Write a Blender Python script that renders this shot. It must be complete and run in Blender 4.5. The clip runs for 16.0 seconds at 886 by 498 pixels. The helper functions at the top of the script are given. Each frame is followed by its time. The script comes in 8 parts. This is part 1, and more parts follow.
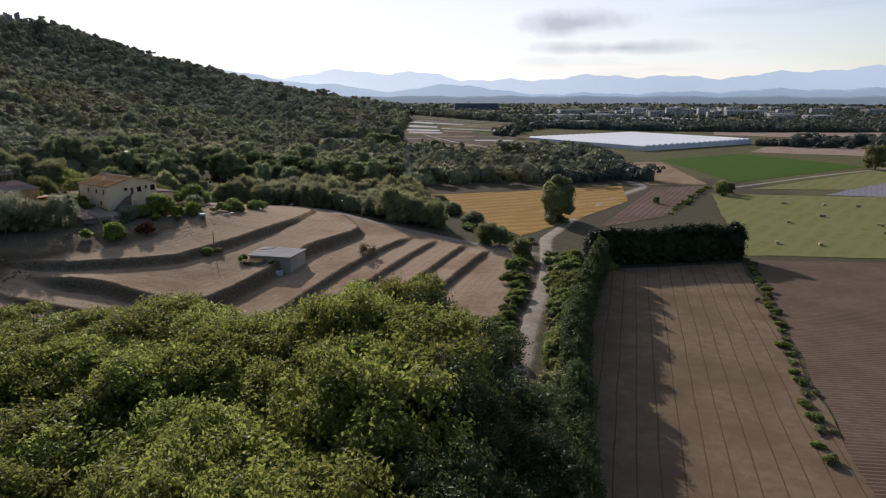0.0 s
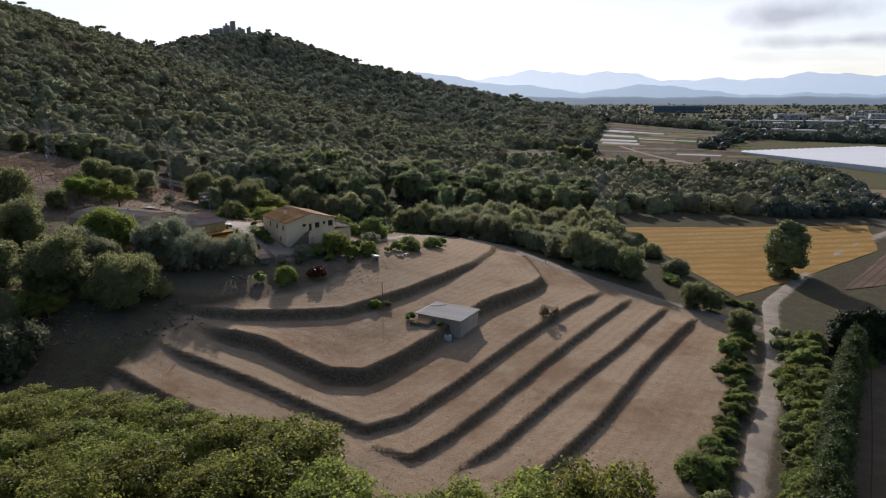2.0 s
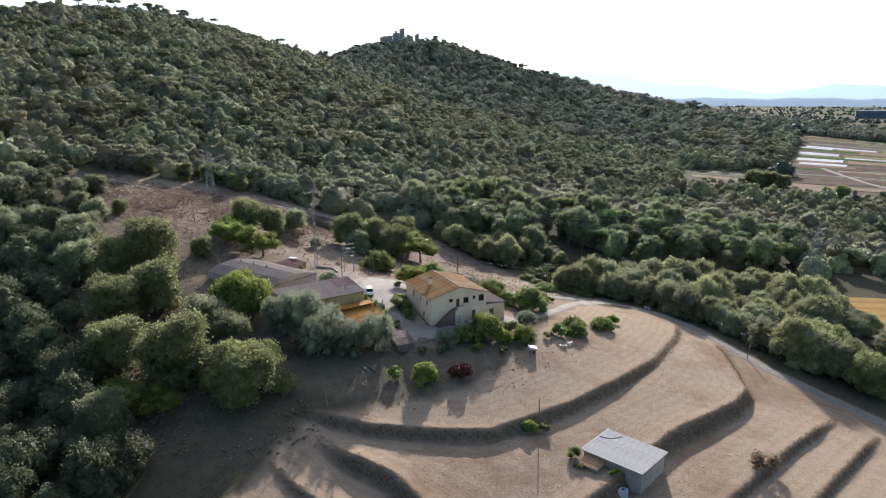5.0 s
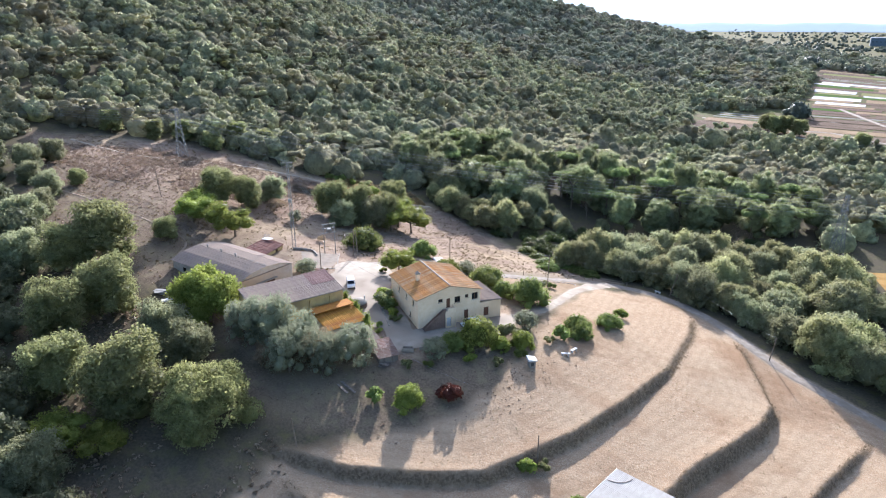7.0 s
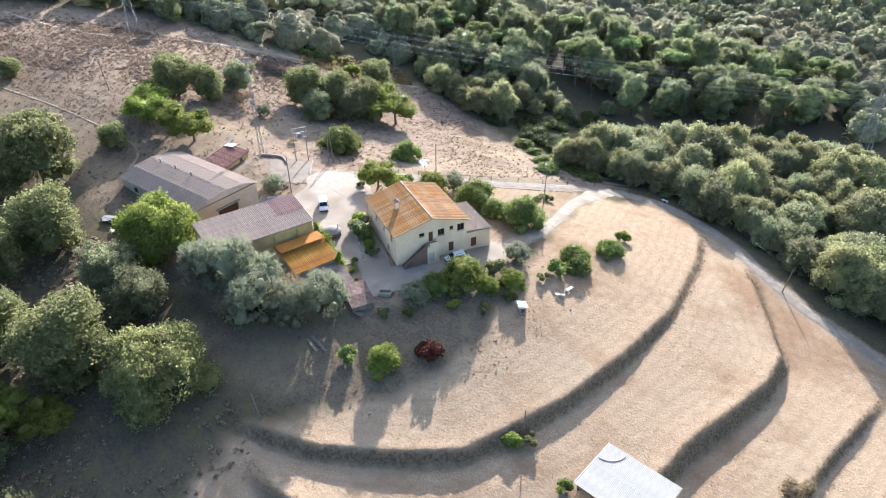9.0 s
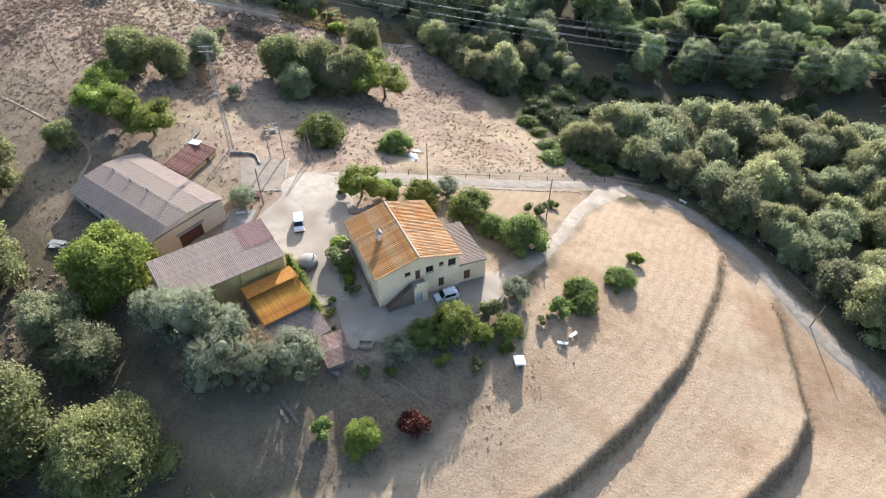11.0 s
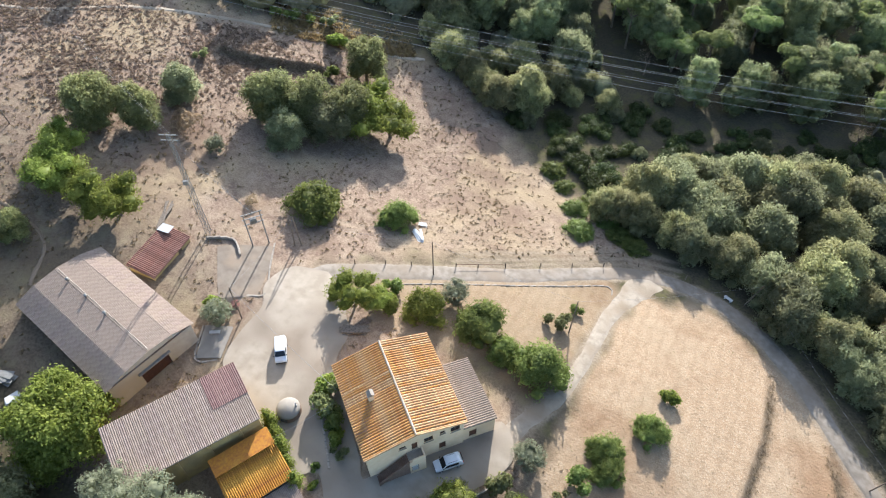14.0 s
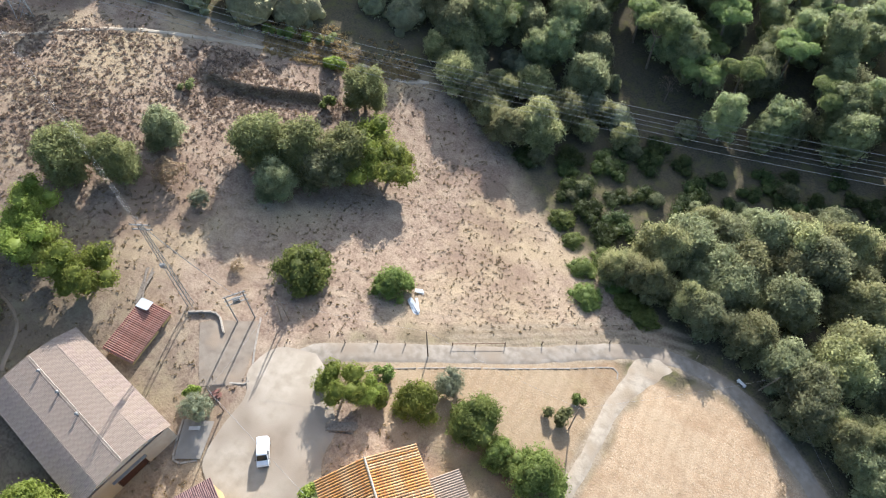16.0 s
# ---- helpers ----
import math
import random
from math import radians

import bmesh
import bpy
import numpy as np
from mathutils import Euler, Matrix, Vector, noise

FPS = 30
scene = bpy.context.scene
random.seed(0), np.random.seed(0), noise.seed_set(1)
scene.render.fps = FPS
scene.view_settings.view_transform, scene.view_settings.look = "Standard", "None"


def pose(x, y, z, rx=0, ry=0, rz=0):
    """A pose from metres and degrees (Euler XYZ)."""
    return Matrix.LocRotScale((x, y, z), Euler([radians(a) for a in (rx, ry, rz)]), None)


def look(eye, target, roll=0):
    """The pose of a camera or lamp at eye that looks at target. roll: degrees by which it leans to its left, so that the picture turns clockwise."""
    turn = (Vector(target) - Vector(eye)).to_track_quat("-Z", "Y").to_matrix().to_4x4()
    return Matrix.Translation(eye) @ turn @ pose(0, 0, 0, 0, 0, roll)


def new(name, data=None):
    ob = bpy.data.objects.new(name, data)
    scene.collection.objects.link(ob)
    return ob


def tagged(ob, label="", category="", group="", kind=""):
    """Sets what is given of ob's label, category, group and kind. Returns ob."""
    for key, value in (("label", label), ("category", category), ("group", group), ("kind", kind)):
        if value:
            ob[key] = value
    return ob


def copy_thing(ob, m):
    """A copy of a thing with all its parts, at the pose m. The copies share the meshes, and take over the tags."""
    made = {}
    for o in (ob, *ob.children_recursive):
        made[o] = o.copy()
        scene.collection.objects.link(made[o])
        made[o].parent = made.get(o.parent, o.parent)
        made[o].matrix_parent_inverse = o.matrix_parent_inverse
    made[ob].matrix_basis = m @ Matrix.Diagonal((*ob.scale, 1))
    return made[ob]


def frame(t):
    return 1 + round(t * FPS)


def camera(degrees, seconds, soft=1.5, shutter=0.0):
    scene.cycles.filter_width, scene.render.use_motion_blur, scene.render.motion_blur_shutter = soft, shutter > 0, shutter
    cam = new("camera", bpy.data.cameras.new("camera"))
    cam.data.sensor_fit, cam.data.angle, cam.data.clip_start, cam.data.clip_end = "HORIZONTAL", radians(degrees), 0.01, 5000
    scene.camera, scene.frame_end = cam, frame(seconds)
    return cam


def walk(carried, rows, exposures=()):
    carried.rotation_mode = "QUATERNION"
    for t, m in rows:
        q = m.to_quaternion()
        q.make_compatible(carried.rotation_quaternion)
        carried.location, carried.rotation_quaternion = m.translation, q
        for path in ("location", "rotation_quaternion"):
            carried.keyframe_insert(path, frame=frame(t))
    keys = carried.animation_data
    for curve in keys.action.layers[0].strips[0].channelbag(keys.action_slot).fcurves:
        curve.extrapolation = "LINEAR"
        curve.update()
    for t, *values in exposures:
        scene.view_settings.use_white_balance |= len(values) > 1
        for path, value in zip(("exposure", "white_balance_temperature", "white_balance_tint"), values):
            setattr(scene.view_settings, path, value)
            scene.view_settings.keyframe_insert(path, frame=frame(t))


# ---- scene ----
cam = camera(68.6, 16.0, soft=1.15)
METRES, EYE, TILT, LEAN, TURN = 210.0, 50.0, -13.3, 0.0, 0.0
ROWS = [
    (0.0, 0.0, 0.0, 0.0, 0.0, 0.0, 0.0),
    (0.5, -0.0005, 0.0281, 0.0183, 3.18, -0.05, -0.74),
    (1.0, -0.003, 0.0557, 0.0364, 7.44, -0.15, -1.7),
    (1.5, -0.0077, 0.0824, 0.0538, 11.78, -0.31, -2.66),
    (2.0, -0.0152, 0.1088, 0.0705, 16.1, -0.55, -3.6),
    (2.5, -0.0244, 0.1326, 0.0869, 20.4, -0.85, -4.57),
    (3.0, -0.0354, 0.1553, 0.1027, 24.74, -1.22, -5.49),
    (3.5, -0.0473, 0.177, 0.1184, 29.04, -1.64, -6.37),
    (4.0, -0.0594, 0.1979, 0.1336, 29.76, -1.69, -6.53),
    (6.5, -0.1177, 0.3029, 0.2119, 29.74, -4.74, -6.53),
    (7.0, -0.1273, 0.3245, 0.2276, 29.74, -8.11, -6.47),
    (7.5, -0.137, 0.3461, 0.2432, 29.71, -11.68, -6.41),
    (8.0, -0.1468, 0.3683, 0.2597, 29.69, -15.32, -6.36),
    (8.5, -0.1569, 0.3907, 0.2761, 29.67, -18.94, -6.31),
    (11.0, -0.2196, 0.5131, 0.3621, 29.99, -30.15, -6.31),
    (11.5, -0.2347, 0.5391, 0.3793, 30.3, -31.5, -6.36),
    (12.0, -0.2506, 0.5649, 0.3967, 30.62, -32.86, -6.43),
    (12.5, -0.2662, 0.5907, 0.4144, 31.0, -34.26, -6.49),
    (13.0, -0.2813, 0.6147, 0.4307, 31.36, -35.56, -6.54),
    (13.5, -0.2968, 0.6387, 0.4479, 31.71, -36.95, -6.62),
    (14.0, -0.311, 0.6625, 0.464, 32.11, -38.3, -6.66),
    (14.5, -0.325, 0.6861, 0.4805, 32.5, -39.63, -6.7),
    (15.0, -0.3392, 0.7097, 0.4979, 32.91, -41.05, -6.76),
    (15.5, -0.3523, 0.7332, 0.5145, 33.34, -42.43, -6.81),
    (16.0, -0.3648, 0.7566, 0.5305, 33.77, -43.72, -6.88),
]
EXPOSURES = [(0, -0.18, 6350, 18), (2, -0.15, 6300, 17), (3.5, 0.34, 6150, 16), (4.2, 0.62, 6100, 15), (6.4, 1.14, 5750, 17), (7.2, 1.60, 5750, 16), (8.7, 1.72, 5850, 14), (11, 1.54, 6000, 12), (16, 1.46, 6050, 10)]
walk(cam, [(t, pose(0, 0, EYE, TILT, LEAN, TURN) @ pose(METRES * x, METRES * y, METRES * z, 90 + pitch, roll, yaw)) for t, x, y, z, yaw, pitch, roll in ROWS], EXPOSURES)

# ---- daylight ----
SUN_LEFT, SUN_HIGH = 22.0, 21.5  # degrees left of +y, and above the horizon
world = bpy.data.worlds.new("sky")
scene.world = world
world.use_nodes = True
wn, wl = world.node_tree.nodes, world.node_tree.links
wn.clear()
sky = wn.new("ShaderNodeTexSky")
sky.sky_type, sky.sun_disc = "NISHITA", False
sky.sun_elevation, sky.sun_rotation = radians(SUN_HIGH), radians(-SUN_LEFT)
sky.air_density, sky.dust_density, sky.ozone_density = 1.0, 0.3, 2.0
coord = wn.new("ShaderNodeTexCoord")
flat = wn.new("ShaderNodeMapping")
flat.inputs["Scale"].default_value = (1.6, 1.6, 9.0)
cloud = wn.new("ShaderNodeTexNoise")
cloud.inputs["Scale"].default_value, cloud.inputs["Detail"].default_value, cloud.inputs["Roughness"].default_value = 1.7, 6.0, 0.55
ramp = wn.new("ShaderNodeMapRange")
ramp.inputs["From Min"].default_value, ramp.inputs["From Max"].default_value = 0.46, 0.66
ramp.inputs["To Min"].default_value, ramp.inputs["To Max"].default_value = 0.75, 1.0
veil = wn.new("ShaderNodeMix")
veil.data_type = "RGBA"
veil.inputs[7].default_value = (9.8, 10.0, 10.2, 1)
back = wn.new("ShaderNodeBackground")
back.inputs["Strength"].default_value = 0.115
out = wn.new("ShaderNodeOutputWorld")
wl.new(coord.outputs["Generated"], flat.inputs["Vector"])
wl.new(flat.outputs["Vector"], cloud.inputs["Vector"])
wl.new(cloud.outputs["Fac"], ramp.inputs["Value"])
# the glare of the low sun whitens the sky round it and fades away from it
toward = wn.new("ShaderNodeVectorMath")
toward.operation = "DOT_PRODUCT"
toward.inputs[1].default_value = (-math.sin(radians(SUN_LEFT)) * 0.97, math.cos(radians(SUN_LEFT)) * 0.97, 0.24)
glare = wn.new("ShaderNodeMapRange")
glare.inputs["From Min"].default_value, glare.inputs["From Max"].default_value, glare.inputs["To Max"].default_value = 0.32, 0.92, 0.95
both = wn.new("ShaderNodeMath")
both.operation = "MULTIPLY"
wl.new(coord.outputs["Generated"], toward.inputs[0])
wl.new(toward.outputs["Value"], glare.inputs["Value"])
wl.new(glare.outputs["Result"], both.inputs[0])
wl.new(ramp.outputs["Result"], both.inputs[1])
wl.new(both.outputs[0], veil.inputs[0])
wl.new(sky.outputs["Color"], veil.inputs[6])
# a few flat grey clouds low in the sky
grey = wn.new("ShaderNodeTexNoise")
grey.inputs["Scale"].default_value, grey.inputs["Detail"].default_value = 2.6, 5.0
flat2 = wn.new("ShaderNodeMapping")
flat2.inputs["Scale"].default_value, flat2.inputs["Location"].default_value = (1.0, 1.0, 8.0), (0.35, 0.2, 0.4)
gr = wn.new("ShaderNodeMapRange")
gr.inputs["From Min"].default_value, gr.inputs["From Max"].default_value, gr.inputs["To Max"].default_value = 0.60, 0.70, 0.7
shade = wn.new("ShaderNodeMix")
shade.data_type = "RGBA"
shade.inputs[7].default_value = (4.2, 4.6, 5.2, 1)
wl.new(coord.outputs["Generated"], flat2.inputs["Vector"])
wl.new(flat2.outputs["Vector"], grey.inputs["Vector"])
wl.new(grey.outputs["Fac"], gr.inputs["Value"])
gr.inputs["To Max"].default_value = 0.25
fluff = wn.new("ShaderNodeTexNoise")
fluff.inputs["Scale"].default_value, fluff.inputs["Detail"].default_value = 14.0, 5.0
wl.new(coord.outputs["Generated"], fluff.inputs["Vector"])
dark = gr.outputs["Result"]
# two flat clouds over the plain: direction, half width, half height
for way, wide, high in (((0.195, 0.978, 0.100), 0.085, 0.016), ((0.25, 0.966, 0.066), 0.12, 0.011)):
    to = wn.new("ShaderNodeVectorMath")
    to.operation = "SUBTRACT"
    to.inputs[1].default_value = way
    size = wn.new("ShaderNodeVectorMath")
    size.operation = "MULTIPLY"
    size.inputs[1].default_value = (1 / wide, 1 / wide, 1 / high)
    span = wn.new("ShaderNodeVectorMath")
    span.operation = "LENGTH"
    ragged = wn.new("ShaderNodeMath")
    ragged.operation = "MULTIPLY_ADD"
    ragged.inputs[1].default_value = 2.2
    edge = wn.new("ShaderNodeMapRange")
    edge.inputs["From Min"].default_value, edge.inputs["From Max"].default_value = 2.3, 1.3
    edge.inputs["To Min"].default_value, edge.inputs["To Max"].default_value = 0.0, 0.75
    most = wn.new("ShaderNodeMath")
    most.operation = "MAXIMUM"
    wl.new(coord.outputs["Generated"], to.inputs[0])
    wl.new(to.outputs["Vector"], size.inputs[0])
    wl.new(size.outputs["Vector"], span.inputs[0])
    wl.new(fluff.outputs["Fac"], ragged.inputs[0])
    wl.new(span.outputs["Value"], ragged.inputs[2])
    wl.new(ragged.outputs[0], edge.inputs["Value"])
    wl.new(edge.outputs["Result"], most.inputs[0])
    wl.new(dark, most.inputs[1])
    dark = most.outputs[0]
wl.new(dark, shade.inputs[0])
wl.new(veil.outputs[2], shade.inputs[6])
wl.new(shade.outputs[2], back.inputs["Color"])
wl.new(back.outputs["Background"], out.inputs["Surface"])

sun = new("sun", bpy.data.lights.new("sun", "SUN"))
sun.data.energy, sun.data.angle, sun.data.color = 5.0, radians(0.6), (1.0, 0.945, 0.86)
a, e = radians(SUN_LEFT), radians(SUN_HIGH)
sun.matrix_world = look((-math.sin(a) * math.cos(e) * 400, math.cos(a) * math.cos(e) * 400, math.sin(e) * 400), (0, 0, 0))

# ---- materials ----
def mat(name, colors, scale=1.0, rough=0.85, bump=0.0, bump_scale=None, metal=0.0, spread=0.0, detail=6.0,
        stretch=(1, 1, 1), glow=0.0, coarse=0.12, coat=0.0):
    """A procedural surface: two or three colours mixed by fine and coarse noise, with relief and a spread by object."""
    m = bpy.data.materials.new(name)
    m.use_nodes = True
    n, l = m.node_tree.nodes, m.node_tree.links
    b = n["Principled BSDF"]
    tc = n.new("ShaderNodeTexCoord")
    mp = n.new("ShaderNodeMapping")
    mp.inputs["Scale"].default_value = stretch
    l.new(tc.outputs["Object"], mp.inputs["Vector"])
    fine = n.new("ShaderNodeTexNoise")
    fine.inputs["Scale"].default_value, fine.inputs["Detail"].default_value = scale, detail
    big = n.new("ShaderNodeTexNoise")
    big.inputs["Scale"].default_value, big.inputs["Detail"].default_value = scale * coarse, 4.0
    l.new(mp.outputs["Vector"], fine.inputs["Vector"])
    l.new(mp.outputs["Vector"], big.inputs["Vector"])
    r1 = n.new("ShaderNodeMapRange")
    r1.inputs["From Min"].default_value, r1.inputs["From Max"].default_value = 0.35, 0.65
    l.new(fine.outputs["Fac"], r1.inputs["Value"])
    x1 = n.new("ShaderNodeMix")
    x1.data_type = "RGBA"
    x1.inputs[6].default_value, x1.inputs[7].default_value = (*colors[0], 1), (*colors[1], 1)
    l.new(r1.outputs["Result"], x1.inputs[0])
    col = x1.outputs[2]
    if len(colors) > 2:
        r2 = n.new("ShaderNodeMapRange")
        r2.inputs["From Min"].default_value, r2.inputs["From Max"].default_value = 0.45, 0.68
        l.new(big.outputs["Fac"], r2.inputs["Value"])
        x2 = n.new("ShaderNodeMix")
        x2.data_type = "RGBA"
        x2.inputs[7].default_value = (*colors[2], 1)
        l.new(r2.outputs["Result"], x2.inputs[0])
        l.new(col, x2.inputs[6])
        col = x2.outputs[2]
    if spread:
        oi = n.new("ShaderNodeObjectInfo")
        rr = n.new("ShaderNodeMapRange")
        rr.inputs["To Min"].default_value, rr.inputs["To Max"].default_value = 1 - spread, 1 + spread
        l.new(oi.outputs["Random"], rr.inputs["Value"])
        hs = n.new("ShaderNodeHueSaturation")
        l.new(rr.outputs["Result"], hs.inputs["Value"])
        l.new(col, hs.inputs["Color"])
        col = hs.outputs["Color"]
    l.new(col, b.inputs["Base Color"])
    b.inputs["Roughness"].default_value, b.inputs["Metallic"].default_value = rough, metal
    b.inputs["Specular IOR Level"].default_value = 0.3
    b.inputs["Coat Weight"].default_value = coat
    if glow:
        l.new(col, b.inputs["Emission Color"])
        b.inputs["Emission Strength"].default_value = glow
    if bump:
        bp = n.new("ShaderNodeBump")
        bp.inputs["Strength"].default_value, bp.inputs["Distance"].default_value = 1.0, bump
        if bump_scale:
            bn = n.new("ShaderNodeTexNoise")
            bn.inputs["Scale"].default_value, bn.inputs["Detail"].default_value = bump_scale, 5.0
            l.new(mp.outputs["Vector"], bn.inputs["Vector"])
            l.new(bn.outputs["Fac"], bp.inputs["Height"])
        else:
            l.new(fine.outputs["Fac"], bp.inputs["Height"])
        l.new(bp.outputs["Normal"], b.inputs["Normal"])
    return m


def leaf_mat(name, dark, light, through_light=0.3, spread=0.25, island=0.25, rough=0.52, patch_scale=0.45, dry=None, by_tree=0.0, relief=0.0, gloss=0.14):
    """Foliage: a colour that varies leaf by leaf and tree by tree, and lets part of the light through."""
    m = bpy.data.materials.new(name)
    m.use_nodes = True
    n, l = m.node_tree.nodes, m.node_tree.links
    b = n["Principled BSDF"]
    geo, oi = n.new("ShaderNodeNewGeometry"), n.new("ShaderNodeObjectInfo")
    tc = n.new("ShaderNodeTexCoord")
    ns = n.new("ShaderNodeTexNoise")
    ns.inputs["Scale"].default_value, ns.inputs["Detail"].default_value = patch_scale, 3.0
    l.new(tc.outputs["Object"], ns.inputs["Vector"])
    add = n.new("ShaderNodeMath")
    add.operation = "MULTIPLY_ADD"
    add.inputs[1].default_value = island
    l.new(geo.outputs["Random Per Island"], add.inputs[0])
    l.new(ns.outputs["Fac"], add.inputs[2])
    rg = n.new("ShaderNodeMapRange")
    rg.inputs["From Min"].default_value, rg.inputs["From Max"].default_value = 0.35, 0.65 + island
    l.new(add.outputs[0], rg.inputs["Value"])
    mx = n.new("ShaderNodeMix")
    mx.data_type = "RGBA"
    mx.inputs[6].default_value, mx.inputs[7].default_value = (*dark, 1), (*light, 1)
    l.new(rg.outputs["Result"], mx.inputs[0])
    leaf_col, own = mx.outputs[2], oi.outputs["Random"]
    if by_tree:
        at = n.new("ShaderNodeAttribute")
        at.attribute_name = "tree_tone"
        own, spread = at.outputs["Fac"], by_tree
    if dry:
        dn = n.new("ShaderNodeTexNoise")
        dn.inputs["Scale"].default_value, dn.inputs["Detail"].default_value = 0.016, 5.0
        l.new(tc.outputs["Object"], dn.inputs["Vector"])
        dr = n.new("ShaderNodeMapRange")
        dr.inputs["From Min"].default_value, dr.inputs["From Max"].default_value, dr.inputs["To Max"].default_value = 0.48, 0.66, 0.75
        l.new(dn.outputs["Fac"], dr.inputs["Value"])
        dm = n.new("ShaderNodeMix")
        dm.data_type = "RGBA"
        dm.inputs[7].default_value = (*dry, 1)
        l.new(dr.outputs["Result"], dm.inputs[0])
        l.new(leaf_col, dm.inputs[6])
        leaf_col = dm.outputs[2]
    rr = n.new("ShaderNodeMapRange")
    rr.inputs["To Min"].default_value, rr.inputs["To Max"].default_value = 1 - spread, 1 + spread
    l.new(own, rr.inputs["Value"])
    hue = n.new("ShaderNodeMapRange")
    hue.inputs["To Min"].default_value, hue.inputs["To Max"].default_value = 0.487, 0.515
    l.new(own, hue.inputs["Value"])
    hs = n.new("ShaderNodeHueSaturation")
    l.new(rr.outputs["Result"], hs.inputs["Value"])
    l.new(hue.outputs["Result"], hs.inputs["Hue"])
    l.new(leaf_col, hs.inputs["Color"])
    l.new(hs.outputs["Color"], b.inputs["Base Color"])
    b.inputs["Roughness"].default_value = rough
    b.inputs["Specular IOR Level"].default_value = gloss
    tr = n.new("ShaderNodeBsdfTranslucent")
    l.new(hs.outputs["Color"], tr.inputs["Color"])
    if relief:
        fine = n.new("ShaderNodeTexNoise")
        fine.inputs["Scale"].default_value, fine.inputs["Detail"].default_value = 1.3, 5.0
        l.new(tc.outputs["Object"], fine.inputs["Vector"])
        bp = n.new("ShaderNodeBump")
        bp.inputs["Distance"].default_value = relief
        l.new(fine.outputs["Fac"], bp.inputs["Height"])
        l.new(bp.outputs["Normal"], b.inputs["Normal"])
        l.new(bp.outputs["Normal"], tr.inputs["Normal"])
    ms = n.new("ShaderNodeMixShader")
    ms.inputs[0].default_value = through_light
    l.new(b.outputs["BSDF"], ms.inputs[1])
    l.new(tr.outputs["BSDF"], ms.inputs[2])
    l.new(ms.outputs["Shader"], n["Material Output"].inputs["Surface"])
    return m


def row_mat(name, base, line, period, angle, width=0.12, scale=0.6, rough=0.95, wobble=1.5, third=None, soft=0.1):
    """Farmed soil or crop with rows that run at an angle (degrees from +x) every so many metres."""
    m = mat(name, base, scale=scale, rough=rough, bump=0.08, bump_scale=scale * 4)
    m.node_tree.nodes["Principled BSDF"].inputs["Specular IOR Level"].default_value = 0.03
    n, l = m.node_tree.nodes, m.node_tree.links
    b = n["Principled BSDF"]
    col = b.inputs["Base Color"].links[0].from_socket
    tc = n.new("ShaderNodeTexCoord")
    mp = n.new("ShaderNodeMapping")
    mp.inputs["Rotation"].default_value = (0, 0, radians(-angle))
    ns = n.new("ShaderNodeTexNoise")
    ns.inputs["Scale"].default_value = 0.06
    l.new(tc.outputs["Object"], ns.inputs["Vector"])
    l.new(tc.outputs["Object"], mp.inputs["Vector"])
    sep = n.new("ShaderNodeSeparateXYZ")
    l.new(mp.outputs["Vector"], sep.inputs[0])
    a1 = n.new("ShaderNodeMath")
    a1.operation = "MULTIPLY_ADD"
    a1.inputs[1].default_value = wobble
    l.new(ns.outputs["Fac"], a1.inputs[0])
    l.new(sep.outputs["Y"], a1.inputs[2])
    pp = n.new("ShaderNodeMath")
    pp.operation = "PINGPONG"
    pp.inputs[1].default_value = period / 2
    l.new(a1.outputs[0], pp.inputs[0])
    rg = n.new("ShaderNodeMapRange")
    rg.inputs["From Min"].default_value, rg.inputs["From Max"].default_value = width, width + soft
    rg.inputs["To Min"].default_value, rg.inputs["To Max"].default_value = 0.85, 0.0
    l.new(pp.outputs[0], rg.inputs["Value"])
    mx = n.new("ShaderNodeMix")
    mx.data_type = "RGBA"
    mx.inputs[7].default_value = (*line, 1)
    l.new(rg.outputs["Result"], mx.inputs[0])
    l.new(col, mx.inputs[6])
    l.new(mx.outputs[2], b.inputs["Base Color"])
    return m


M = {}
M["plaster"] = mat("plaster", [(0.740, 0.550, 0.350), (0.790, 0.610, 0.410), (0.620, 0.450, 0.280)], 1.2, 0.9, 0.01, 12)
M["plaster_grey"] = mat("plaster_grey", [(0.380, 0.329, 0.268), (0.449, 0.397, 0.329), (0.286, 0.242, 0.190)], 0.9, 0.92, 0.012, 9)
M["plaster_yellow"] = mat("plaster_yellow", [(0.543, 0.393, 0.159), (0.450, 0.319, 0.140), (0.299, 0.216, 0.112)], 1.0, 0.92, 0.012, 9)
M["render_white"] = mat("render_white", [(0.518, 0.504, 0.475), (0.446, 0.432, 0.403), (0.360, 0.331, 0.288)], 1.5, 0.85, 0.01, 9)
M["terracotta"] = mat("terracotta", [(0.330, 0.130, 0.040), (0.500, 0.250, 0.070), (0.440, 0.270, 0.130)], 4.5, 0.9, 0.01, 14, spread=0.2, coarse=0.10)
M["terracotta_pale"] = mat("terracotta_pale", [(0.400, 0.210, 0.090), (0.540, 0.360, 0.190), (0.330, 0.190, 0.090)], 3.5, 0.9, 0.01, 14, spread=0.16, coarse=0.12)
M["lichen"] = mat("lichen_tile", [(0.460, 0.200, 0.026), (0.300, 0.115, 0.030), (0.520, 0.275, 0.050)], 2.6, 0.95, 0.015, 12, spread=0.15)
M["roof_red"] = mat("roof_red", [(0.200, 0.085, 0.062), (0.245, 0.128, 0.098), (0.165, 0.098, 0.078)], 1.4, 0.9, 0.01, 12, spread=0.2)
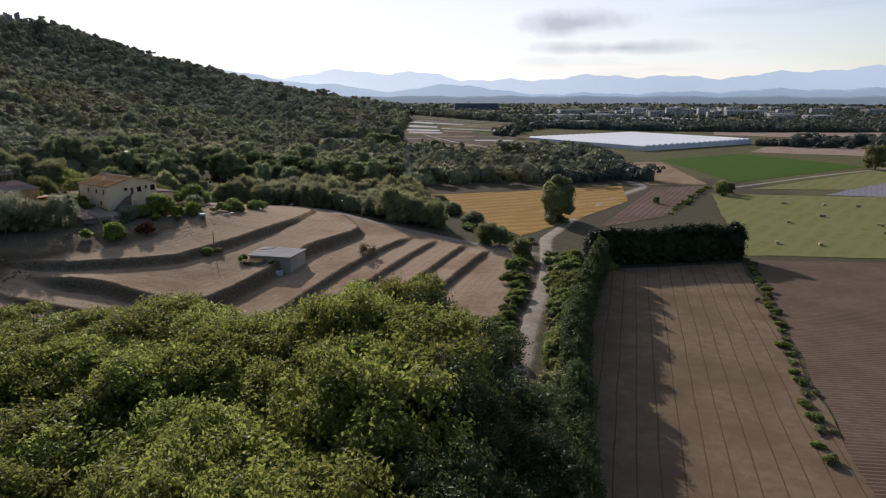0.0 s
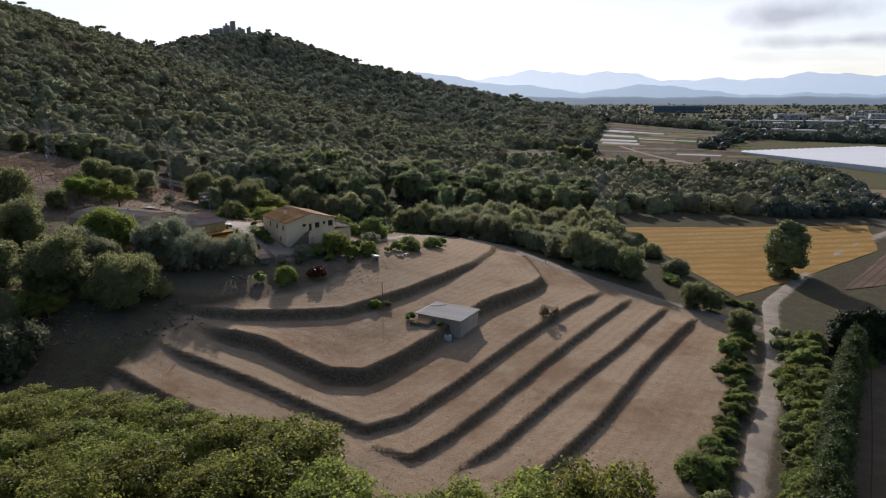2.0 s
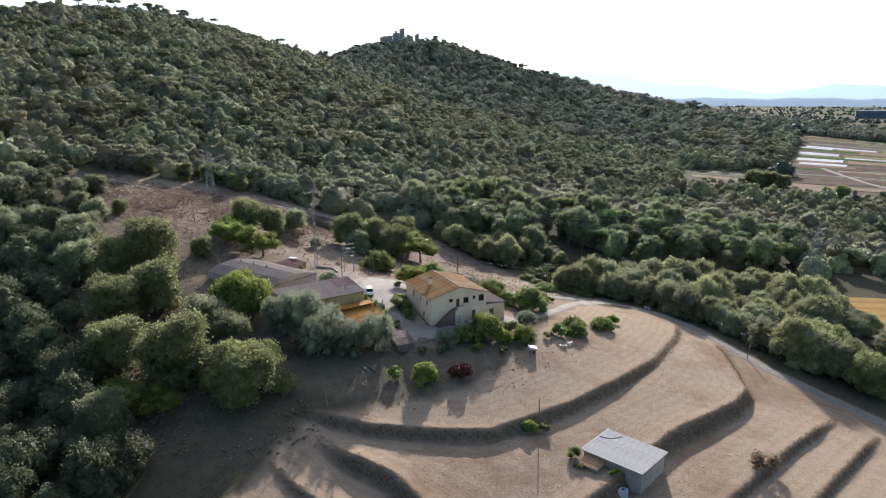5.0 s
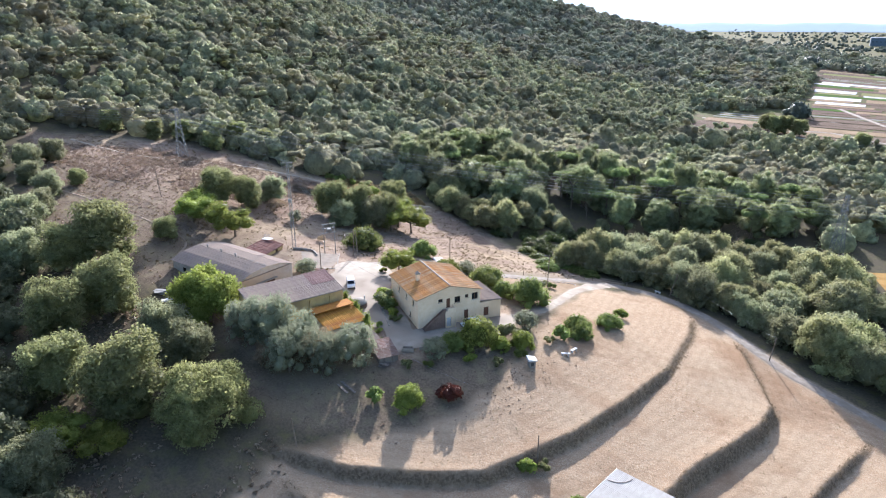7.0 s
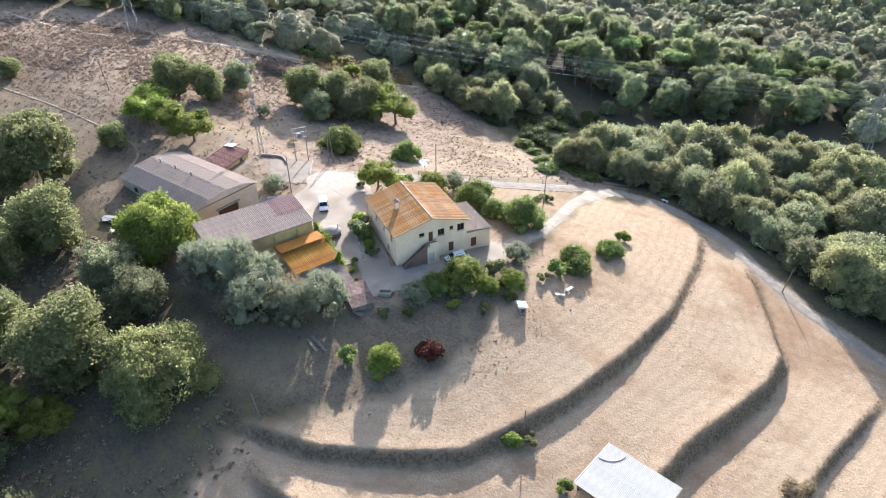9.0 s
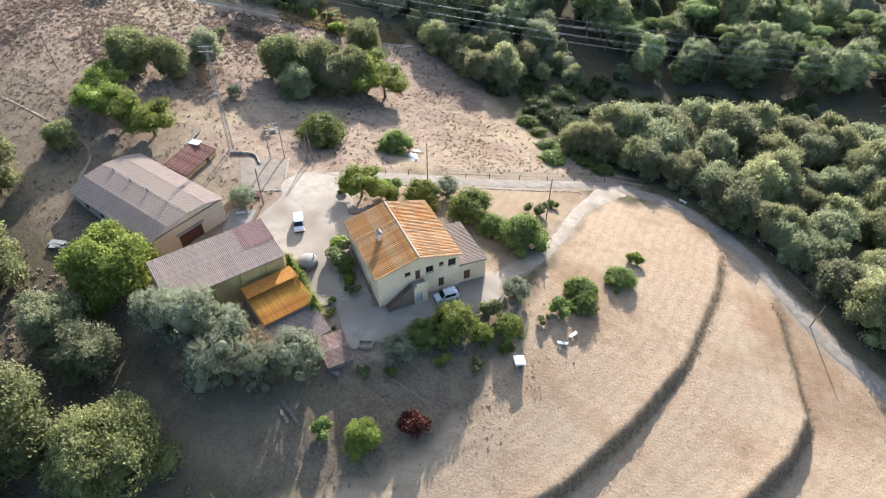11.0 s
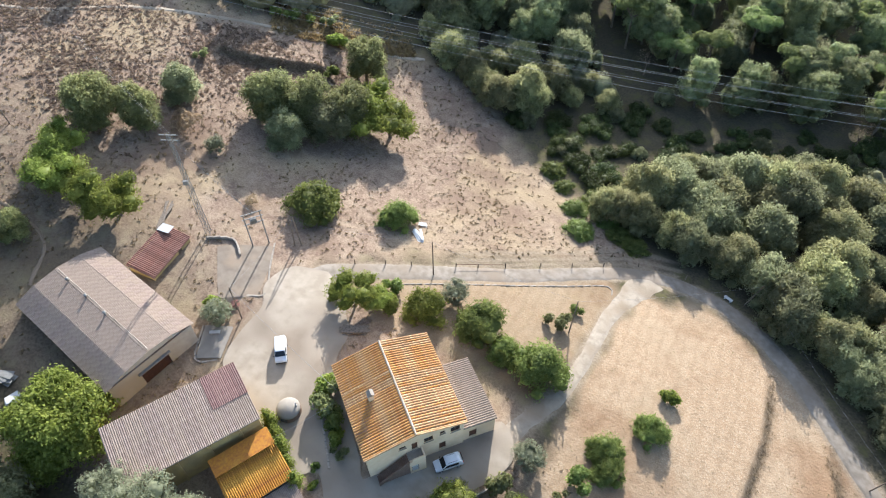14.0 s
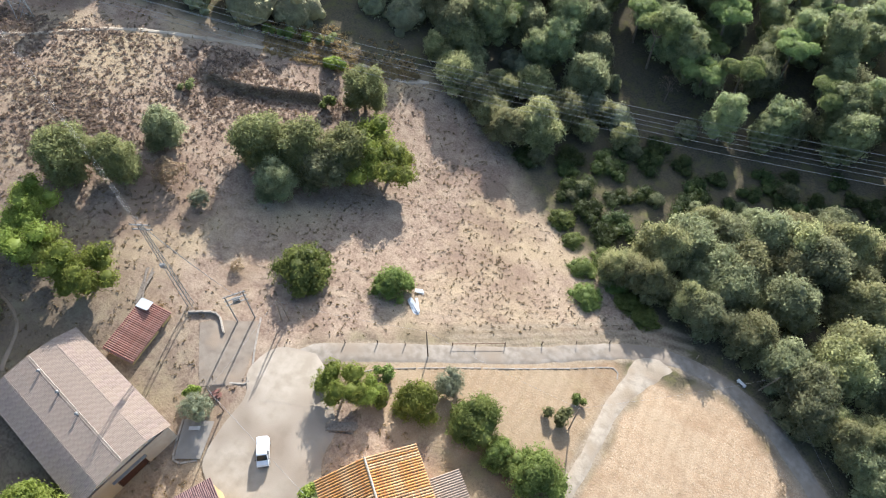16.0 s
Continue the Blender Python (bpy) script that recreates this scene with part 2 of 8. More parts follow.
M["fibre_grey"] = mat("fibre_cement", [(0.219, 0.160, 0.128), (0.312, 0.240, 0.195), (0.150, 0.106, 0.080)], 1.1, 0.95, 0.01, 8, spread=0.05)
M["fibre_light"] = mat("fibre_cement_light", [(0.237, 0.177, 0.135), (0.312, 0.242, 0.190), (0.175, 0.128, 0.095)], 1.1, 0.95, 0.01, 8, spread=0.03)
M["ridge_cap"] = mat("ridge_cap", [(0.432, 0.374, 0.302), (0.360, 0.288, 0.216), (0.302, 0.230, 0.158)], 2.0, 0.9)
M["wood_dark"] = mat("wood_dark", [(0.10, 0.045, 0.025), (0.15, 0.07, 0.04)], 6, 0.7, stretch=(4, 4, 0.5))
M["wood_grey"] = mat("wood_grey", [(0.158, 0.130, 0.101), (0.223, 0.187, 0.151), (0.101, 0.079, 0.061)], 5, 0.9, stretch=(4, 4, 0.4))
M["wood_pole"] = mat("wood_pole", [(0.15, 0.11, 0.08), (0.22, 0.17, 0.125)], 5, 0.9, stretch=(4, 4, 0.4))
M["door_red"] = mat("door_red", [(0.038, 0.017, 0.013), (0.058, 0.024, 0.018)], 3, 0.75)
M["stair_brown"] = mat("stair_brown", [(0.170, 0.108, 0.078), (0.225, 0.150, 0.110), (0.130, 0.082, 0.058)], 3, 0.9, 0.01, 9)
M["steel"] = mat("galvanised_steel", [(0.20, 0.195, 0.185), (0.27, 0.265, 0.25)], 3, 0.6, metal=0.4)
M["insulator"] = mat("brown_insulator", [(0.110, 0.080, 0.062), (0.160, 0.120, 0.095)], 4, 0.35)
M["iron"] = mat("dark_iron", [(0.05, 0.05, 0.05), (0.08, 0.075, 0.07)], 3, 0.6, metal=0.4)
M["wire"] = mat("wire", [(0.24, 0.24, 0.24), (0.30, 0.30, 0.30)], 3, 0.5, metal=0.6)
M["film_pale"] = mat("garden_film", [(0.40, 0.375, 0.36), (0.46, 0.44, 0.425), (0.33, 0.30, 0.28)], 0.08, 0.7)
M["glass"] = mat("dark_glass", [(0.012, 0.014, 0.017), (0.02, 0.022, 0.025)], 1, 0.08)
M["car_white"] = mat("car_paint_white", [(0.64, 0.65, 0.66), (0.68, 0.69, 0.70)], 1, 0.3, coat=0.6)
M["tyre"] = mat("tyre", [(0.02, 0.02, 0.02), (0.035, 0.035, 0.035)], 8, 0.9)
M["rim"] = mat("rim", [(0.45, 0.45, 0.46), (0.52, 0.52, 0.53)], 4, 0.35, metal=0.8)
M["lamp_clear"] = mat("lamp_clear", [(0.7, 0.72, 0.74), (0.76, 0.78, 0.8)], 4, 0.15)
M["lamp_red"] = mat("lamp_red", [(0.45, 0.03, 0.02), (0.5, 0.05, 0.03)], 4, 0.2)
M["plastic_dark"] = mat("plastic_dark", [(0.03, 0.03, 0.032), (0.045, 0.045, 0.045)], 4, 0.6)
M["concrete"] = mat("concrete", [(0.271, 0.224, 0.169), (0.350, 0.295, 0.231), (0.209, 0.164, 0.122)], 0.55, 0.92, 0.015, 5, coarse=0.25, detail=9.0)
M["concrete_dark"] = mat("concrete_dark", [(0.216, 0.191, 0.162), (0.266, 0.238, 0.202), (0.173, 0.151, 0.126)], 0.5, 0.92, 0.01, 5)
M["pad"] = mat("worn_pad", [(0.163, 0.130, 0.099), (0.220, 0.181, 0.141), (0.238, 0.180, 0.128)], 0.6, 0.95, 0.02, 5, coarse=0.35, detail=8.0)
M["track"] = mat("track_dust", [(0.245, 0.200, 0.148), (0.335, 0.283, 0.220), (0.225, 0.172, 0.118)], 0.9, 0.95, 0.04, 3, coarse=0.25)
M["road"] = mat("farm_road", [(0.168, 0.140, 0.110), (0.248, 0.212, 0.172), (0.200, 0.158, 0.118)], 0.8, 0.95, 0.02, 4, coarse=0.2)
M["verge"] = mat("verge", [(0.259, 0.187, 0.086), (0.144, 0.144, 0.050), (0.302, 0.238, 0.130)], 0.7, 0.95, 0.1, 3)
M["bark"] = mat("bark", [(0.10, 0.075, 0.05), (0.17, 0.13, 0.095)], 4, 0.95, 0.02, 9, stretch=(3, 3, 0.7))
M["stone"] = mat("stone", [(0.259, 0.223, 0.180), (0.331, 0.288, 0.238), (0.202, 0.166, 0.130)], 2, 0.95, 0.03, 6, spread=0.2)
M["castle"] = mat("castle_stone", [(0.21, 0.20, 0.19), (0.28, 0.265, 0.25), (0.17, 0.16, 0.15)], 0.2, 0.95)
M["tarp"] = mat("white_sheet", [(0.475, 0.482, 0.490), (0.533, 0.533, 0.533), (0.396, 0.396, 0.389)], 1.2, 0.6)
M["hut_roof"] = mat("hut_roof", [(0.330, 0.305, 0.270), (0.400, 0.372, 0.330), (0.250, 0.225, 0.190)], 0.6, 0.85, 0.02, 4)
M["plastic_roof"] = mat("greenhouse_film", [(0.78, 0.77, 0.76), (0.82, 0.81, 0.80), (0.70, 0.69, 0.69)], 0.05, 0.55)
M["film_side"] = mat("greenhouse_side", [(0.52, 0.53, 0.57), (0.60, 0.61, 0.64)], 0.1, 0.6)
M["bale"] = mat("straw_bale", [(0.259, 0.202, 0.108), (0.324, 0.259, 0.144)], 3, 0.95, 0.05)
M["town_wall"] = mat("town_wall", [(0.302, 0.288, 0.281), (0.396, 0.382, 0.367)], 0.1, 0.9, spread=0.35)
M["town_roof"] = mat("town_roof", [(0.302, 0.288, 0.281), (0.374, 0.360, 0.353)], 0.1, 0.9, spread=0.4)
M["town_dark"] = mat("town_dark", [(0.07, 0.10, 0.13), (0.09, 0.12, 0.15)], 0.1, 0.7)

LEAF = {}
LEAF["oak"] = leaf_mat("holm_oak_leaves", (0.126, 0.142, 0.060), (0.342, 0.346, 0.154), 0.62, island=0.16)
LEAF["oak_grey"] = leaf_mat("grey_oak_leaves", (0.150, 0.160, 0.085), (0.360, 0.365, 0.205), 0.62, island=0.14)
LEAF["pine"] = leaf_mat("pine_needles", (0.135, 0.172, 0.062), (0.320, 0.360, 0.135), 0.58, island=0.12)
LEAF["olive"] = leaf_mat("olive_leaves", (0.150, 0.161, 0.101), (0.335, 0.341, 0.224), 0.55)
LEAF["brown"] = leaf_mat("dry_leaves", (0.169, 0.130, 0.077), (0.368, 0.276, 0.169), 0.5)
LEAF["bright"] = leaf_mat("bright_leaves", (0.112, 0.142, 0.024), (0.330, 0.362, 0.090), 0.6)
LEAF["fig"] = leaf_mat("fig_leaves", (0.098, 0.128, 0.034), (0.275, 0.318, 0.096), 0.58)
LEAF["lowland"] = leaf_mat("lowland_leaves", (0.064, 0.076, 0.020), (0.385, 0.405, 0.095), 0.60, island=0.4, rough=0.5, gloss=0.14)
# darkened copy of the lowland leaves, with the flank's shade put into the colour
LEAF["lowshade"] = leaf_mat("shaded_lowland_leaves", (0.030, 0.044, 0.016), (0.105, 0.130, 0.044), 0.4)
LEAF["cypress"] = leaf_mat("cypress_leaves", (0.015, 0.024, 0.009), (0.038, 0.052, 0.020), 0.1)
LEAF["cane"] = leaf_mat("cane_leaves", (0.130, 0.165, 0.045), (0.360, 0.395, 0.150), 0.62)
LEAF["red"] = leaf_mat("red_leaves", (0.074, 0.026, 0.015), (0.149, 0.052, 0.030), 0.3)
LEAF["grass"] = leaf_mat("dry_grass", (0.173, 0.122, 0.058), (0.317, 0.245, 0.137), 0.3)
LEAF["scrub"] = leaf_mat("scrub_leaves", (0.270, 0.190, 0.125), (0.380, 0.292, 0.196), 0.5)
LEAF["wood"] = leaf_mat("mixed_wood_leaves", (0.205, 0.212, 0.130), (0.480, 0.475, 0.285), 0.66, patch_scale=0.5, island=0.12, rough=0.8, dry=(0.410, 0.360, 0.245), by_tree=0.28, relief=0.9)
LEAF["far_wood"] = leaf_mat("far_wood_leaves", (0.220, 0.230, 0.160), (0.430, 0.432, 0.300), 0.64, patch_scale=0.3, island=0.12, rough=0.8, dry=(0.365, 0.328, 0.240), by_tree=0.22, relief=0.9)
LEAF["tallwood"] = leaf_mat("tall_wood_leaves", (0.135, 0.155, 0.075), (0.380, 0.395, 0.195), 0.6, island=0.14)
LEAF["hedge"] = leaf_mat("hedgerow_leaves", (0.034, 0.048, 0.016), (0.105, 0.130, 0.042), 0.4)
LEAF["heath"] = leaf_mat("heath_twigs", (0.185, 0.132, 0.096), (0.330, 0.245, 0.178), 0.4)
LEAF["rank"] = leaf_mat("rank_bank_grass", (0.125, 0.086, 0.050), (0.290, 0.208, 0.124), 0.35)
LEAF["straw"] = leaf_mat("tall_straw", (0.260, 0.190, 0.080), (0.420, 0.330, 0.165), 0.4)
LEAF["plain"] = leaf_mat("plain_tree_leaves", (0.070, 0.086, 0.068), (0.140, 0.158, 0.118), 0.4, patch_scale=0.03, island=0.2)
M["rut"] = mat("worn_rut", [(0.340, 0.280, 0.208), (0.410, 0.345, 0.265), (0.290, 0.228, 0.160)], 0.6, 0.95, 0.03, 3)
M["faint_path"] = mat("faint_path", [(0.215, 0.160, 0.110), (0.265, 0.200, 0.140), (0.180, 0.130, 0.088)], 0.6, 0.95, 0.03, 3)
M["rust_sheet"] = mat("rusty_sheet", [(0.260, 0.180, 0.145), (0.180, 0.090, 0.060), (0.310, 0.240, 0.200)], 1.3, 0.85, 0.01, 10, spread=0.3, coarse=0.4)
# oak leaves lightened, so sunlit crowns are put into the colour
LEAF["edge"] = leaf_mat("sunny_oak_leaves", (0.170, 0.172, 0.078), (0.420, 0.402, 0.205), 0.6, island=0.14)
LEAF["great"] = leaf_mat("great_oak_leaves", (0.127, 0.138, 0.052), (0.380, 0.380, 0.161), 0.6, island=0.15)
# oak leaves darkened to carry the west wood's shade in their colour
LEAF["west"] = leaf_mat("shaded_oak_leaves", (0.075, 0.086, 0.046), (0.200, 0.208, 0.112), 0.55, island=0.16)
M["faded_red"] = mat("faded_red_sheet", [(0.205, 0.112, 0.095), (0.250, 0.152, 0.130), (0.170, 0.105, 0.090)], 1.2, 0.9, 0.01, 10, spread=0.12)

# ---- lie of the land ----
from mathutils.geometry import delaunay_2d_cdt

HILLS = [(-688, 1080, 226, 188, -39, 83), (-923, 558, 416, 361, 65, 134), (-536, 1246, 481, 316, -35, 76), (-542, 331, 263, 483, 13, 90)]
# how far the spur with the farm lies above or below the smooth hillside, every 50 m from x -250, y 0
SPUR = np.array([
    [-0.3, -0.7, -0.2, 0.1, 0, -0.1, -0.1, -0],
    [-0.2, -1.5, -1.5, -1.2, -2.6, -2.2, -1.1, -0.1],
    [1.2, 2.7, -1, -2.4, -4.1, -2.9, -0.8, 0.1],
    [3.5, 9.1, 4.1, 6.6, 2.6, -0.7, 0.1, 0],
    [4.6, 11.3, 7.4, 14.3, 9.1, -0.7, -1.4, -0.2],
    [2.5, 5.2, -4.7, -1.6, 2.9, -1.9, -1.9, -0.2],
    [0.9, 0.7, -5.9, -7.5, -3.1, -1.9, -1.2, -0.1],
    [-0.1, -0.4, -0.9, -0.9, 0.1, -0.5, -0.8, -0.3]])
# the terrace banks of the field: crest lines with the higher ground on their left, and their height
BANKS = [
    ([(-100, 141), (-84, 144), (-74, 149), (-65, 155), (-56, 171), (-51, 185), (-47.0, 202), (-46.5, 224), (-48.5, 238)], 2.0),
    ([(-91, 137.5), (-84, 136), (-74, 136), (-65, 133), (-57, 131), (-51, 133), (-47, 141), (-43, 152), (-37, 174), (-33, 183), (-28.5, 194), (-27, 203), (-30, 211), (-37, 230)], 2.7),
    ([(-94, 128), (-86, 126), (-70, 123.5), (-57, 120.5), (-44, 117.5), (-39, 123), (-33, 138), (-25, 162), (-17, 186), (-10, 205)], 1.25),
    ([(-96, 117.5), (-88, 115), (-75, 112), (-64, 110), (-52, 107), (-42, 103)], 1.5),
    ([(-41, 114), (-34.5, 113), (-30, 121), (-23, 140), (-13, 170), (-2.5, 203)], 1.05),
    ([(-27, 112), (-22, 121), (-14, 142), (-4, 167), (7, 202)], 1.05),
    ([(-16, 112), (-12, 121), (-7, 133), (1, 159), (13.5, 196)], 1.35),
    ([(-190, 247), (-182, 250.5), (-174, 257), (-168, 262)], 2.2),
]


def spline(u):
    u = np.abs(u)
    return np.where(u < 1, (4 - 6 * u**2 + 3 * u**3) / 6, np.where(u < 2, (2 - u) ** 3 / 6, 0))


def line_distance(x, y, pts):
    """Distance to a polyline, positive on its left, and how far along it (0 to 1) the nearest point is."""
    best, sign, along = np.full(x.shape, 1e9), np.ones(x.shape), np.zeros(x.shape)
    p = np.array(pts, float)
    seg = np.hypot(*(p[1:] - p[:-1]).T)
    run = np.concatenate([[0], np.cumsum(seg)]) / seg.sum()
    for i in range(len(p) - 1):
        (ax, ay), (bx, by) = p[i], p[i + 1]
        dx, dy = bx - ax, by - ay
        t = np.clip(((x - ax) * dx + (y - ay) * dy) / (dx * dx + dy * dy), 0, 1)
        d = np.hypot(x - ax - t * dx, y - ay - t * dy)
        near = d < best
        best = np.where(near, d, best)
        sign = np.where(near, np.where(dx * (y - ay) - dy * (x - ax) >= 0, 1, -1), sign)
        along = np.where(near, run[i] + t * (run[i + 1] - run[i]), along)
    return best * sign, along


def wobble(x, y, s, seed=0.0):
    """A cheap smooth random field between -1 and 1."""
    return (np.sin(x / s * 1.7 + 1.3 * np.sin(y / s * 1.1 + seed) + seed) + np.sin(y / s * 1.9 + 1.1 * np.sin(x / s * 0.8 - seed) + 2 * seed)
            + np.sin((x + y) / s * 1.3 + seed * 3)) / 3


def land(x, y, banks=True):
    """The height of the ground at arrays of places."""
    x, y = np.asarray(x, float), np.asarray(y, float)
    z = np.full(x.shape, 2.0)
    for cx, cy, a, b, rot, h in HILLS:
        c, s = math.cos(radians(rot)), math.sin(radians(rot))
        u, v = (x - cx) * c + (y - cy) * s, -(x - cx) * s + (y - cy) * c
        z = z + h * np.exp(-((u / a) ** 2) - (v / b) ** 2)
    z = z + sum(SPUR[j, i] * spline((x + 250) / 50 - i) * spline(y / 50 - j) for j in range(8) for i in range(8))
    far = np.clip((np.hypot(x + 60, y - 170) - 250) / 300, 0, 1)
    z = z + far * (wobble(x, y, 90, 1) * 3 + wobble(x, y, 38, 2) * 1.5) * np.clip((z - 8) / 40, 0, 1)
    if banks:
        box = (x > -200) & (x < 40) & (y > 85) & (y < 275)
        if box.any():
            bx, by, lift = x[box], y[box], 0.0
            for number, (pts, h) in enumerate(BANKS):
                d, along = line_distance(bx, by, pts)
                if number < 2:
                    h = h * (1 - 0.65 * np.clip((along - (0.55 if number == 0 else 0.78)) / 0.25, 0, 1))
                half = 0.33 * h
                d = d + half + 0.22 + wobble(bx, by, 4.0, number) * 0.12 + wobble(bx, by, 1.3, number) * 0.06
                ends = np.clip(np.minimum(along, 1 - along) / 0.07, 0, 1)
                lift = lift + h / 2 * ends * np.clip(d / half, -1, 1) * np.exp(-np.maximum(np.abs(d) - half, 0) / 5.0)
            z = z.copy()
            z[box] += lift
    return z


def ground_at(x, y):
    return float(land(np.array([float(x)]), np.array([float(y)]))[0])


def inside(x, y, poly, soft=1.5):
    """1 inside a polygon and 0 outside, with a soft edge."""
    odd = np.zeros(x.shape, bool)
    for (ax, ay), (bx, by) in zip(poly, poly[1:] + poly[:1]):
        if ay != by:
            odd ^= ((ay > y) != (by > y)) & (x < (bx - ax) * (y - ay) / (by - ay) + ax)
    d, _ = line_distance(x, y, poly + poly[:1])
    return np.clip(0.5 + np.where(odd, 1, -1) * np.abs(d) / (2 * soft), 0, 1)


def from_arrays(name, verts, faces, material, smooth=False):
    me = bpy.data.meshes.new(name)
    verts, faces = np.asarray(verts, np.float32), np.asarray(faces, np.int32)
    k = faces.shape[1]
    me.vertices.add(len(verts))
    me.vertices.foreach_set("co", verts.ravel())
    me.loops.add(faces.size)
    me.loops.foreach_set("vertex_index", faces.ravel())
    me.polygons.add(len(faces))
    me.polygons.foreach_set("loop_start", np.arange(0, faces.size, k, dtype=np.int32))
    me.polygons.foreach_set("use_smooth", np.full(len(faces), smooth))
    me.materials.append(material)
    me.update()
    return me


def grid_faces(nx, ny):
    """Quads of a grid whose vertex index is j * nx + i."""
    i, j = np.meshgrid(np.arange(nx - 1), np.arange(ny - 1))
    o = (j * nx + i).ravel()
    return np.stack([o, o + 1, o + nx + 1, o + nx], 1)


# ---- the ground, one sheet to the horizon ----
FIELD = [(-97, 139), (-90, 146), (-79, 158), (-72, 174), (-73, 190), (-75, 204), (-75.5, 222), (-75, 240), (-62, 247), (-44, 239), (-30, 228), (-5, 213), (15, 202), (26, 190), (22, 165), (15, 144), (10, 118), (-16, 98), (-50, 94), (-90, 106)]
ISLAND = [(-122, 208), (-112, 218), (-96, 232), (-81, 243), (-76, 238), (-78, 222), (-80, 206), (-92, 209), (-106, 205)]
SLOPE = [(-126, 210), (-112, 224), (-85, 246), (-74, 252), (-98, 262), (-112, 268), (-128, 280), (-150, 288), (-185, 272), (-205, 258), (-250, 240), (-275, 205), (-215, 168), (-180, 158), (-165, 165), (-118, 158), (-92, 171), (-76, 196), (-80, 205), (-112, 207), (-122, 208)]
GARDEN = [(-118, 150), (-100, 146), (-80, 152), (-66, 172), (-60, 200), (-68, 206), (-80, 192), (-88, 178), (-98, 166), (-112, 160)]
CLEARING = [(-165, 120), (-120, 115), (-95, 125), (-92, 140), (-118, 150), (-140, 158), (-175, 160), (-178, 140)]


def axis(lo, hi, step, far_lo, far_hi):
    out, s, v = [], step, lo
    while v > far_lo:
        s *= 1.09
        v -= s
        out.append(v)
    mid = list(np.arange(lo, hi, step))
    s, v, up = step, mid[-1], []
    while v < far_hi:
        s *= 1.09
        v += s
        up.append(v)
    return np.array(out[::-1] + mid + up)


gx, gy = axis(-205, 50, 0.62, -5200, 5200), axis(85, 285, 0.62, -3200, 5600)
X, Y = np.meshgrid(gx, gy)
Z = land(X, Y)
fine = (X > -290) & (X < 130) & (Y > 30) & (Y < 330)
Z = Z + np.where(fine, wobble(X, Y, 1.1, 4) * 0.03 + wobble(X, Y, 3.3, 5) * 0.03, 0)
mesh = from_arrays("ground", np.stack([X, Y, Z], -1).reshape(-1, 3), grid_faces(len(gx), len(gy)), None, True)
mesh.materials.clear()
xr, yr = X.ravel(), Y.ravel()
near = (np.abs(xr + 80) < 260) & (np.abs(yr - 180) < 200)
cover = np.zeros((xr.size, 4), np.float32)
cover[:, 3] = 1
xs, ys = xr[near] + wobble(xr[near], yr[near], 2.5, 7) * 1.2, yr[near] + wobble(yr[near], xr[near], 2.5, 8) * 1.2
cover[near, 0] = np.maximum(inside(xs, ys, FIELD), 0.75 * inside(xs, ys, ISLAND))
bare = np.clip(1 - 0.5 * np.clip((-128 - xs) / 14, 0, 1) * np.clip((208 - ys) / 22, 0, 1), 0, 1)
# garden and clearing keep mostly dark floor: dark soil, plus tree shade painted in
cover[near, 1] = np.clip(inside(xs, ys, SLOPE, 3) * bare + 0.35 * inside(xs, ys, GARDEN, 2) + 0.12 * inside(xs, ys, CLEARING, 4), 0, 1)
bank, mow = np.zeros(xs.shape), np.full(xs.shape, 60.0)
for pts, h in BANKS:
    d, along = line_distance(xr[near] + wobble(xr[near], yr[near], 0.8, 2) * 0.18, yr[near] + wobble(yr[near], xr[near], 0.8, 5) * 0.18, pts)
    mow = np.minimum(mow, np.abs(line_distance(xr[near], yr[near], pts)[0]))
    bank = np.maximum(bank, np.clip(1.8 - np.abs(d + 0.33 * h + 0.22) / (0.21 * h + 0.1), 0, 1) * np.clip(np.minimum(along, 1 - along) / 0.05, 0, 1))
cover[near, 2] = bank
swathe = np.zeros(xr.size, np.float32)
swathe[near] = mow
hilly = np.clip((Z.ravel() - 12) / 10, 0, 1)
plain = np.where(near, 0, 1 - hilly)
layer = mesh.color_attributes.new("cover", "FLOAT_COLOR", "POINT")
layer.data.foreach_set("color", cover.ravel())
mesh.attributes.new("swathe", "FLOAT", "POINT").data.foreach_set("value", swathe)
layer2 = mesh.attributes.new("plain", "FLOAT", "POINT")
layer2.data.foreach_set("value", plain.astype(np.float32))


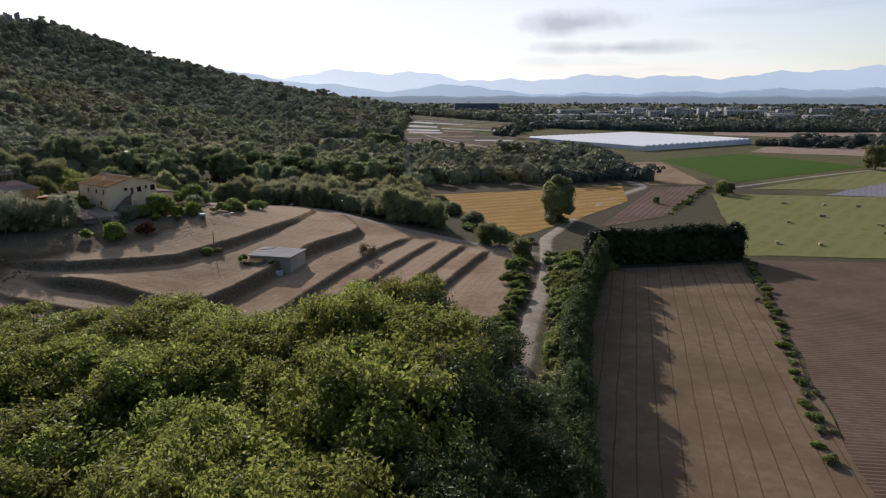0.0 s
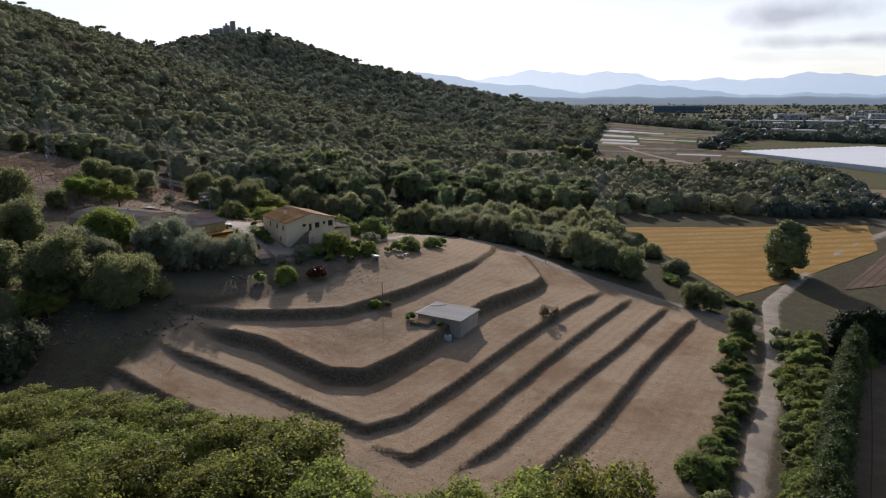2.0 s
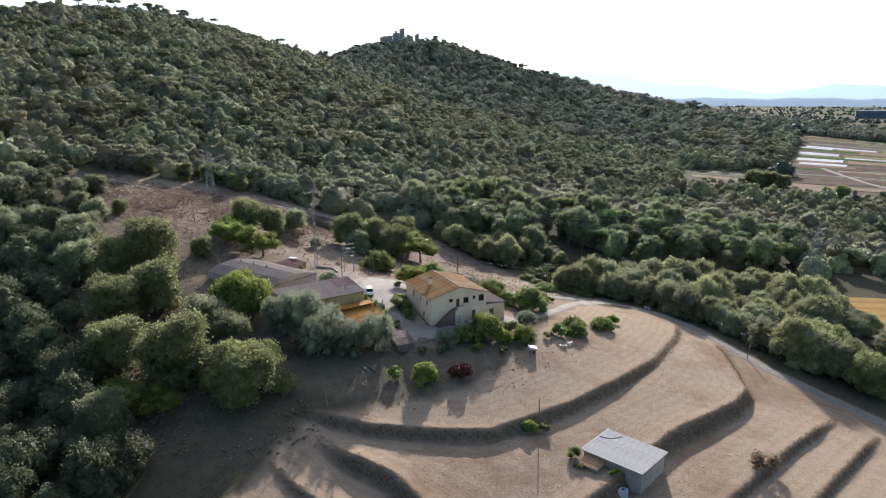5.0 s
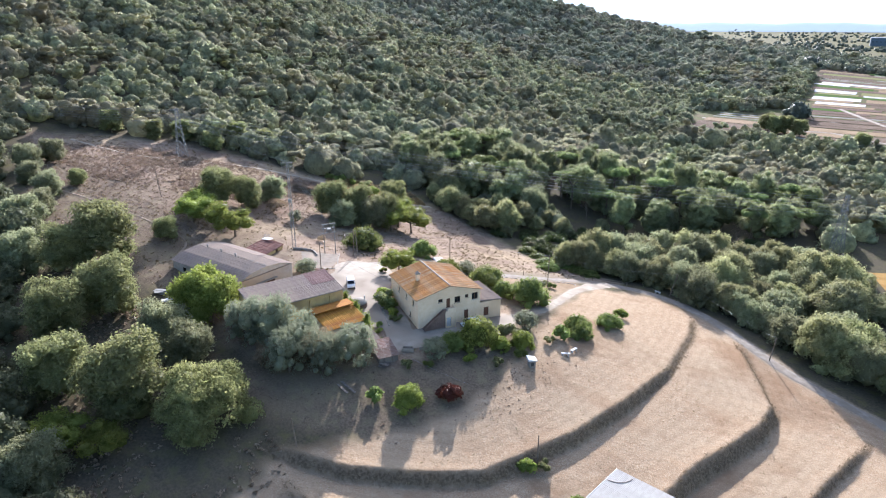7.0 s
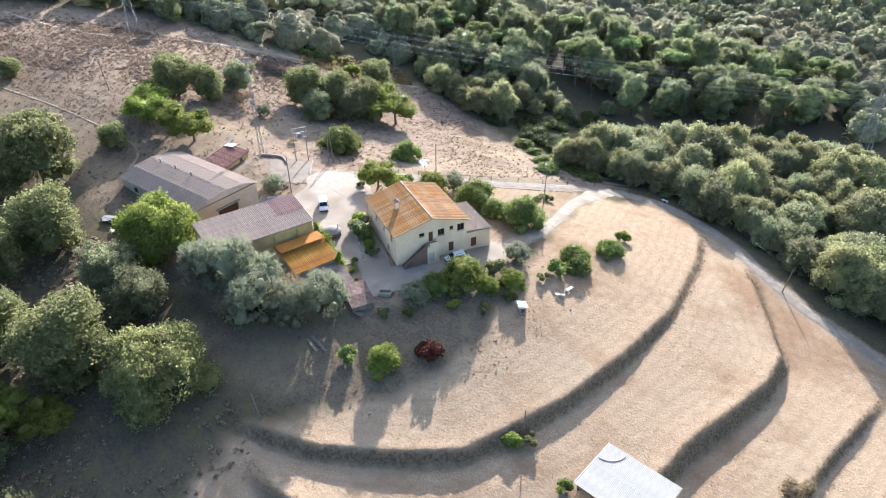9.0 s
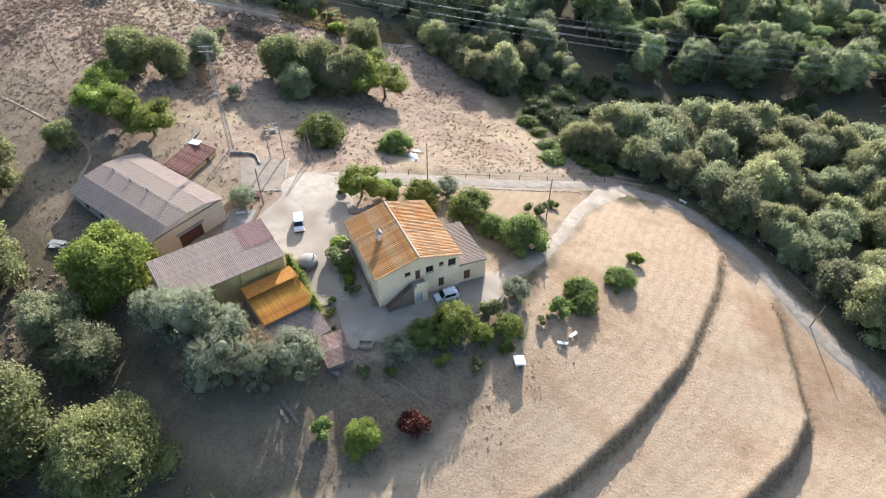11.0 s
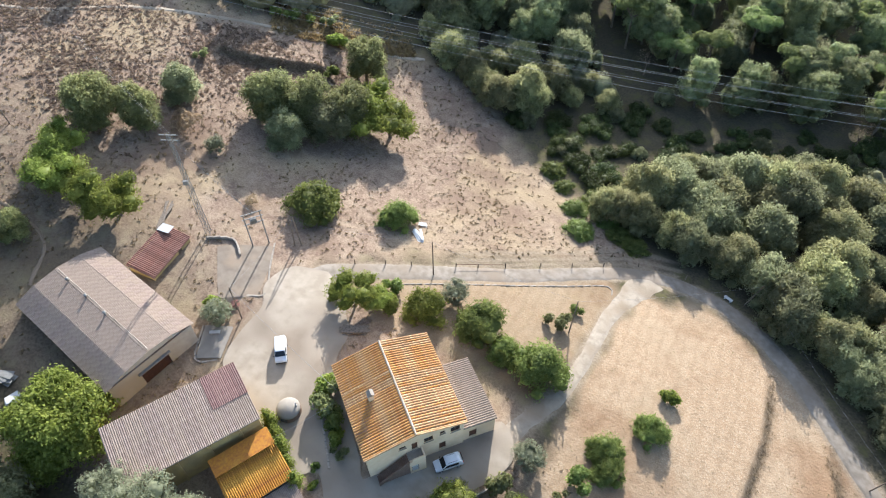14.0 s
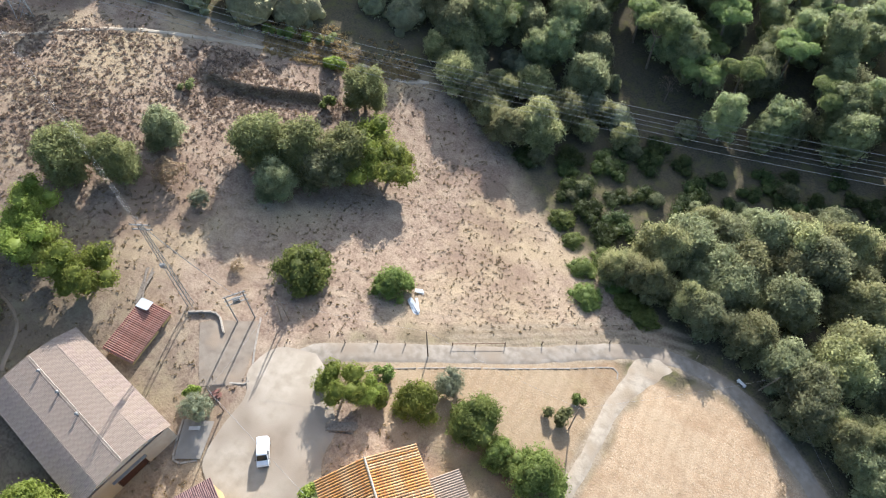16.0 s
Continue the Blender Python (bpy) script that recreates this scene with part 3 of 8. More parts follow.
def ground_material():
    m = bpy.data.materials.new("ground")
    m.use_nodes = True
    n, l = m.node_tree.nodes, m.node_tree.links
    b = n["Principled BSDF"]
    b.inputs["Roughness"].default_value, b.inputs["Specular IOR Level"].default_value = 0.95, 0.03
    tc = n.new("ShaderNodeTexCoord")

    def noise(scale, detail=5.0, rough=0.6, stretch=None):
        t = n.new("ShaderNodeTexNoise")
        t.inputs["Scale"].default_value, t.inputs["Detail"].default_value, t.inputs["Roughness"].default_value = scale, detail, rough
        if stretch:
            mp = n.new("ShaderNodeMapping")
            mp.inputs["Scale"].default_value, mp.inputs["Rotation"].default_value = stretch[:3], (0, 0, radians(stretch[3]))
            l.new(tc.outputs["Object"], mp.inputs["Vector"])
            l.new(mp.outputs["Vector"], t.inputs["Vector"])
        else:
            l.new(tc.outputs["Object"], t.inputs["Vector"])
        return t.outputs["Fac"]

    def rng(v, a, b2, lo=0.0, hi=1.0):
        r = n.new("ShaderNodeMapRange")
        for key, val in (("From Min", a), ("From Max", b2), ("To Min", lo), ("To Max", hi)):
            r.inputs[key].default_value = val
        l.new(v, r.inputs["Value"])
        return r.outputs["Result"]

    def mix(f, a, b2):
        x = n.new("ShaderNodeMix")
        x.data_type = "RGBA"
        for k, v in ((0, f), (6, a), (7, b2)):
            if isinstance(v, tuple):
                x.inputs[k].default_value = (*v, 1)
            elif isinstance(v, float):
                x.inputs[k].default_value = v
            else:
                l.new(v, x.inputs[k])
        return x.outputs[2]

    def attr(name, out_name):
        t = n.new("ShaderNodeAttribute")
        t.attribute_name = name
        return t.outputs[out_name]

    n1, n2, n3, n4 = noise(2.2), noise(0.35), noise(0.07), noise(9.0, 3.0, 0.7)
    streak = noise(0.55, 6.0, 0.7, (0.5, 1.6, 1, 58))
    sep = n.new("ShaderNodeSeparateColor")
    l.new(attr("cover", "Color"), sep.inputs[0])
    # floor of the woods and rough grass
    wild = mix(rng(n1, 0.35, 0.65), (0.058, 0.052, 0.034), (0.105, 0.086, 0.056))
    wild = mix(rng(n2, 0.5, 0.7), wild, (0.101, 0.094, 0.040))
    flatland = mix(rng(n2, 0.4, 0.65), (0.090, 0.080, 0.042), (0.165, 0.128, 0.072))
    flatland = mix(rng(n3, 0.42, 0.6), flatland, (0.104, 0.108, 0.042))
    col = mix(attr("plain", "Fac"), wild, flatland)
    # stony slope with dry tufts
    slope = mix(rng(n1, 0.38, 0.62), (0.172, 0.120, 0.088), (0.292, 0.215, 0.158))
    slope = mix(rng(n2, 0.46, 0.68), slope, (0.325, 0.250, 0.180))
    slope = mix(rng(noise(0.028, 5.0, 0.6), 0.50, 0.62, 0.0, 0.75), slope, (0.335, 0.260, 0.160))
    slope = mix(rng(noise(0.055, 6.0, 0.65), 0.52, 0.64, 0.0, 0.7), slope, (0.165, 0.110, 0.082))
    slope = mix(rng(n4, 0.56, 0.66), slope, (0.115, 0.076, 0.047))
    col = mix(sep.outputs[1], col, slope)
    # mown hay field
    hay = mix(rng(streak, 0.35, 0.65), (0.300, 0.198, 0.120), (0.365, 0.262, 0.170))
    hay = mix(rng(n1, 0.44, 0.68, 0.0, 0.7), hay, (0.215, 0.150, 0.096))
    hay = mix(rng(noise(5.0, 6.0, 0.75), 0.50, 0.62, 0.0, 0.7), hay, (0.460, 0.380, 0.275))
    hay = mix(rng(n3, 0.45, 0.65, 0.0, 0.7), hay, (0.345, 0.262, 0.175))
    hay = mix(rng(noise(0.045, 6.0, 0.65), 0.50, 0.64, 0.0, 0.8), hay, (0.208, 0.124, 0.072))
    hay = mix(rng(n4, 0.54, 0.66, 0.0, 0.55), hay, (0.216, 0.169, 0.094))
    wave = n.new("ShaderNodeMath")
    wave.operation = "MULTIPLY_ADD"
    wave.inputs[1].default_value = 3.5
    l.new(n2, wave.inputs[0])
    l.new(attr("swathe", "Fac"), wave.inputs[2])
    turn = n.new("ShaderNodeMath")
    turn.operation = "PINGPONG"
    turn.inputs[1].default_value = 1.05
    l.new(wave.outputs[0], turn.inputs[0])
    hay = mix(rng(turn.outputs[0], 0.15, 0.6, 0.2, 0.0), hay, (0.190, 0.128, 0.076))
    col = mix(sep.outputs[0], col, hay)
    # dust trodden out beside the roads and the yard
    dust = mix(rng(n1, 0.38, 0.62), (0.205, 0.158, 0.110), (0.285, 0.230, 0.168))
    col = mix(attr("dust", "Fac"), col, dust)
    # rank growth on the banks
    rank = mix(rng(n1, 0.38, 0.62), (0.095, 0.068, 0.042), (0.185, 0.138, 0.090))
    rank = mix(rng(n2, 0.56, 0.72, 0.0, 0.6), rank, (0.140, 0.102, 0.058))
    col = mix(sep.outputs[2], col, rank)
    l.new(col, b.inputs["Base Color"])
    bp = n.new("ShaderNodeBump")
    bp.inputs["Strength"].default_value, bp.inputs["Distance"].default_value = 1.0, 0.10
    l.new(n1, bp.inputs["Height"])
    bp2 = n.new("ShaderNodeBump")
    bp2.inputs["Strength"].default_value, bp2.inputs["Distance"].default_value = 0.7, 0.03
    l.new(n4, bp2.inputs["Height"])
    l.new(bp.outputs["Normal"], bp2.inputs["Normal"])
    l.new(bp2.outputs["Normal"], b.inputs["Normal"])
    return m


mesh.materials.append(ground_material())
ground = tagged(new("ground", mesh), "dry terraced farmland with mown hay, banks and wooded hillside", "ground", kind="structure")


# ---- roads, yard and fields, laid on the ground ----
def smooth_line(pts, step=1.5):
    p = [Vector((*q, 0)) for q in pts]
    p = [p[0] * 2 - p[1]] + p + [p[-1] * 2 - p[-2]]
    out = []
    for i in range(1, len(p) - 2):
        k = max(2, int((p[i + 1] - p[i]).length / step))
        for s in range(k):
            t = s / k
            q = 0.5 * (2 * p[i] + (p[i + 1] - p[i - 1]) * t + (2 * p[i - 1] - 5 * p[i] + 4 * p[i + 1] - p[i + 2]) * t * t + (3 * p[i] - p[i - 1] - 3 * p[i + 1] + p[i + 2]) * t**3)
            out.append((q.x, q.y))
    return np.array(out + [tuple(p[-2][:2])])


def strip(name, pts, width, material, lift=0.06, across=7, rag=0.25, ruts=0.0, step=1.5):
    """A road along a line, with ragged edges and a slight crown, laid on the ground."""
    c = smooth_line(pts, step)
    w = np.interp(np.linspace(0, 1, len(c)), np.linspace(0, 1, len(width)), width) if isinstance(width, (list, tuple)) else np.full(len(c), width)
    t = np.gradient(c, axis=0)
    t /= np.hypot(*t.T)[:, None]
    nrm = np.stack([-t[:, 1], t[:, 0]], 1)
    s = np.linspace(-0.5, 0.5, across)
    edge = 1 + rag * wobble(c[:, 0], c[:, 1], 1.4, 3) * 0.5 / np.maximum(w, 1)
    P = c[:, None, :] + nrm[:, None, :] * (s[None, :] * (w * edge)[:, None])[..., None]
    z = land(P[..., 0], P[..., 1])
    z = z + lift + 0.06 - (0.16 + lift) * np.abs(2 * s[None, :]) ** 4
    V = np.concatenate([P, z[..., None]], -1).reshape(-1, 3)
    return new(name, from_arrays(name, V, grid_faces(across, len(c)), material, True))


def sheet(name, outline, material, lift=0.12, step=1.2):
    """A surface of any outline laid on the ground."""
    c = smooth_line(outline + outline[:1], step)[:-1]
    p = np.array(outline, float)
    qx, qy = np.meshgrid(np.arange(p[:, 0].min(), p[:, 0].max(), step), np.arange(p[:, 1].min(), p[:, 1].max(), step))
    qx, qy = qx.ravel(), qy.ravel()
    d, _ = line_distance(qx, qy, [tuple(q) for q in c] + [tuple(c[0])])
    ok = (inside(qx, qy, [tuple(q) for q in c], 0.01) > 0.5) & (np.abs(d) > step * 0.5)
    pts = [Vector(q) for q in c] + [Vector(q) for q in zip(qx[ok], qy[ok])]
    out_v, _, out_f, *_ = delaunay_2d_cdt(pts, [(i, (i + 1) % len(c)) for i in range(len(c))], [], 1, 1e-4)
    v = np.array([q[:] for q in out_v])
    V = np.column_stack([v, land(v[:, 0], v[:, 1]) + lift])
    return new(name, from_arrays(name, V, [f for f in out_f if len(f) == 3], material, True))


def patch(name, p00, p10, p11, p01, material, lift=0.10, step=3.0, rag=0.6, furrow=None):
    """A four-sided field laid on the ground."""
    a, b, c, d = (np.array(q, float) for q in (p00, p10, p11, p01))
    nu = int(max(np.hypot(*(b - a)), np.hypot(*(c - d))) / step) + 2
    nv = int(max(np.hypot(*(d - a)), np.hypot(*(c - b))) / step) + 2
    u, v = np.meshgrid(np.linspace(0, 1, nu), np.linspace(0, 1, nv))
    P = (a * (1 - u)[..., None] + b * u[..., None]) * (1 - v)[..., None] + (d * (1 - u)[..., None] + c * u[..., None]) * v[..., None]
    x, y = P[..., 0] + wobble(P[..., 1], P[..., 0], 5, 2) * rag, P[..., 1] + wobble(P[..., 0], P[..., 1], 5, 6) * rag
    z = land(x, y) + lift + wobble(x, y, 6, 3) * 0.03
    V = np.stack([x, y, z], -1).reshape(-1, 3)
    return new(name, from_arrays(name, V, grid_faces(nu, nv), material, True))

TRACK = [(-6, 40), (6, 80), (14, 110), (19, 133), (23.5, 150), (29, 175), (33.5, 207), (36, 220), (42, 234), (51, 254), (66, 283), (83, 311), (99, 334), (107.5, 347), (108, 362), (98, 385)]
ROAD = [(-127, 197), (-127, 203), (-124.5, 209), (-118, 214.5), (-110, 220.5), (-96, 231), (-87, 239), (-79, 245.5), (-71, 249), (-61, 249.3), (-52, 246), (-42, 239), (-33, 230.5), (-24, 223), (-8, 215), (6, 207), (20, 200), (29, 194)]
BRANCH = [(-74.5, 247), (-76, 240), (-77.3, 232), (-77, 221), (-77.5, 211), (-80, 203), (-81.5, 198)]
tagged(strip("dirt_track", TRACK, [3.6, 3.8, 4.2, 4.6, 4.0, 4.4, 5.0], M["track"], rag=0.9, across=9), "pale dusty dirt track winding across the valley", "track", kind="structure")
tagged(strip("farm_road", ROAD, [5.0, 4.6, 4.2, 4.0, 4.0, 3.6, 3.4, 3.4], M["road"], lift=0.07, rag=0.7, across=9), "grey compacted farm road round the field", "road", kind="structure")
tagged(strip("branch_road", BRANCH, [8.5, 4.6, 3.4, 3.1, 3.0, 3.2, 4.5], M["track"], lift=0.055, rag=0.6), "pale gravel drive up to the farmhouse", "road", kind="structure")
tagged(strip("hill_path", [(-262, 212), (-240, 217), (-224.5, 226.5), (-211, 244), (-194.5, 258), (-186, 264.5), (-176.5, 273), (-168.5, 277.5), (-160.5, 279.6), (-154, 285)], 1.4, M["rut"], rag=0.9), "narrow pale footpath across the scrub slope", "path", kind="structure")
tagged(strip("slope_path", [(-232, 178), (-212, 181), (-190, 184), (-170, 184), (-163, 176)], 0.9, M["faint_path"], rag=0.9), "narrow worn path across the dry slope", "path", kind="structure")

def yard():
    """The concrete yard between the house and the barns."""
    global YARD
    outline = YARD = [(-124.5, 209), (-118.5, 206.5), (-116, 203.5), (-112.5, 200), (-110.8, 194.5), (-104.5, 188.8), (-97.5, 183.5), (-95.5, 181.5), (-93.2, 186.3), (-86.4, 195.2), (-83, 201), (-78.6, 197), (-80.5, 190.5), (-86, 182.5), (-91, 176.8), (-93.8, 173), (-96.5, 174.2), (-101.5, 178.6), (-104, 176.5), (-108, 176), (-113, 177.5), (-119, 181), (-126, 184), (-127.8, 190), (-128.5, 196), (-131.5, 200), (-130.5, 206)]
    tagged(sheet("yard", outline, M["concrete"], 0.16), "pale worn concrete farmyard round the farmhouse", "yard", kind="structure")
    tagged(patch("barn_apron", (-133.6, 187.6), (-130.2, 182.2), (-127.0, 184.4), (-129.4, 190.0), M["concrete_dark"], lift=0.2, step=1.0, rag=0.2), "small raised concrete apron beside the barn", "slab", kind="structure")
    tagged(patch("transformer_slab", (-136.0, 192.5), (-129.8, 197.8), (-137.0, 208.2), (-144.8, 200.8), M["pad"], lift=0.07, step=0.8, rag=0.7), "cracked grey concrete pad under the power poles", "slab", kind="structure")


yard()


def dusty_margins():
    """How far dust from the roads, the ruts and the yard spreads over the ground."""
    x, y = xr[near], yr[near]
    d_ = np.zeros(x.shape)
    ragged = wobble(x, y, 1.7, 3) * 0.35 + wobble(x, y, 0.8, 9) * 0.2
    for line, half, soft in ((ROAD, 1.7, 1.0), (BRANCH, 1.4, 0.9), (TRACK, 1.5, 0.9)):
        d_ = np.maximum(d_, np.clip(1 - (np.abs(line_distance(x, y, line)[0]) - half) / soft + ragged, 0, 1))
    d_ = np.maximum(d_, np.clip(inside(x, y, YARD, 1.5) + ragged * 0.6, 0, 1) * (inside(x, y, YARD, 1.5) > 0.02))
    for off in (0.0, 2.0, 4.6):
        rut = [(-108, 224.5 + off), (-96, 235 + off), (-88, 242.0 + off), (-80, 248.5 + off), (-70, 251.5 + off)]
        d_ = np.maximum(d_, 0.75 * np.clip(1 - (np.abs(line_distance(x, y, rut)[0]) - 0.25) / 0.6 + ragged, 0, 1))
    values = np.zeros(xr.shape, np.float32)
    values[near] = d_
    mesh.attributes.new("dust", "FLOAT", "POINT").data.foreach_set("value", values)


dusty_margins()

M["wheat"] = row_mat("wheat_stubble", [(0.331, 0.194, 0.061), (0.389, 0.248, 0.094), (0.302, 0.180, 0.058)], (0.275, 0.160, 0.050), 7.0, 25, 0.5, wobble=7, soft=1.8)
M["ploughed"] = row_mat("ploughed_soil", [(0.168, 0.118, 0.074), (0.205, 0.147, 0.094), (0.140, 0.096, 0.058)], (0.090, 0.060, 0.036), 3.0, 74, 0.05, wobble=0.9, soft=0.10)
M["ploughed_dark"] = row_mat("dark_soil", [(0.115, 0.076, 0.050), (0.151, 0.104, 0.072), (0.094, 0.061, 0.040)], (0.187, 0.144, 0.108), 0.9, -8, 0.06, wobble=0.8)
M["vine"] = row_mat("purple_soil", [(0.144, 0.094, 0.076), (0.187, 0.126, 0.101), (0.122, 0.086, 0.058)], (0.094, 0.065, 0.043), 2.4, 62, 0.25, wobble=0.5)
M["meadow"] = row_mat("mown_meadow", [(0.150, 0.156, 0.050), (0.185, 0.186, 0.066), (0.205, 0.186, 0.084)], (0.196, 0.190, 0.078), 6.0, 50, 0.4, wobble=5, soft=1.6)
M["crop"] = row_mat("green_crop", [(0.050, 0.098, 0.012), (0.068, 0.124, 0.018), (0.056, 0.106, 0.012)], (0.040, 0.078, 0.010), 1.5, 35, 0.12, wobble=0.3)
M["tan"] = row_mat("bare_tan_field", [(0.259, 0.180, 0.108), (0.310, 0.223, 0.137), (0.216, 0.151, 0.086)], (0.202, 0.137, 0.079), 4.0, 20, 0.2)
M["pink"] = row_mat("pinkish_field", [(0.302, 0.223, 0.166), (0.346, 0.259, 0.202), (0.259, 0.187, 0.137)], (0.238, 0.173, 0.130), 5.0, 15, 0.3)
M["mulch"] = row_mat("mulched_rows", [(0.101, 0.072, 0.061), (0.137, 0.101, 0.079), (0.108, 0.086, 0.058)], (0.317, 0.310, 0.374), 1.6, 35, 0.42, wobble=0.2)
M["garden_rows"] = row_mat("garden_rows", [(0.115, 0.101, 0.054), (0.166, 0.130, 0.079), (0.086, 0.115, 0.036)], (0.300, 0.290, 0.280), 9.0, 8, 1.1, wobble=0.5, soft=0.4)

FIELDS = [
    ("wheat_field", (27, 222), (86, 299), (97, 351), (-8, 315), "wheat", "golden harvested wheat field with swathe lines"),
    ("ploughed_field", (4, 10), (35, 10), (87, 184), (42, 176), "ploughed", "bare brown field with thin furrow lines"),
    ("dark_field", (43, 42), (150, 20), (190, 176), (92.5, 188), "ploughed_dark", "dark brown tilled field"),
    ("vineyard_strip", (59, 240), (91, 261), (141, 349), (113, 345), "vine", "purplish brown tilled strip beside the track"),
    ("meadow", (92.5, 194), (195, 182), (275, 300), (134, 322), "meadow", "mown yellow-green meadow dotted with bales"),
    ("green_field", (166, 366), (292, 448), (248, 548), (163, 492), "crop", "even bright green crop field"),
    ("tan_field", (113, 353), (146, 356), (160, 478), (112, 470), "tan", "dry tan fallow field"),
    ("lower_green_field", (160, 338), (215, 336), (330, 425), (300, 436), "meadow", "yellow-green strip field"),
    ("mulched_field", (188, 318), (250, 300), (330, 372), (275, 385), "mulch", "field of plastic-mulched lilac rows"),
    ("pink_field", (262, 560), (480, 470), (560, 560), (320, 640), "pink", "pinkish bare field beyond the crop"),
    ("far_tan_field", (330, 800), (520, 720), (640, 860), (380, 930), "pink", "pale bare field behind the greenhouse"),
]
for nm, a_, b_, c_, d_, mt, lab in FIELDS:
    tagged(patch(nm, a_, b_, c_, d_, M[mt], lift=0.12), lab, "field", kind="structure")
tagged(strip("field_lane", [(147, 340), (180, 362), (230, 396), (290, 432), (360, 470)], 3.5, M["track"], rag=0.8), "pale dirt lane between fields", "track", kind="structure")
tagged(strip("garden_lane", [(-108, 600), (-60, 596), (-20, 640), (20, 690), (50, 760)], 4.5, M["track"], rag=0.8), "pale lane through the market gardens", "track", kind="structure")


for pts in ([(-19, 704), (0, 660), (14, 630), (42, 585)], [(-75, 560), (-28, 588), (0, 570), (24, 560), (70, 540)]):
    tagged(strip("garden_lane", pts, 5.0, M["track"], lift=0.45, rag=0.6), "pale straight lane between garden strips", "track", kind="structure")


def market_gardens():
    """Narrow strips of vegetables, bare soil and plastic sheeting beyond the wood."""
    rng = random.Random(8)
    kinds = [("tan", "bare brown strip"), ("garden_rows", "strip half under white plastic"), ("crop", "strip of low green vegetables"), ("ploughed_dark", "dark tilled strip"), ("film_pale", "strip covered in pale plastic sheet"), ("vine", "reddish tilled strip"), ("meadow", "weedy yellow-green strip")]
    y = 548.0
    while y < 985:
        d = rng.uniform(9, 20)
        x = -112 + (y - 548) * 0.16 if y < 632 else -42 + rng.uniform(-4, 4)
        while x < 62 + (y - 548) * 0.14:
            w = rng.uniform(35, 80)
            k, lab = kinds[rng.choice((0, 0, 1, 1, 1, 2, 3, 3, 3, 4, 5, 6, 6))]
            tagged(patch("garden_strip", (x, y), (x + w - 4, y + 0.05 * w), (x + w - 3, y + d - 2 + 0.05 * w), (x + 1, y + d - 2), M[k], lift=0.3, step=6.0, rag=0.2), lab + " in the market garden", "field", "market garden strips")
            x += w
        y += d


market_gardens()

# ---- building blocks ----
def part(name, bm, material, parent, label="", smooth=False):
    """Link a bmesh as one mesh object under a thing or a part."""
    me = bpy.data.meshes.new(name)
    bm.to_mesh(me)
    bm.free()
    me.materials.append(material)
    if smooth:
        me.polygons.foreach_set("use_smooth", np.ones(len(me.polygons), bool))
    ob = new(name, me)
    ob.parent = parent
    return tagged(ob, label)


def share(name, me, parent, m):
    """Another object on a shared mesh."""
    ob = new(name, me)
    ob.parent = parent
    ob.matrix_basis = m
    return ob


def empty(name, m, label, category, group=""):
    ob = new(name)
    ob.matrix_basis = m
    return tagged(ob, label, category, group)


def add_box(bm, lo, hi, bevel=0.0):
    lo, hi = Vector(lo), Vector(hi)
    r = bmesh.ops.create_cube(bm, size=1, matrix=Matrix.Translation((lo + hi) / 2) @ Matrix.Diagonal((*(hi - lo), 1)))
    if bevel:
        edges = list({e for v in r["verts"] for e in v.link_edges})
        bmesh.ops.bevel(bm, geom=edges, offset=bevel, segments=2, affect="EDGES", profile=0.6)
    return bm


def box(lo, hi, bevel=0.0):
    return add_box(bmesh.new(), lo, hi, bevel)


def add_bar(bm, a, b, r0, r1=None, sides=6):
    """A tapered round bar between two points."""
    a, b = Vector(a), Vector(b)
    d = b - a
    m = Matrix.Translation((a + b) / 2) @ d.to_track_quat("Z", "Y").to_matrix().to_4x4()
    bmesh.ops.create_cone(bm, cap_ends=True, segments=sides, radius1=r0, radius2=r0 if r1 is None else r1, depth=d.length, matrix=m)
    return bm


def bar(a, b, r0, r1=None, sides=6):
    return add_bar(bmesh.new(), a, b, r0, r1, sides)


def add_prism(bm, outline, y0, y1):
    """An outline in x and z, drawn out along y."""
    f = [bm.verts.new((x, y0, z)) for x, z in outline]
    g = [bm.verts.new((x, y1, z)) for x, z in outline]
    bm.faces.new(f)
    bm.faces.new(g[::-1])
    for i in range(len(f)):
        j = (i + 1) % len(f)
        bm.faces.new((f[j], f[i], g[i], g[j]))
    bmesh.ops.recalc_face_normals(bm, faces=bm.faces)
    return bm


def wall(x0, x1, z0, z1, y0, y1, holes=(), gable=None):
    """A wall along x between two heights, y0 to y1 thick, with openings (x0, x1, z0, z1) right through; gable: the ridge's x and z."""
    bm = bmesh.new()
    xs = sorted({x0, x1, *(h[0] for h in holes), *(h[1] for h in holes)})
    zs = sorted({z0, z1, *(h[2] for h in holes), *(h[3] for h in holes)})
    for xa, xb in zip(xs, xs[1:]):
        run = None
        for za, zb in zip(zs, zs[1:]):
            cx, cz = (xa + xb) / 2, (za + zb) / 2
            solid = not any(h[0] < cx < h[1] and h[2] < cz < h[3] for h in holes)
            if solid:
                run = (run[0], zb) if run else (za, zb)
            if run and (not solid or zb == zs[-1]):
                add_box(bm, (xa, y0, run[0]), (xb, y1, run[1]))
                run = None
    if gable:
        add_prism(bm, [(x0, z1), (x1, z1), (gable[0], gable[1])], y0, y1)
    bmesh.ops.remove_doubles(bm, verts=bm.verts, dist=0.0005)
    return bm


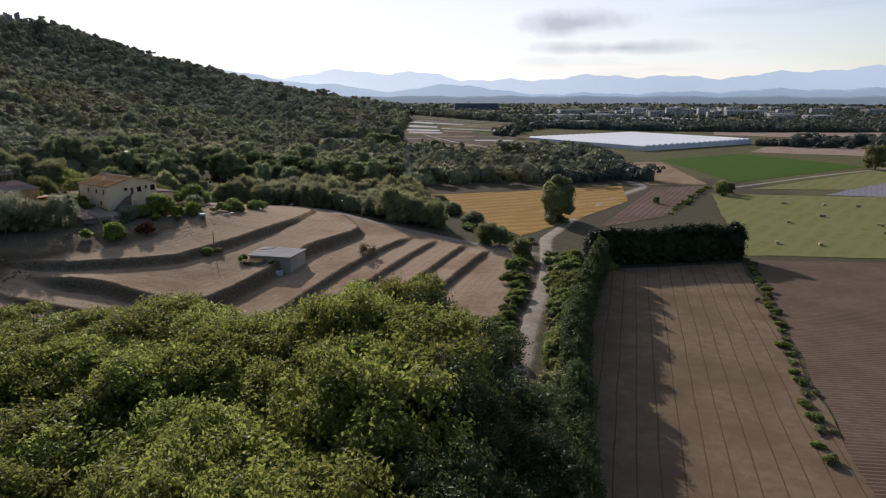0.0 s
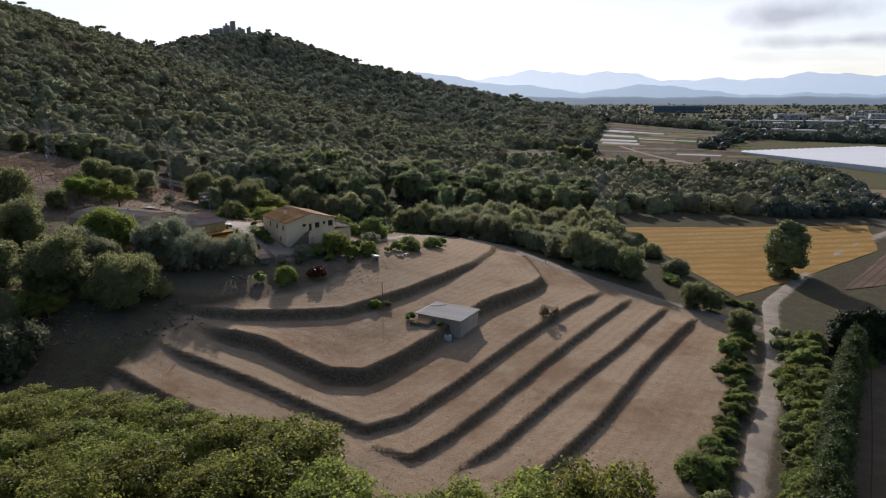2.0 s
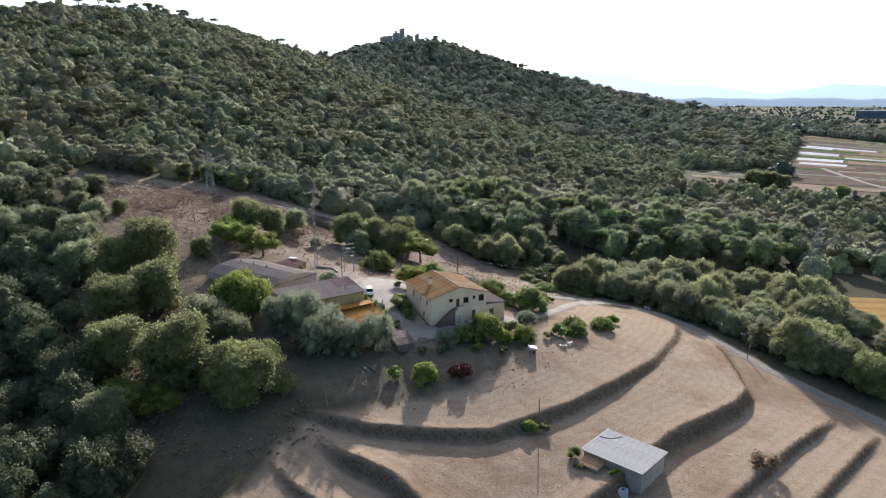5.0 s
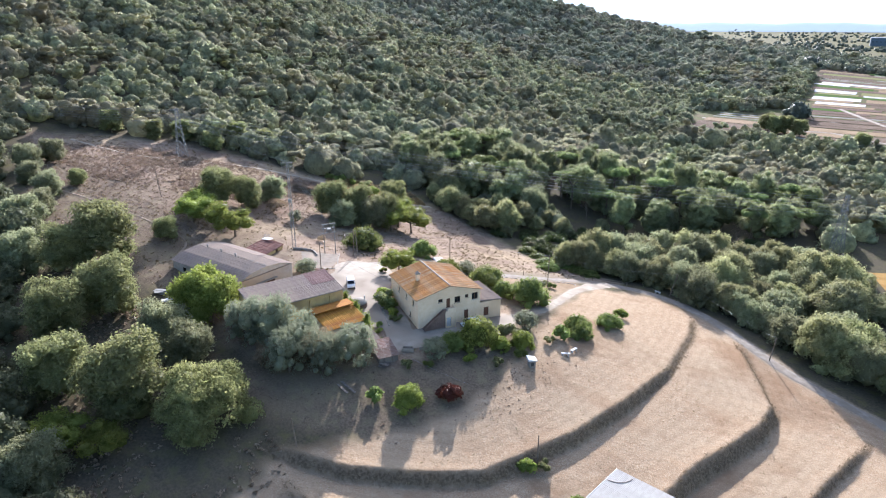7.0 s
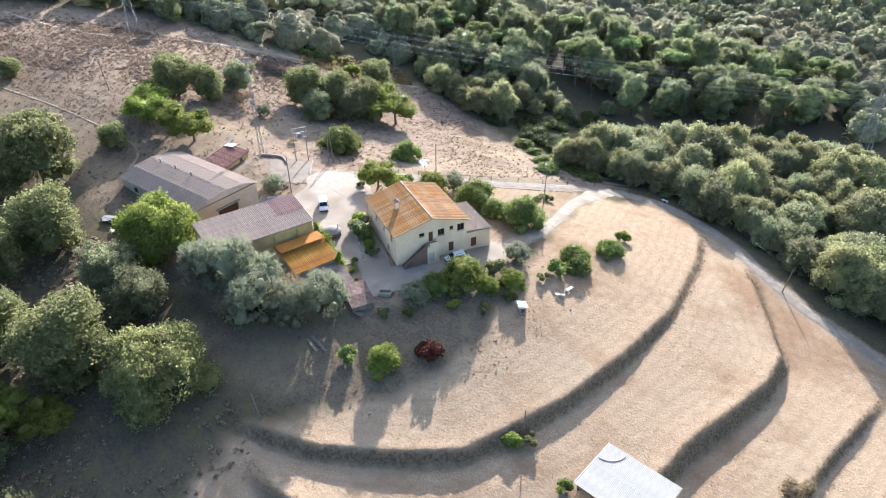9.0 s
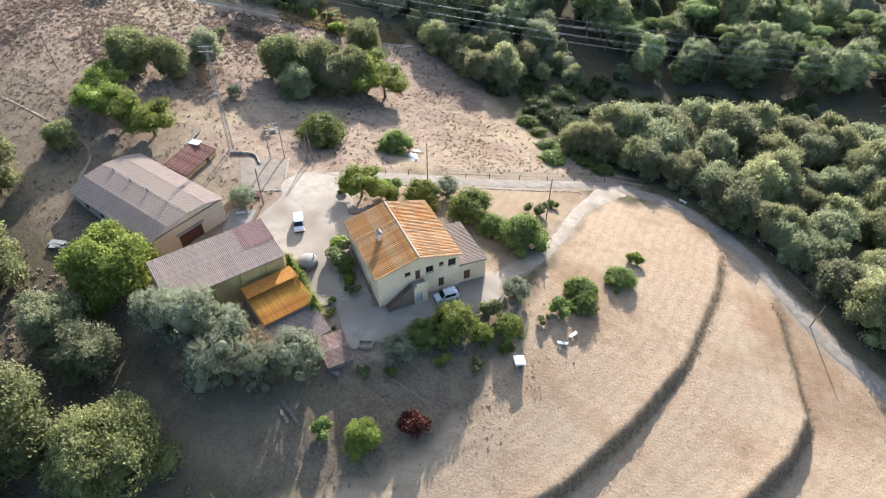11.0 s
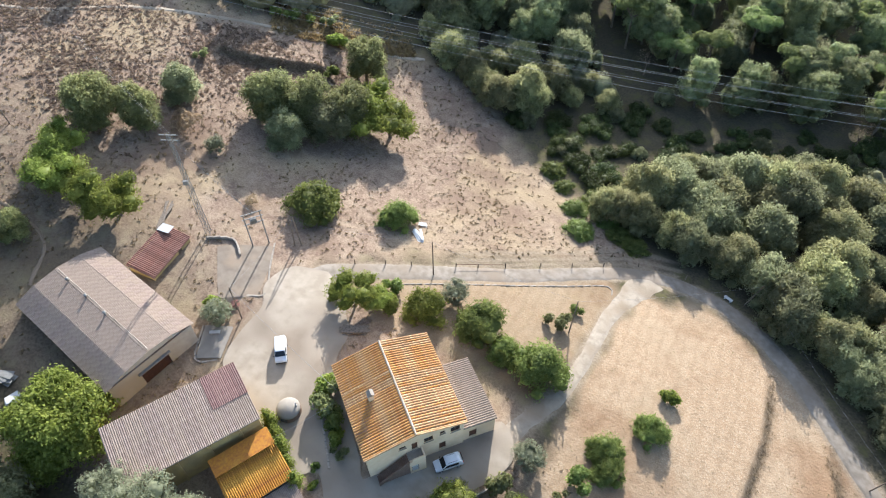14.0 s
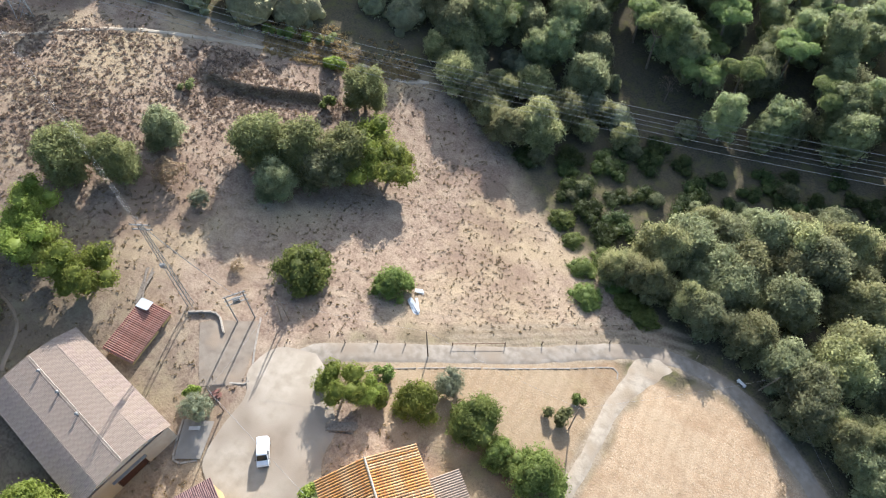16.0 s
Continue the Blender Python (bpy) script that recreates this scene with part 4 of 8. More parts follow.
def barrel_course(length, radius, steps, material):
    """One course of roof tiles down a slope (along +x), a row of overlapping half-round tiles."""
    V, Fc = [], []
    k = 5
    for s in range(steps):
        for end in (0, 1):
            x = length * (s + end * 1.06) / steps
            r = radius * (0.88 if end == 0 else 1.06)
            dz = 0.03 * (1 - end) - 0.012 * end + 0.02
            for i in range(k):
                a = math.pi * i / (k - 1)
                V.append((x, -r * math.cos(a), r * 0.8 * math.sin(a) + dz))
        o = s * 2 * k
        Fc += [(o + i, o + i + 1, o + k + i + 1, o + k + i) for i in range(k - 1)]
    return from_arrays("tile_course", V, Fc, material, True)


def corrugated(length, width, wave, amp, material, thick=0.02, name="roof_sheet"):
    """A corrugated sheet: length down the slope (+x), waves across (+y)."""
    n = int(width / wave * 4) + 1
    y = np.linspace(0, width, n)
    z = amp * np.sin(y / wave * 2 * np.pi)
    V = [(x, yy, zz + t) for t in (0, -thick) for x in (0, length) for yy, zz in zip(y, z)]
    Fc = []
    for i in range(n - 1):
        Fc += [(i, n + i, n + i + 1, i + 1), (2 * n + i, 2 * n + i + 1, 3 * n + i + 1, 3 * n + i), (n + i, 3 * n + i, 3 * n + i + 1, n + i + 1), (i + 1, 2 * n + i + 1, 2 * n + i, i)]
    return from_arrays(name, V, Fc, material, False)


def slope_pose(start, down, across):
    """A pose whose x runs down a slope, whose y runs across it, at a start point."""
    x, y = Vector(down).normalized(), Vector(across).normalized()
    z = x.cross(y)
    return Matrix((( x.x, y.x, z.x, start[0]), (x.y, y.y, z.y, start[1]), (x.z, y.z, z.z, start[2]), (0, 0, 0, 1)))


def window_unit(parent, x0, x1, z0, z1, y, sill=True, shutter=False):
    """A window set back in its opening: frame, pane, sill."""
    win = part("window", box((x0, y + 0.22, z0), (x1, y + 0.26, z1)), M["glass"], parent, "dark glazed window")
    bm = bmesh.new()
    for a_, b_ in (((x0, z0), (x0 + 0.07, z1)), ((x1 - 0.07, z0), (x1, z1)), ((x0 + 0.07, z0), (x1 - 0.07, z0 + 0.07)), ((x0 + 0.07, z1 - 0.07), (x1 - 0.07, z1)), (((x0 + x1) / 2 - 0.04, z0 + 0.07), ((x0 + x1) / 2 + 0.04, z1 - 0.07))):
        add_box(bm, (a_[0], y + 0.16, a_[1]), (b_[0], y + 0.218, b_[1]))
    part("frame", bm, M["wood_dark"], win, "dark brown window frame")
    if sill:
        part("sill", box((x0 - 0.1, y - 0.08, z0 - 0.09), (x1 + 0.1, y + 0.15, z0 - 0.002), 0.01), M["stone"], win)


def door_unit(parent, x0, x1, z0, z1, y, material, name="door", label="dark wooden door"):
    d = part(name, box((x0 + 0.06, y + 0.2, z0), (x1 - 0.06, y + 0.26, z1 - 0.06)), material, parent, label)
    bm = bmesh.new()
    for a_, b_ in (((x0, z0), (x0 + 0.06, z1)), ((x1 - 0.06, z0), (x1, z1)), ((x0 + 0.06, z1 - 0.06), (x1 - 0.06, z1))):
        add_box(bm, (a_[0], y + 0.14, a_[1]), (b_[0], y + 0.27, b_[1]))
    part("frame", bm, M["wood_dark"], d)
    bm = bmesh.new()
    for k in range(3):
        zz = z0 + (z1 - z0) * (0.1 + 0.3 * k)
        add_box(bm, (x0 + 0.16, y + 0.185, zz), (x1 - 0.16, y + 0.2, zz + (z1 - z0) * 0.22), 0.004)
    part("door_panel", bm, material, d)
    part("handle", bar((x1 - 0.2, y + 0.13, z0 + 1.0), (x1 - 0.2, y + 0.2, z0 + 1.0), 0.03), M["iron"], d)


# ---- the farmhouse: local x runs along the front, y goes back, origin under the front ridge ----
def farmhouse():
    yaw = math.degrees(math.atan2(0.817, 0.576))
    base = 17.9
    h = empty("farmhouse", pose(-90.5, 188.5, base, 0, 0, yaw), "two-storey ochre-plastered farmhouse under an orange clay-tiled gable roof", "house")
    W, L, EV, RG = 7.45, 16.0, 6.95, 8.95
    holes = [(-2.65, -1.6, 5.3, 6.1), (-0.75, 0.15, 3.75, 5.95), (1.2, 2.6, 4.6, 6.05), (3.7, 4.5, 5.35, 6.15), (5.35, 6.85, 4.6, 6.2), (3.5, 4.55, 0.35, 2.5)]
    part("wall", wall(-W, W, -2.0, EV, 0.0, 0.45, holes, (0, RG)), M["plaster"], h)
    part("wall", wall(-W, W, -2.0, EV, L - 0.45, L, [(-4, -3, 4.6, 5.9), (2, 3.2, 4.6, 5.9)], (0, RG)), M["plaster"], h)
    side = [(2.0, 3.0, 4.6, 5.9), (6.0, 7.0, 4.6, 5.9), (10.5, 11.5, 4.6, 5.9), (4.0, 5.0, 1.3, 2.5)]
    left = wall(0.46, L - 0.46, -2.0, EV, 0, 0.45, side)
    bmesh.ops.transform(left, matrix=Matrix(((0, 1, 0, -W), (1, 0, 0, 0), (0, 0, 1, 0), (0, 0, 0, 1))), verts=left.verts)
    bmesh.ops.recalc_face_normals(left, faces=left.faces)
    part("wall", left, M["plaster"], h)
    right = wall(0.46, L - 0.46, -2.0, EV, 0, 0.45, [(12.8, 13.8, 4.4, 5.7)])
    bmesh.ops.transform(right, matrix=Matrix(((0, 1, 0, W - 0.45), (1, 0, 0, 0), (0, 0, 1, 0), (0, 0, 0, 1))), verts=right.verts)
    bmesh.ops.recalc_face_normals(right, faces=right.faces)
    part("wall", right, M["plaster"], h)
    for i, (a_, b_, c_, d_) in enumerate(holes):
        if i == 1:
            door_unit(h, a_, b_, c_, d_, 0.0, M["wood_dark"], "door", "dark brown upper door")
        elif i == 5:
            door_unit(h, a_, b_, c_, d_, 0.0, M["wood_dark"], "door", "dark brown ground-floor door")
        else:
            window_unit(h, a_, b_, c_, d_, 0.0)
    for a_, b_, c_, d_ in side:
        bm = box((-W + 0.22, a_, c_), (-W + 0.26, b_, d_))
        win = part("window", bm, M["glass"], h, "dark glazed side window")
        part("sill", box((-W - 0.1, a_ - 0.08, c_ - 0.09), (-W + 0.1, b_ + 0.08, c_ - 0.005), 0.01), M["stone"], win)
    # floors and the roof deck close the house
    part("floor", box((-W + 0.46, 0.46, 3.5), (W - 0.46, L - 0.46, 3.7)), M["concrete"], h)
    over, run = 0.35, W + 0.35
    drop = (RG - EV) / W
    for sgn in (-1, 1):
        bm = bmesh.new()
        add_prism(bm, [(0, RG - 0.12), (sgn * run, RG - 0.12 - run * drop), (sgn * run, RG - run * drop), (0, RG)], -over, L + over)
        deck = part("roof", bm, M["roof_red"], h, "orange clay-tiled roof slope")
        n, pitch_ = 40, (L + 2 * over) / 40
        down = Vector((sgn * run, 0, -run * drop))
        lo = [barrel_course(down.length + 0.06, pitch_ * 0.40, 17, M[k]) for k in ("terracotta", "terracotta_pale")]
        for i in range(n):
            y = -over + (i + 0.5) * pitch_
            pale = (8.6 < y < 9.5) or (sgn > 0 and y < 7.5 and random.random() < 0.5) or random.random() < 0.12
            across = (0, 1, 0) if sgn > 0 else (0, -1, 0)
            share("tile_course", lo[1 if pale else 0], deck, slope_pose((0, y, RG + 0.005), down, across) @ pose(0, 0, random.uniform(-0.008, 0.012), 0, 0, random.uniform(-0.25, 0.25)))
        part("verge_tiles", bar((0, -over, RG + 0.04), (sgn * (run + 0.02), -over, RG + 0.04 - run * drop), 0.13, 0.13, 8), M["terracotta_pale"], deck)
        part("gutter", bar((sgn * (run + 0.09), -over, RG - run * drop - 0.05), (sgn * (run + 0.09), L + over, RG - run * drop - 0.05), 0.07), M["terracotta_pale"], deck)
    part("ridge", bar((0, -over, RG + 0.1), (0, L + over, RG + 0.1), 0.17, 0.17, 8), M["ridge_cap"], h, "pale mortared ridge tiles")
    # chimney
    zc = RG - 4.0 * drop
    ch = part("chimney", box((-4.45, 7.6, zc - 0.6), (-3.6, 8.4, zc + 1.5), 0.02), M["plaster"], h, "plastered chimney stack")
    part("chimney_cap", box((-4.6, 7.45, zc + 1.5), (-3.45, 8.55, zc + 1.62), 0.02), M["stone"], ch)
    bm = bmesh.new()
    add_prism(bm, [(-4.5, zc + 1.62), (-3.55, zc + 1.62), (-4.02, zc + 2.1)], 7.5, 8.5)
    part("chimney_hood", bm, M["concrete_dark"], ch)
    # outside stair and landing
    land_ = part("landing", wall(-1.7, 0.75, -0.4, 3.7, -1.7, -1.3, [(-1.45, -0.35, 0.2, 2.3)]), M["plaster"], h, "plastered porch under the stair landing")
    part("landing_slab", box((-1.7, -1.3, 3.5), (0.75, -0.003, 3.7)), M["stone"], land_)
    part("landing_wall", box((0.45, -1.3, -0.4), (0.75, -0.003, 3.5)), M["plaster"], land_)
    part("landing_parapet", box((-1.2, -1.7, 3.703), (0.75, -1.5, 4.4), 0.01), M["plaster"], land_)
    part("landing_parapet", box((0.55, -1.5, 3.703), (0.75, -0.003, 4.4), 0.01), M["plaster"], land_)
    door_unit(land_, -1.45, -0.35, 0.2, 2.3, -1.7, M["render_white"], "door", "white half-open porch door")
    st = part("stair", wall(-6.6, -1.71, -0.5, 0.1, -1.65, -0.25), M["stone"], h, "stone outside stair")
    for k in range(20):
        x = -6.55 + k * 0.24
        part("step", box((x, -1.62, 0.102), (x + 0.242, -0.28, 0.12 + 0.18 * (k + 1)), 0.006), M["stair_brown"], st)
    bm = bmesh.new()
    add_prism(bm, [(-6.6, 0.1), (-6.6, 0.9), (-1.72, 4.5), (-1.72, 3.7)], -1.85, -1.66)
    part("stair_parapet", bm, M["stair_brown"], st, "dark brown stair parapet")
    # lean-to at the side
    ax = part("annex", wall(W + 0.003, 12.8, -2.0, 3.35, 0.25, 0.6, [(8.5, 9.75, -0.1, 2.05)]), M["plaster"], h, "low plastered lean-to under a grey tiled roof")
    part("wall", box((12.45, 0.6, -2.0), (12.8, 11.2, 3.3)), M["plaster"], ax)
    part("wall", box((W + 0.003, 10.85, -2.0), (12.45, 11.2, 3.3)), M["plaster"], ax)
    door_unit(ax, 8.5, 9.75, -0.1, 2.05, 0.25, M["wood_dark"], "door", "dark brown lean-to door")
    bm = bmesh.new()
    add_prism(bm, [(W + 0.01, 3.85), (13.0, 3.3), (13.0, 3.42), (W + 0.01, 3.97)], 0.0, 11.4)
    ar = part("roof", bm, M["fibre_light"], ax, "grey-brown tiled lean-to roof")
    down = Vector((13.0 - W, 0, -0.55))
    course = barrel_course(down.length, 0.15, 12, M["fibre_light"])
    for i in range(31):
        share("tile_course", course, ar, slope_pose((W + 0.01, 0.18 + i * 0.37, 3.975), down, (0, 1, 0)))


farmhouse()


def roof_panels(parent, start, down, across, width, nrows, npan, wave, amp, materials, name="roof_sheet"):
    """Corrugated sheets laid in rows on one slope, each a piece of its own."""
    d, a_ = Vector(down), Vector(across).normalized()
    w = width / npan
    lens = d.length / nrows
    meshes = [corrugated(lens + 0.12, w + 0.03, wave, amp, m) for m in materials]
    for r in range(nrows):
        for i in range(npan):
            p = Vector(start) + d * (r / nrows) + a_ * (i * w) + Vector((0, 0, 0.015 * (nrows - r)))
            k = random.randrange(len(meshes)) if len(meshes) < 3 else 0
            share(name, meshes[k], parent, slope_pose(p, d, a_) @ pose(0, 0, 0, 0, 0, random.uniform(-0.15, 0.15)))


def barn_a():
    """The long arched-roof barn; local x along the ridge towards its door, y to the north."""
    yaw = math.degrees(math.atan2(-2.6, 25.5))
    g = 20.2
    b = empty("barn", pose(-146, 178.7, g, 0, 0, yaw), "long grey barn with a shallow fibre-cement roof and a red door", "barn")
    L, W, EV, RG = 12.9, 7.6, 5.0, 6.6
    part("wall", wall(-L, L, -2, EV, -W, -W + 0.3, [(-9 + 5 * k, -7.6 + 5 * k, 2.6, 3.8) for k in range(4)]), M["plaster_grey"], b)
    part("wall", wall(-L, L, -2, EV, W - 0.3, W, []), M["plaster_grey"], b)
    for k in range(4):
        part("window", box((-9 + 5 * k, -W + 0.1, 2.6), (-7.6 + 5 * k, -W + 0.14, 3.8)), M["glass"], b, "small dark barn window")
    for s in (-1, 1):
        holes = [(-2.6, 2.4, -1, 3.0)] if s > 0 else []
        bm = wall(-W + 0.301, W - 0.301, -2, EV, 0, 0.3, holes)
        add_prism(bm, [(-W + 0.301, EV), (W - 0.301, EV), (W * 0.55, EV + 1.12), (0, RG - 0.1), (-W * 0.55, EV + 1.12)], 0, 0.3)
        bmesh.ops.transform(bm, matrix=Matrix(((0, 1, 0, s * (L - 0.15) - 0.15), (1, 0, 0, 0), (0, 0, 1, 0), (0, 0, 0, 1))), verts=bm.verts)
        bmesh.ops.recalc_face_normals(bm, faces=bm.faces)
        part("wall", bm, M["plaster_grey"], b)
    d = part("barn_door", box((L - 0.22, -2.55, -1), (L - 0.14, 2.35, 2.95)), M["door_red"], b, "rusty dark red sliding door")
    for k in range(7):
        part("door_plank", box((L - 0.14, -2.5 + k * 0.69, -0.95), (L - 0.11, -1.86 + k * 0.69, 2.9), 0.005), M["door_red"], d)
    part("lintel", box((L - 0.02, -3.0, 3.0), (L + 0.5, 2.8, 3.22), 0.02), M["steel"], b, "pale sheet-metal canopy over the barn door")
    for s in (-1, 1):
        knee = Vector((0, s * W * 0.55, EV + 1.2))
        roof = part("roof", box((-L - 0.3, min(s * 0.05, s * W), EV + 0.0), (L + 0.3, max(s * 0.05, s * W), EV + 0.06)), M["fibre_light"], b, "weathered corrugated roof slope")
        x0 = L + 0.35 if s > 0 else -L - 0.35
        ac = (-1, 0, 0) if s > 0 else (1, 0, 0)
        roof_panels(roof, (x0, 0, RG), knee - Vector((0, 0, RG)), ac, 2 * L + 0.7, 3, 23, 0.28, 0.035, [M["fibre_light"]])
        roof_panels(roof, (x0, knee.y, knee.z), Vector((0, s * (W + 0.35), EV - 0.02)) - knee, ac, 2 * L + 0.7, 3, 23, 0.28, 0.035, [M["fibre_light"], M["fibre_grey"]])
    rd = part("ridge", box((-L - 0.3, -0.16, RG + 0.02), (L + 0.35, 0.16, RG + 0.09), 0.03), M["fibre_light"], b)
    part("ridge_pipe", bar((-L, 0.24, RG + 0.12), (L, 0.24, RG + 0.12), 0.05), M["plaster_grey"], rd, "pale pipe along the ridge")
    for x in (-9, -3.5, 2.0):
        bm = bar((x, -0.1, RG + 0.1), (x, -0.1, RG + 0.75), 0.16, 0.16, 8)
        add_bar(bm, (x, -0.1, RG + 0.75), (x, -0.1, RG + 0.95), 0.3, 0.08, 8)
        part("roof_vent", bm, M["steel"], rd, "small metal roof vent")


barn_a()


def lean_shed(name, origin, yaw, length, width, z_hi, z_lo, ground_z, wall_mat, roof_mats, label, wave=0.22, amp=0.035, rows=2, tiles=None, holes=(), cat="shed"):
    """A one-slope building; local x runs along it, y down the slope of its roof; heights are of the sea level of the scene."""
    b = empty(name, pose(*origin, ground_z, 0, 0, yaw), label, cat)
    hi, lo = z_hi - ground_z, z_lo - ground_z
    part("wall", wall(0, length, -2.5, lo - 0.1, width - 0.25, width, holes), wall_mat, b)
    part("wall", wall(0, length, -2.5, hi - 0.1, 0, 0.25), wall_mat, b)
    for x in (0.002, length - 0.252):
        bm = bmesh.new()
        out = [(0.251, -2.5), (width - 0.251, -2.5), (width - 0.251, lo - 0.1), (0.251, hi - 0.1)]
        add_prism(bm, out, x, x + 0.25)
        bmesh.ops.transform(bm, matrix=Matrix(((0, 1, 0, 0), (1, 0, 0, 0), (0, 0, 1, 0), (0, 0, 0, 1))), verts=bm.verts)
        bmesh.ops.recalc_face_normals(bm, faces=bm.faces)
        part("wall", bm, wall_mat, b)
    bm = bmesh.new()
    add_prism(bm, [(-0.3, hi - 0.1), (width + 0.35, lo - 0.14), (width + 0.35, lo - 0.05), (-0.3, hi - 0.01)], -0.25, length + 0.25)
    bmesh.ops.transform(bm, matrix=Matrix(((0, 1, 0, 0), (1, 0, 0, 0), (0, 0, 1, 0), (0, 0, 0, 1))), verts=bm.verts)
    bmesh.ops.recalc_face_normals(bm, faces=bm.faces)
    roof = part("roof", bm, roof_mats[0], b)
    down = Vector((0, width + 0.65, lo - hi - 0.04))
    start = Vector((length + 0.25, -0.3, hi + 0.03))
    if tiles:
        n = int((length + 0.5) / tiles)
        meshes = [barrel_course(down.length, tiles * 0.42, 14, m) for m in roof_mats]
        for i in range(n):
            share("tile_course", meshes[random.randrange(len(meshes))], roof, slope_pose(start + Vector((-(i + 0.5) * tiles, 0, -0.02)), down, (-1, 0, 0)))
    else:
        roof_panels(roof, start, down, (-1, 0, 0), length + 0.5, rows, max(2, int(length / 1.05)), wave, amp, roof_mats)
    return b, roof, hi, lo


def outbuildings():
    yaw = math.degrees(math.atan2(0.907, 0.42))
    yard_holes = [(1.5, 3.6, -1, 3.4), (5.0, 7.0, 1.8, 3.2), (8.5, 10.5, 1.8, 3.2), (13.0, 15.2, -1, 3.0)]
    # axis along the long side; the roof falls to the south-east
    b, roof, hi, lo = lean_shed("hay_barn", (-128.6 + 0.1, 165.0 - 0.05), yaw, 19.6, 9.3, 26.5, 25.2, 18.6, M["plaster_yellow"], [M["fibre_grey"], M["fibre_light"]],
                                "ochre barn under a shallow corrugated grey roof", wave=0.3, amp=0.05)
    b.matrix_basis = pose(-128.6, 165.0, 18.6, 0, 0, yaw) @ Matrix.Diagonal((1, -1, 1, 1))
    # a patch of newer red sheets at the far end of that roof
    down = Vector((0, 9.95, lo - hi - 0.04))
    red = part("roof_patch", box((15.0, 0.0, hi + 0.0), (15.01, 0.01, hi + 0.01)), M["roof_red"], roof, "faded red roof sheets")
    roof_panels(red, Vector((19.9, -0.3, hi + 0.12)), down * 0.55, (-1, 0, 0), 5.4, 1, 5, 0.3, 0.05, [M["faded_red"]])
    for k in range(4):
        part("buttress", box((2.5 + k * 4.6, 9.302, -2.5), (2.9 + k * 4.6, 9.6, lo - 0.9), 0.02), M["plaster_yellow"], b)
    part("gutter", bar((-0.2, 9.72, lo - 0.16), (19.8, 9.72, lo - 0.16), 0.07), M["steel"], roof)
    yc = math.degrees(math.atan2(0.925, 0.38))
    c, roof, hi, lo = lean_shed("tiled_shed", (-113.9, 170.5), yc, 8.7, 7.6, 22.9, 21.2, 18.0, M["plaster_grey"], [M["lichen"]], "small shed with an orange lichen-covered tile roof", tiles=0.31, holes=[(3.5, 4.6, -0.2, 1.9)])
    c.matrix_basis = pose(-113.9, 170.5, 18.0, 0, 0, yc) @ Matrix.Diagonal((1, -1, 1, 1))
    part("roof_slab", box((-0.2, -0.35, hi - 0.02), (8.9, 2.7, hi + 0.14), 0.03), M["lichen"], roof, "flat upper strip covered in orange lichen")
    d, roof, hi, lo = lean_shed("low_shed", (-106.5, 167.0), yc, 8.9, 4.8, 20.3, 19.0, 17.0, M["plaster_grey"], [M["fibre_grey"], M["fibre_light"]], "low lean-to shed with a corrugated grey roof", wave=0.22)
    d.matrix_basis = pose(-106.5, 167.0, 17.0, 0, 0, yc) @ Matrix.Diagonal((1, -1, 1, 1))
    e2, roof, hi, lo = lean_shed("hen_house", (-98.6, 170.6), yc - 12, 3.9, 5.0, 19.4, 18.3, 16.6, M["wood_grey"], [M["rust_sheet"], M["fibre_grey"]], "ramshackle little shed with patched roof sheets", wave=0.2)
    e2.matrix_basis = pose(-98.6, 170.6, 16.6, 0, 0, yc - 12) @ Matrix.Diagonal((1, -1, 1, 1))
    f, roof, hi, lo = lean_shed("pump_house", (-152.2, 188.3), 101, 10.2, 5.0, 24.2, 22.9, 21.2, M["plaster_yellow"], [M["roof_red"]], "small outhouse with a dark red tile roof", tiles=0.36, holes=[(6.8, 7.8, -0.5, 1.4)])
    f.matrix_basis = pose(-152.2, 188.3, 21.0, 0, 0, 101) @ Matrix.Diagonal((1, -1, 1, 1))
    part("roof_sheet", box((8.6, -0.3, hi + 0.16), (10.4, 2.2, hi + 0.2)), M["tarp"], roof, "pale loose sheet on the roof corner")


outbuildings()


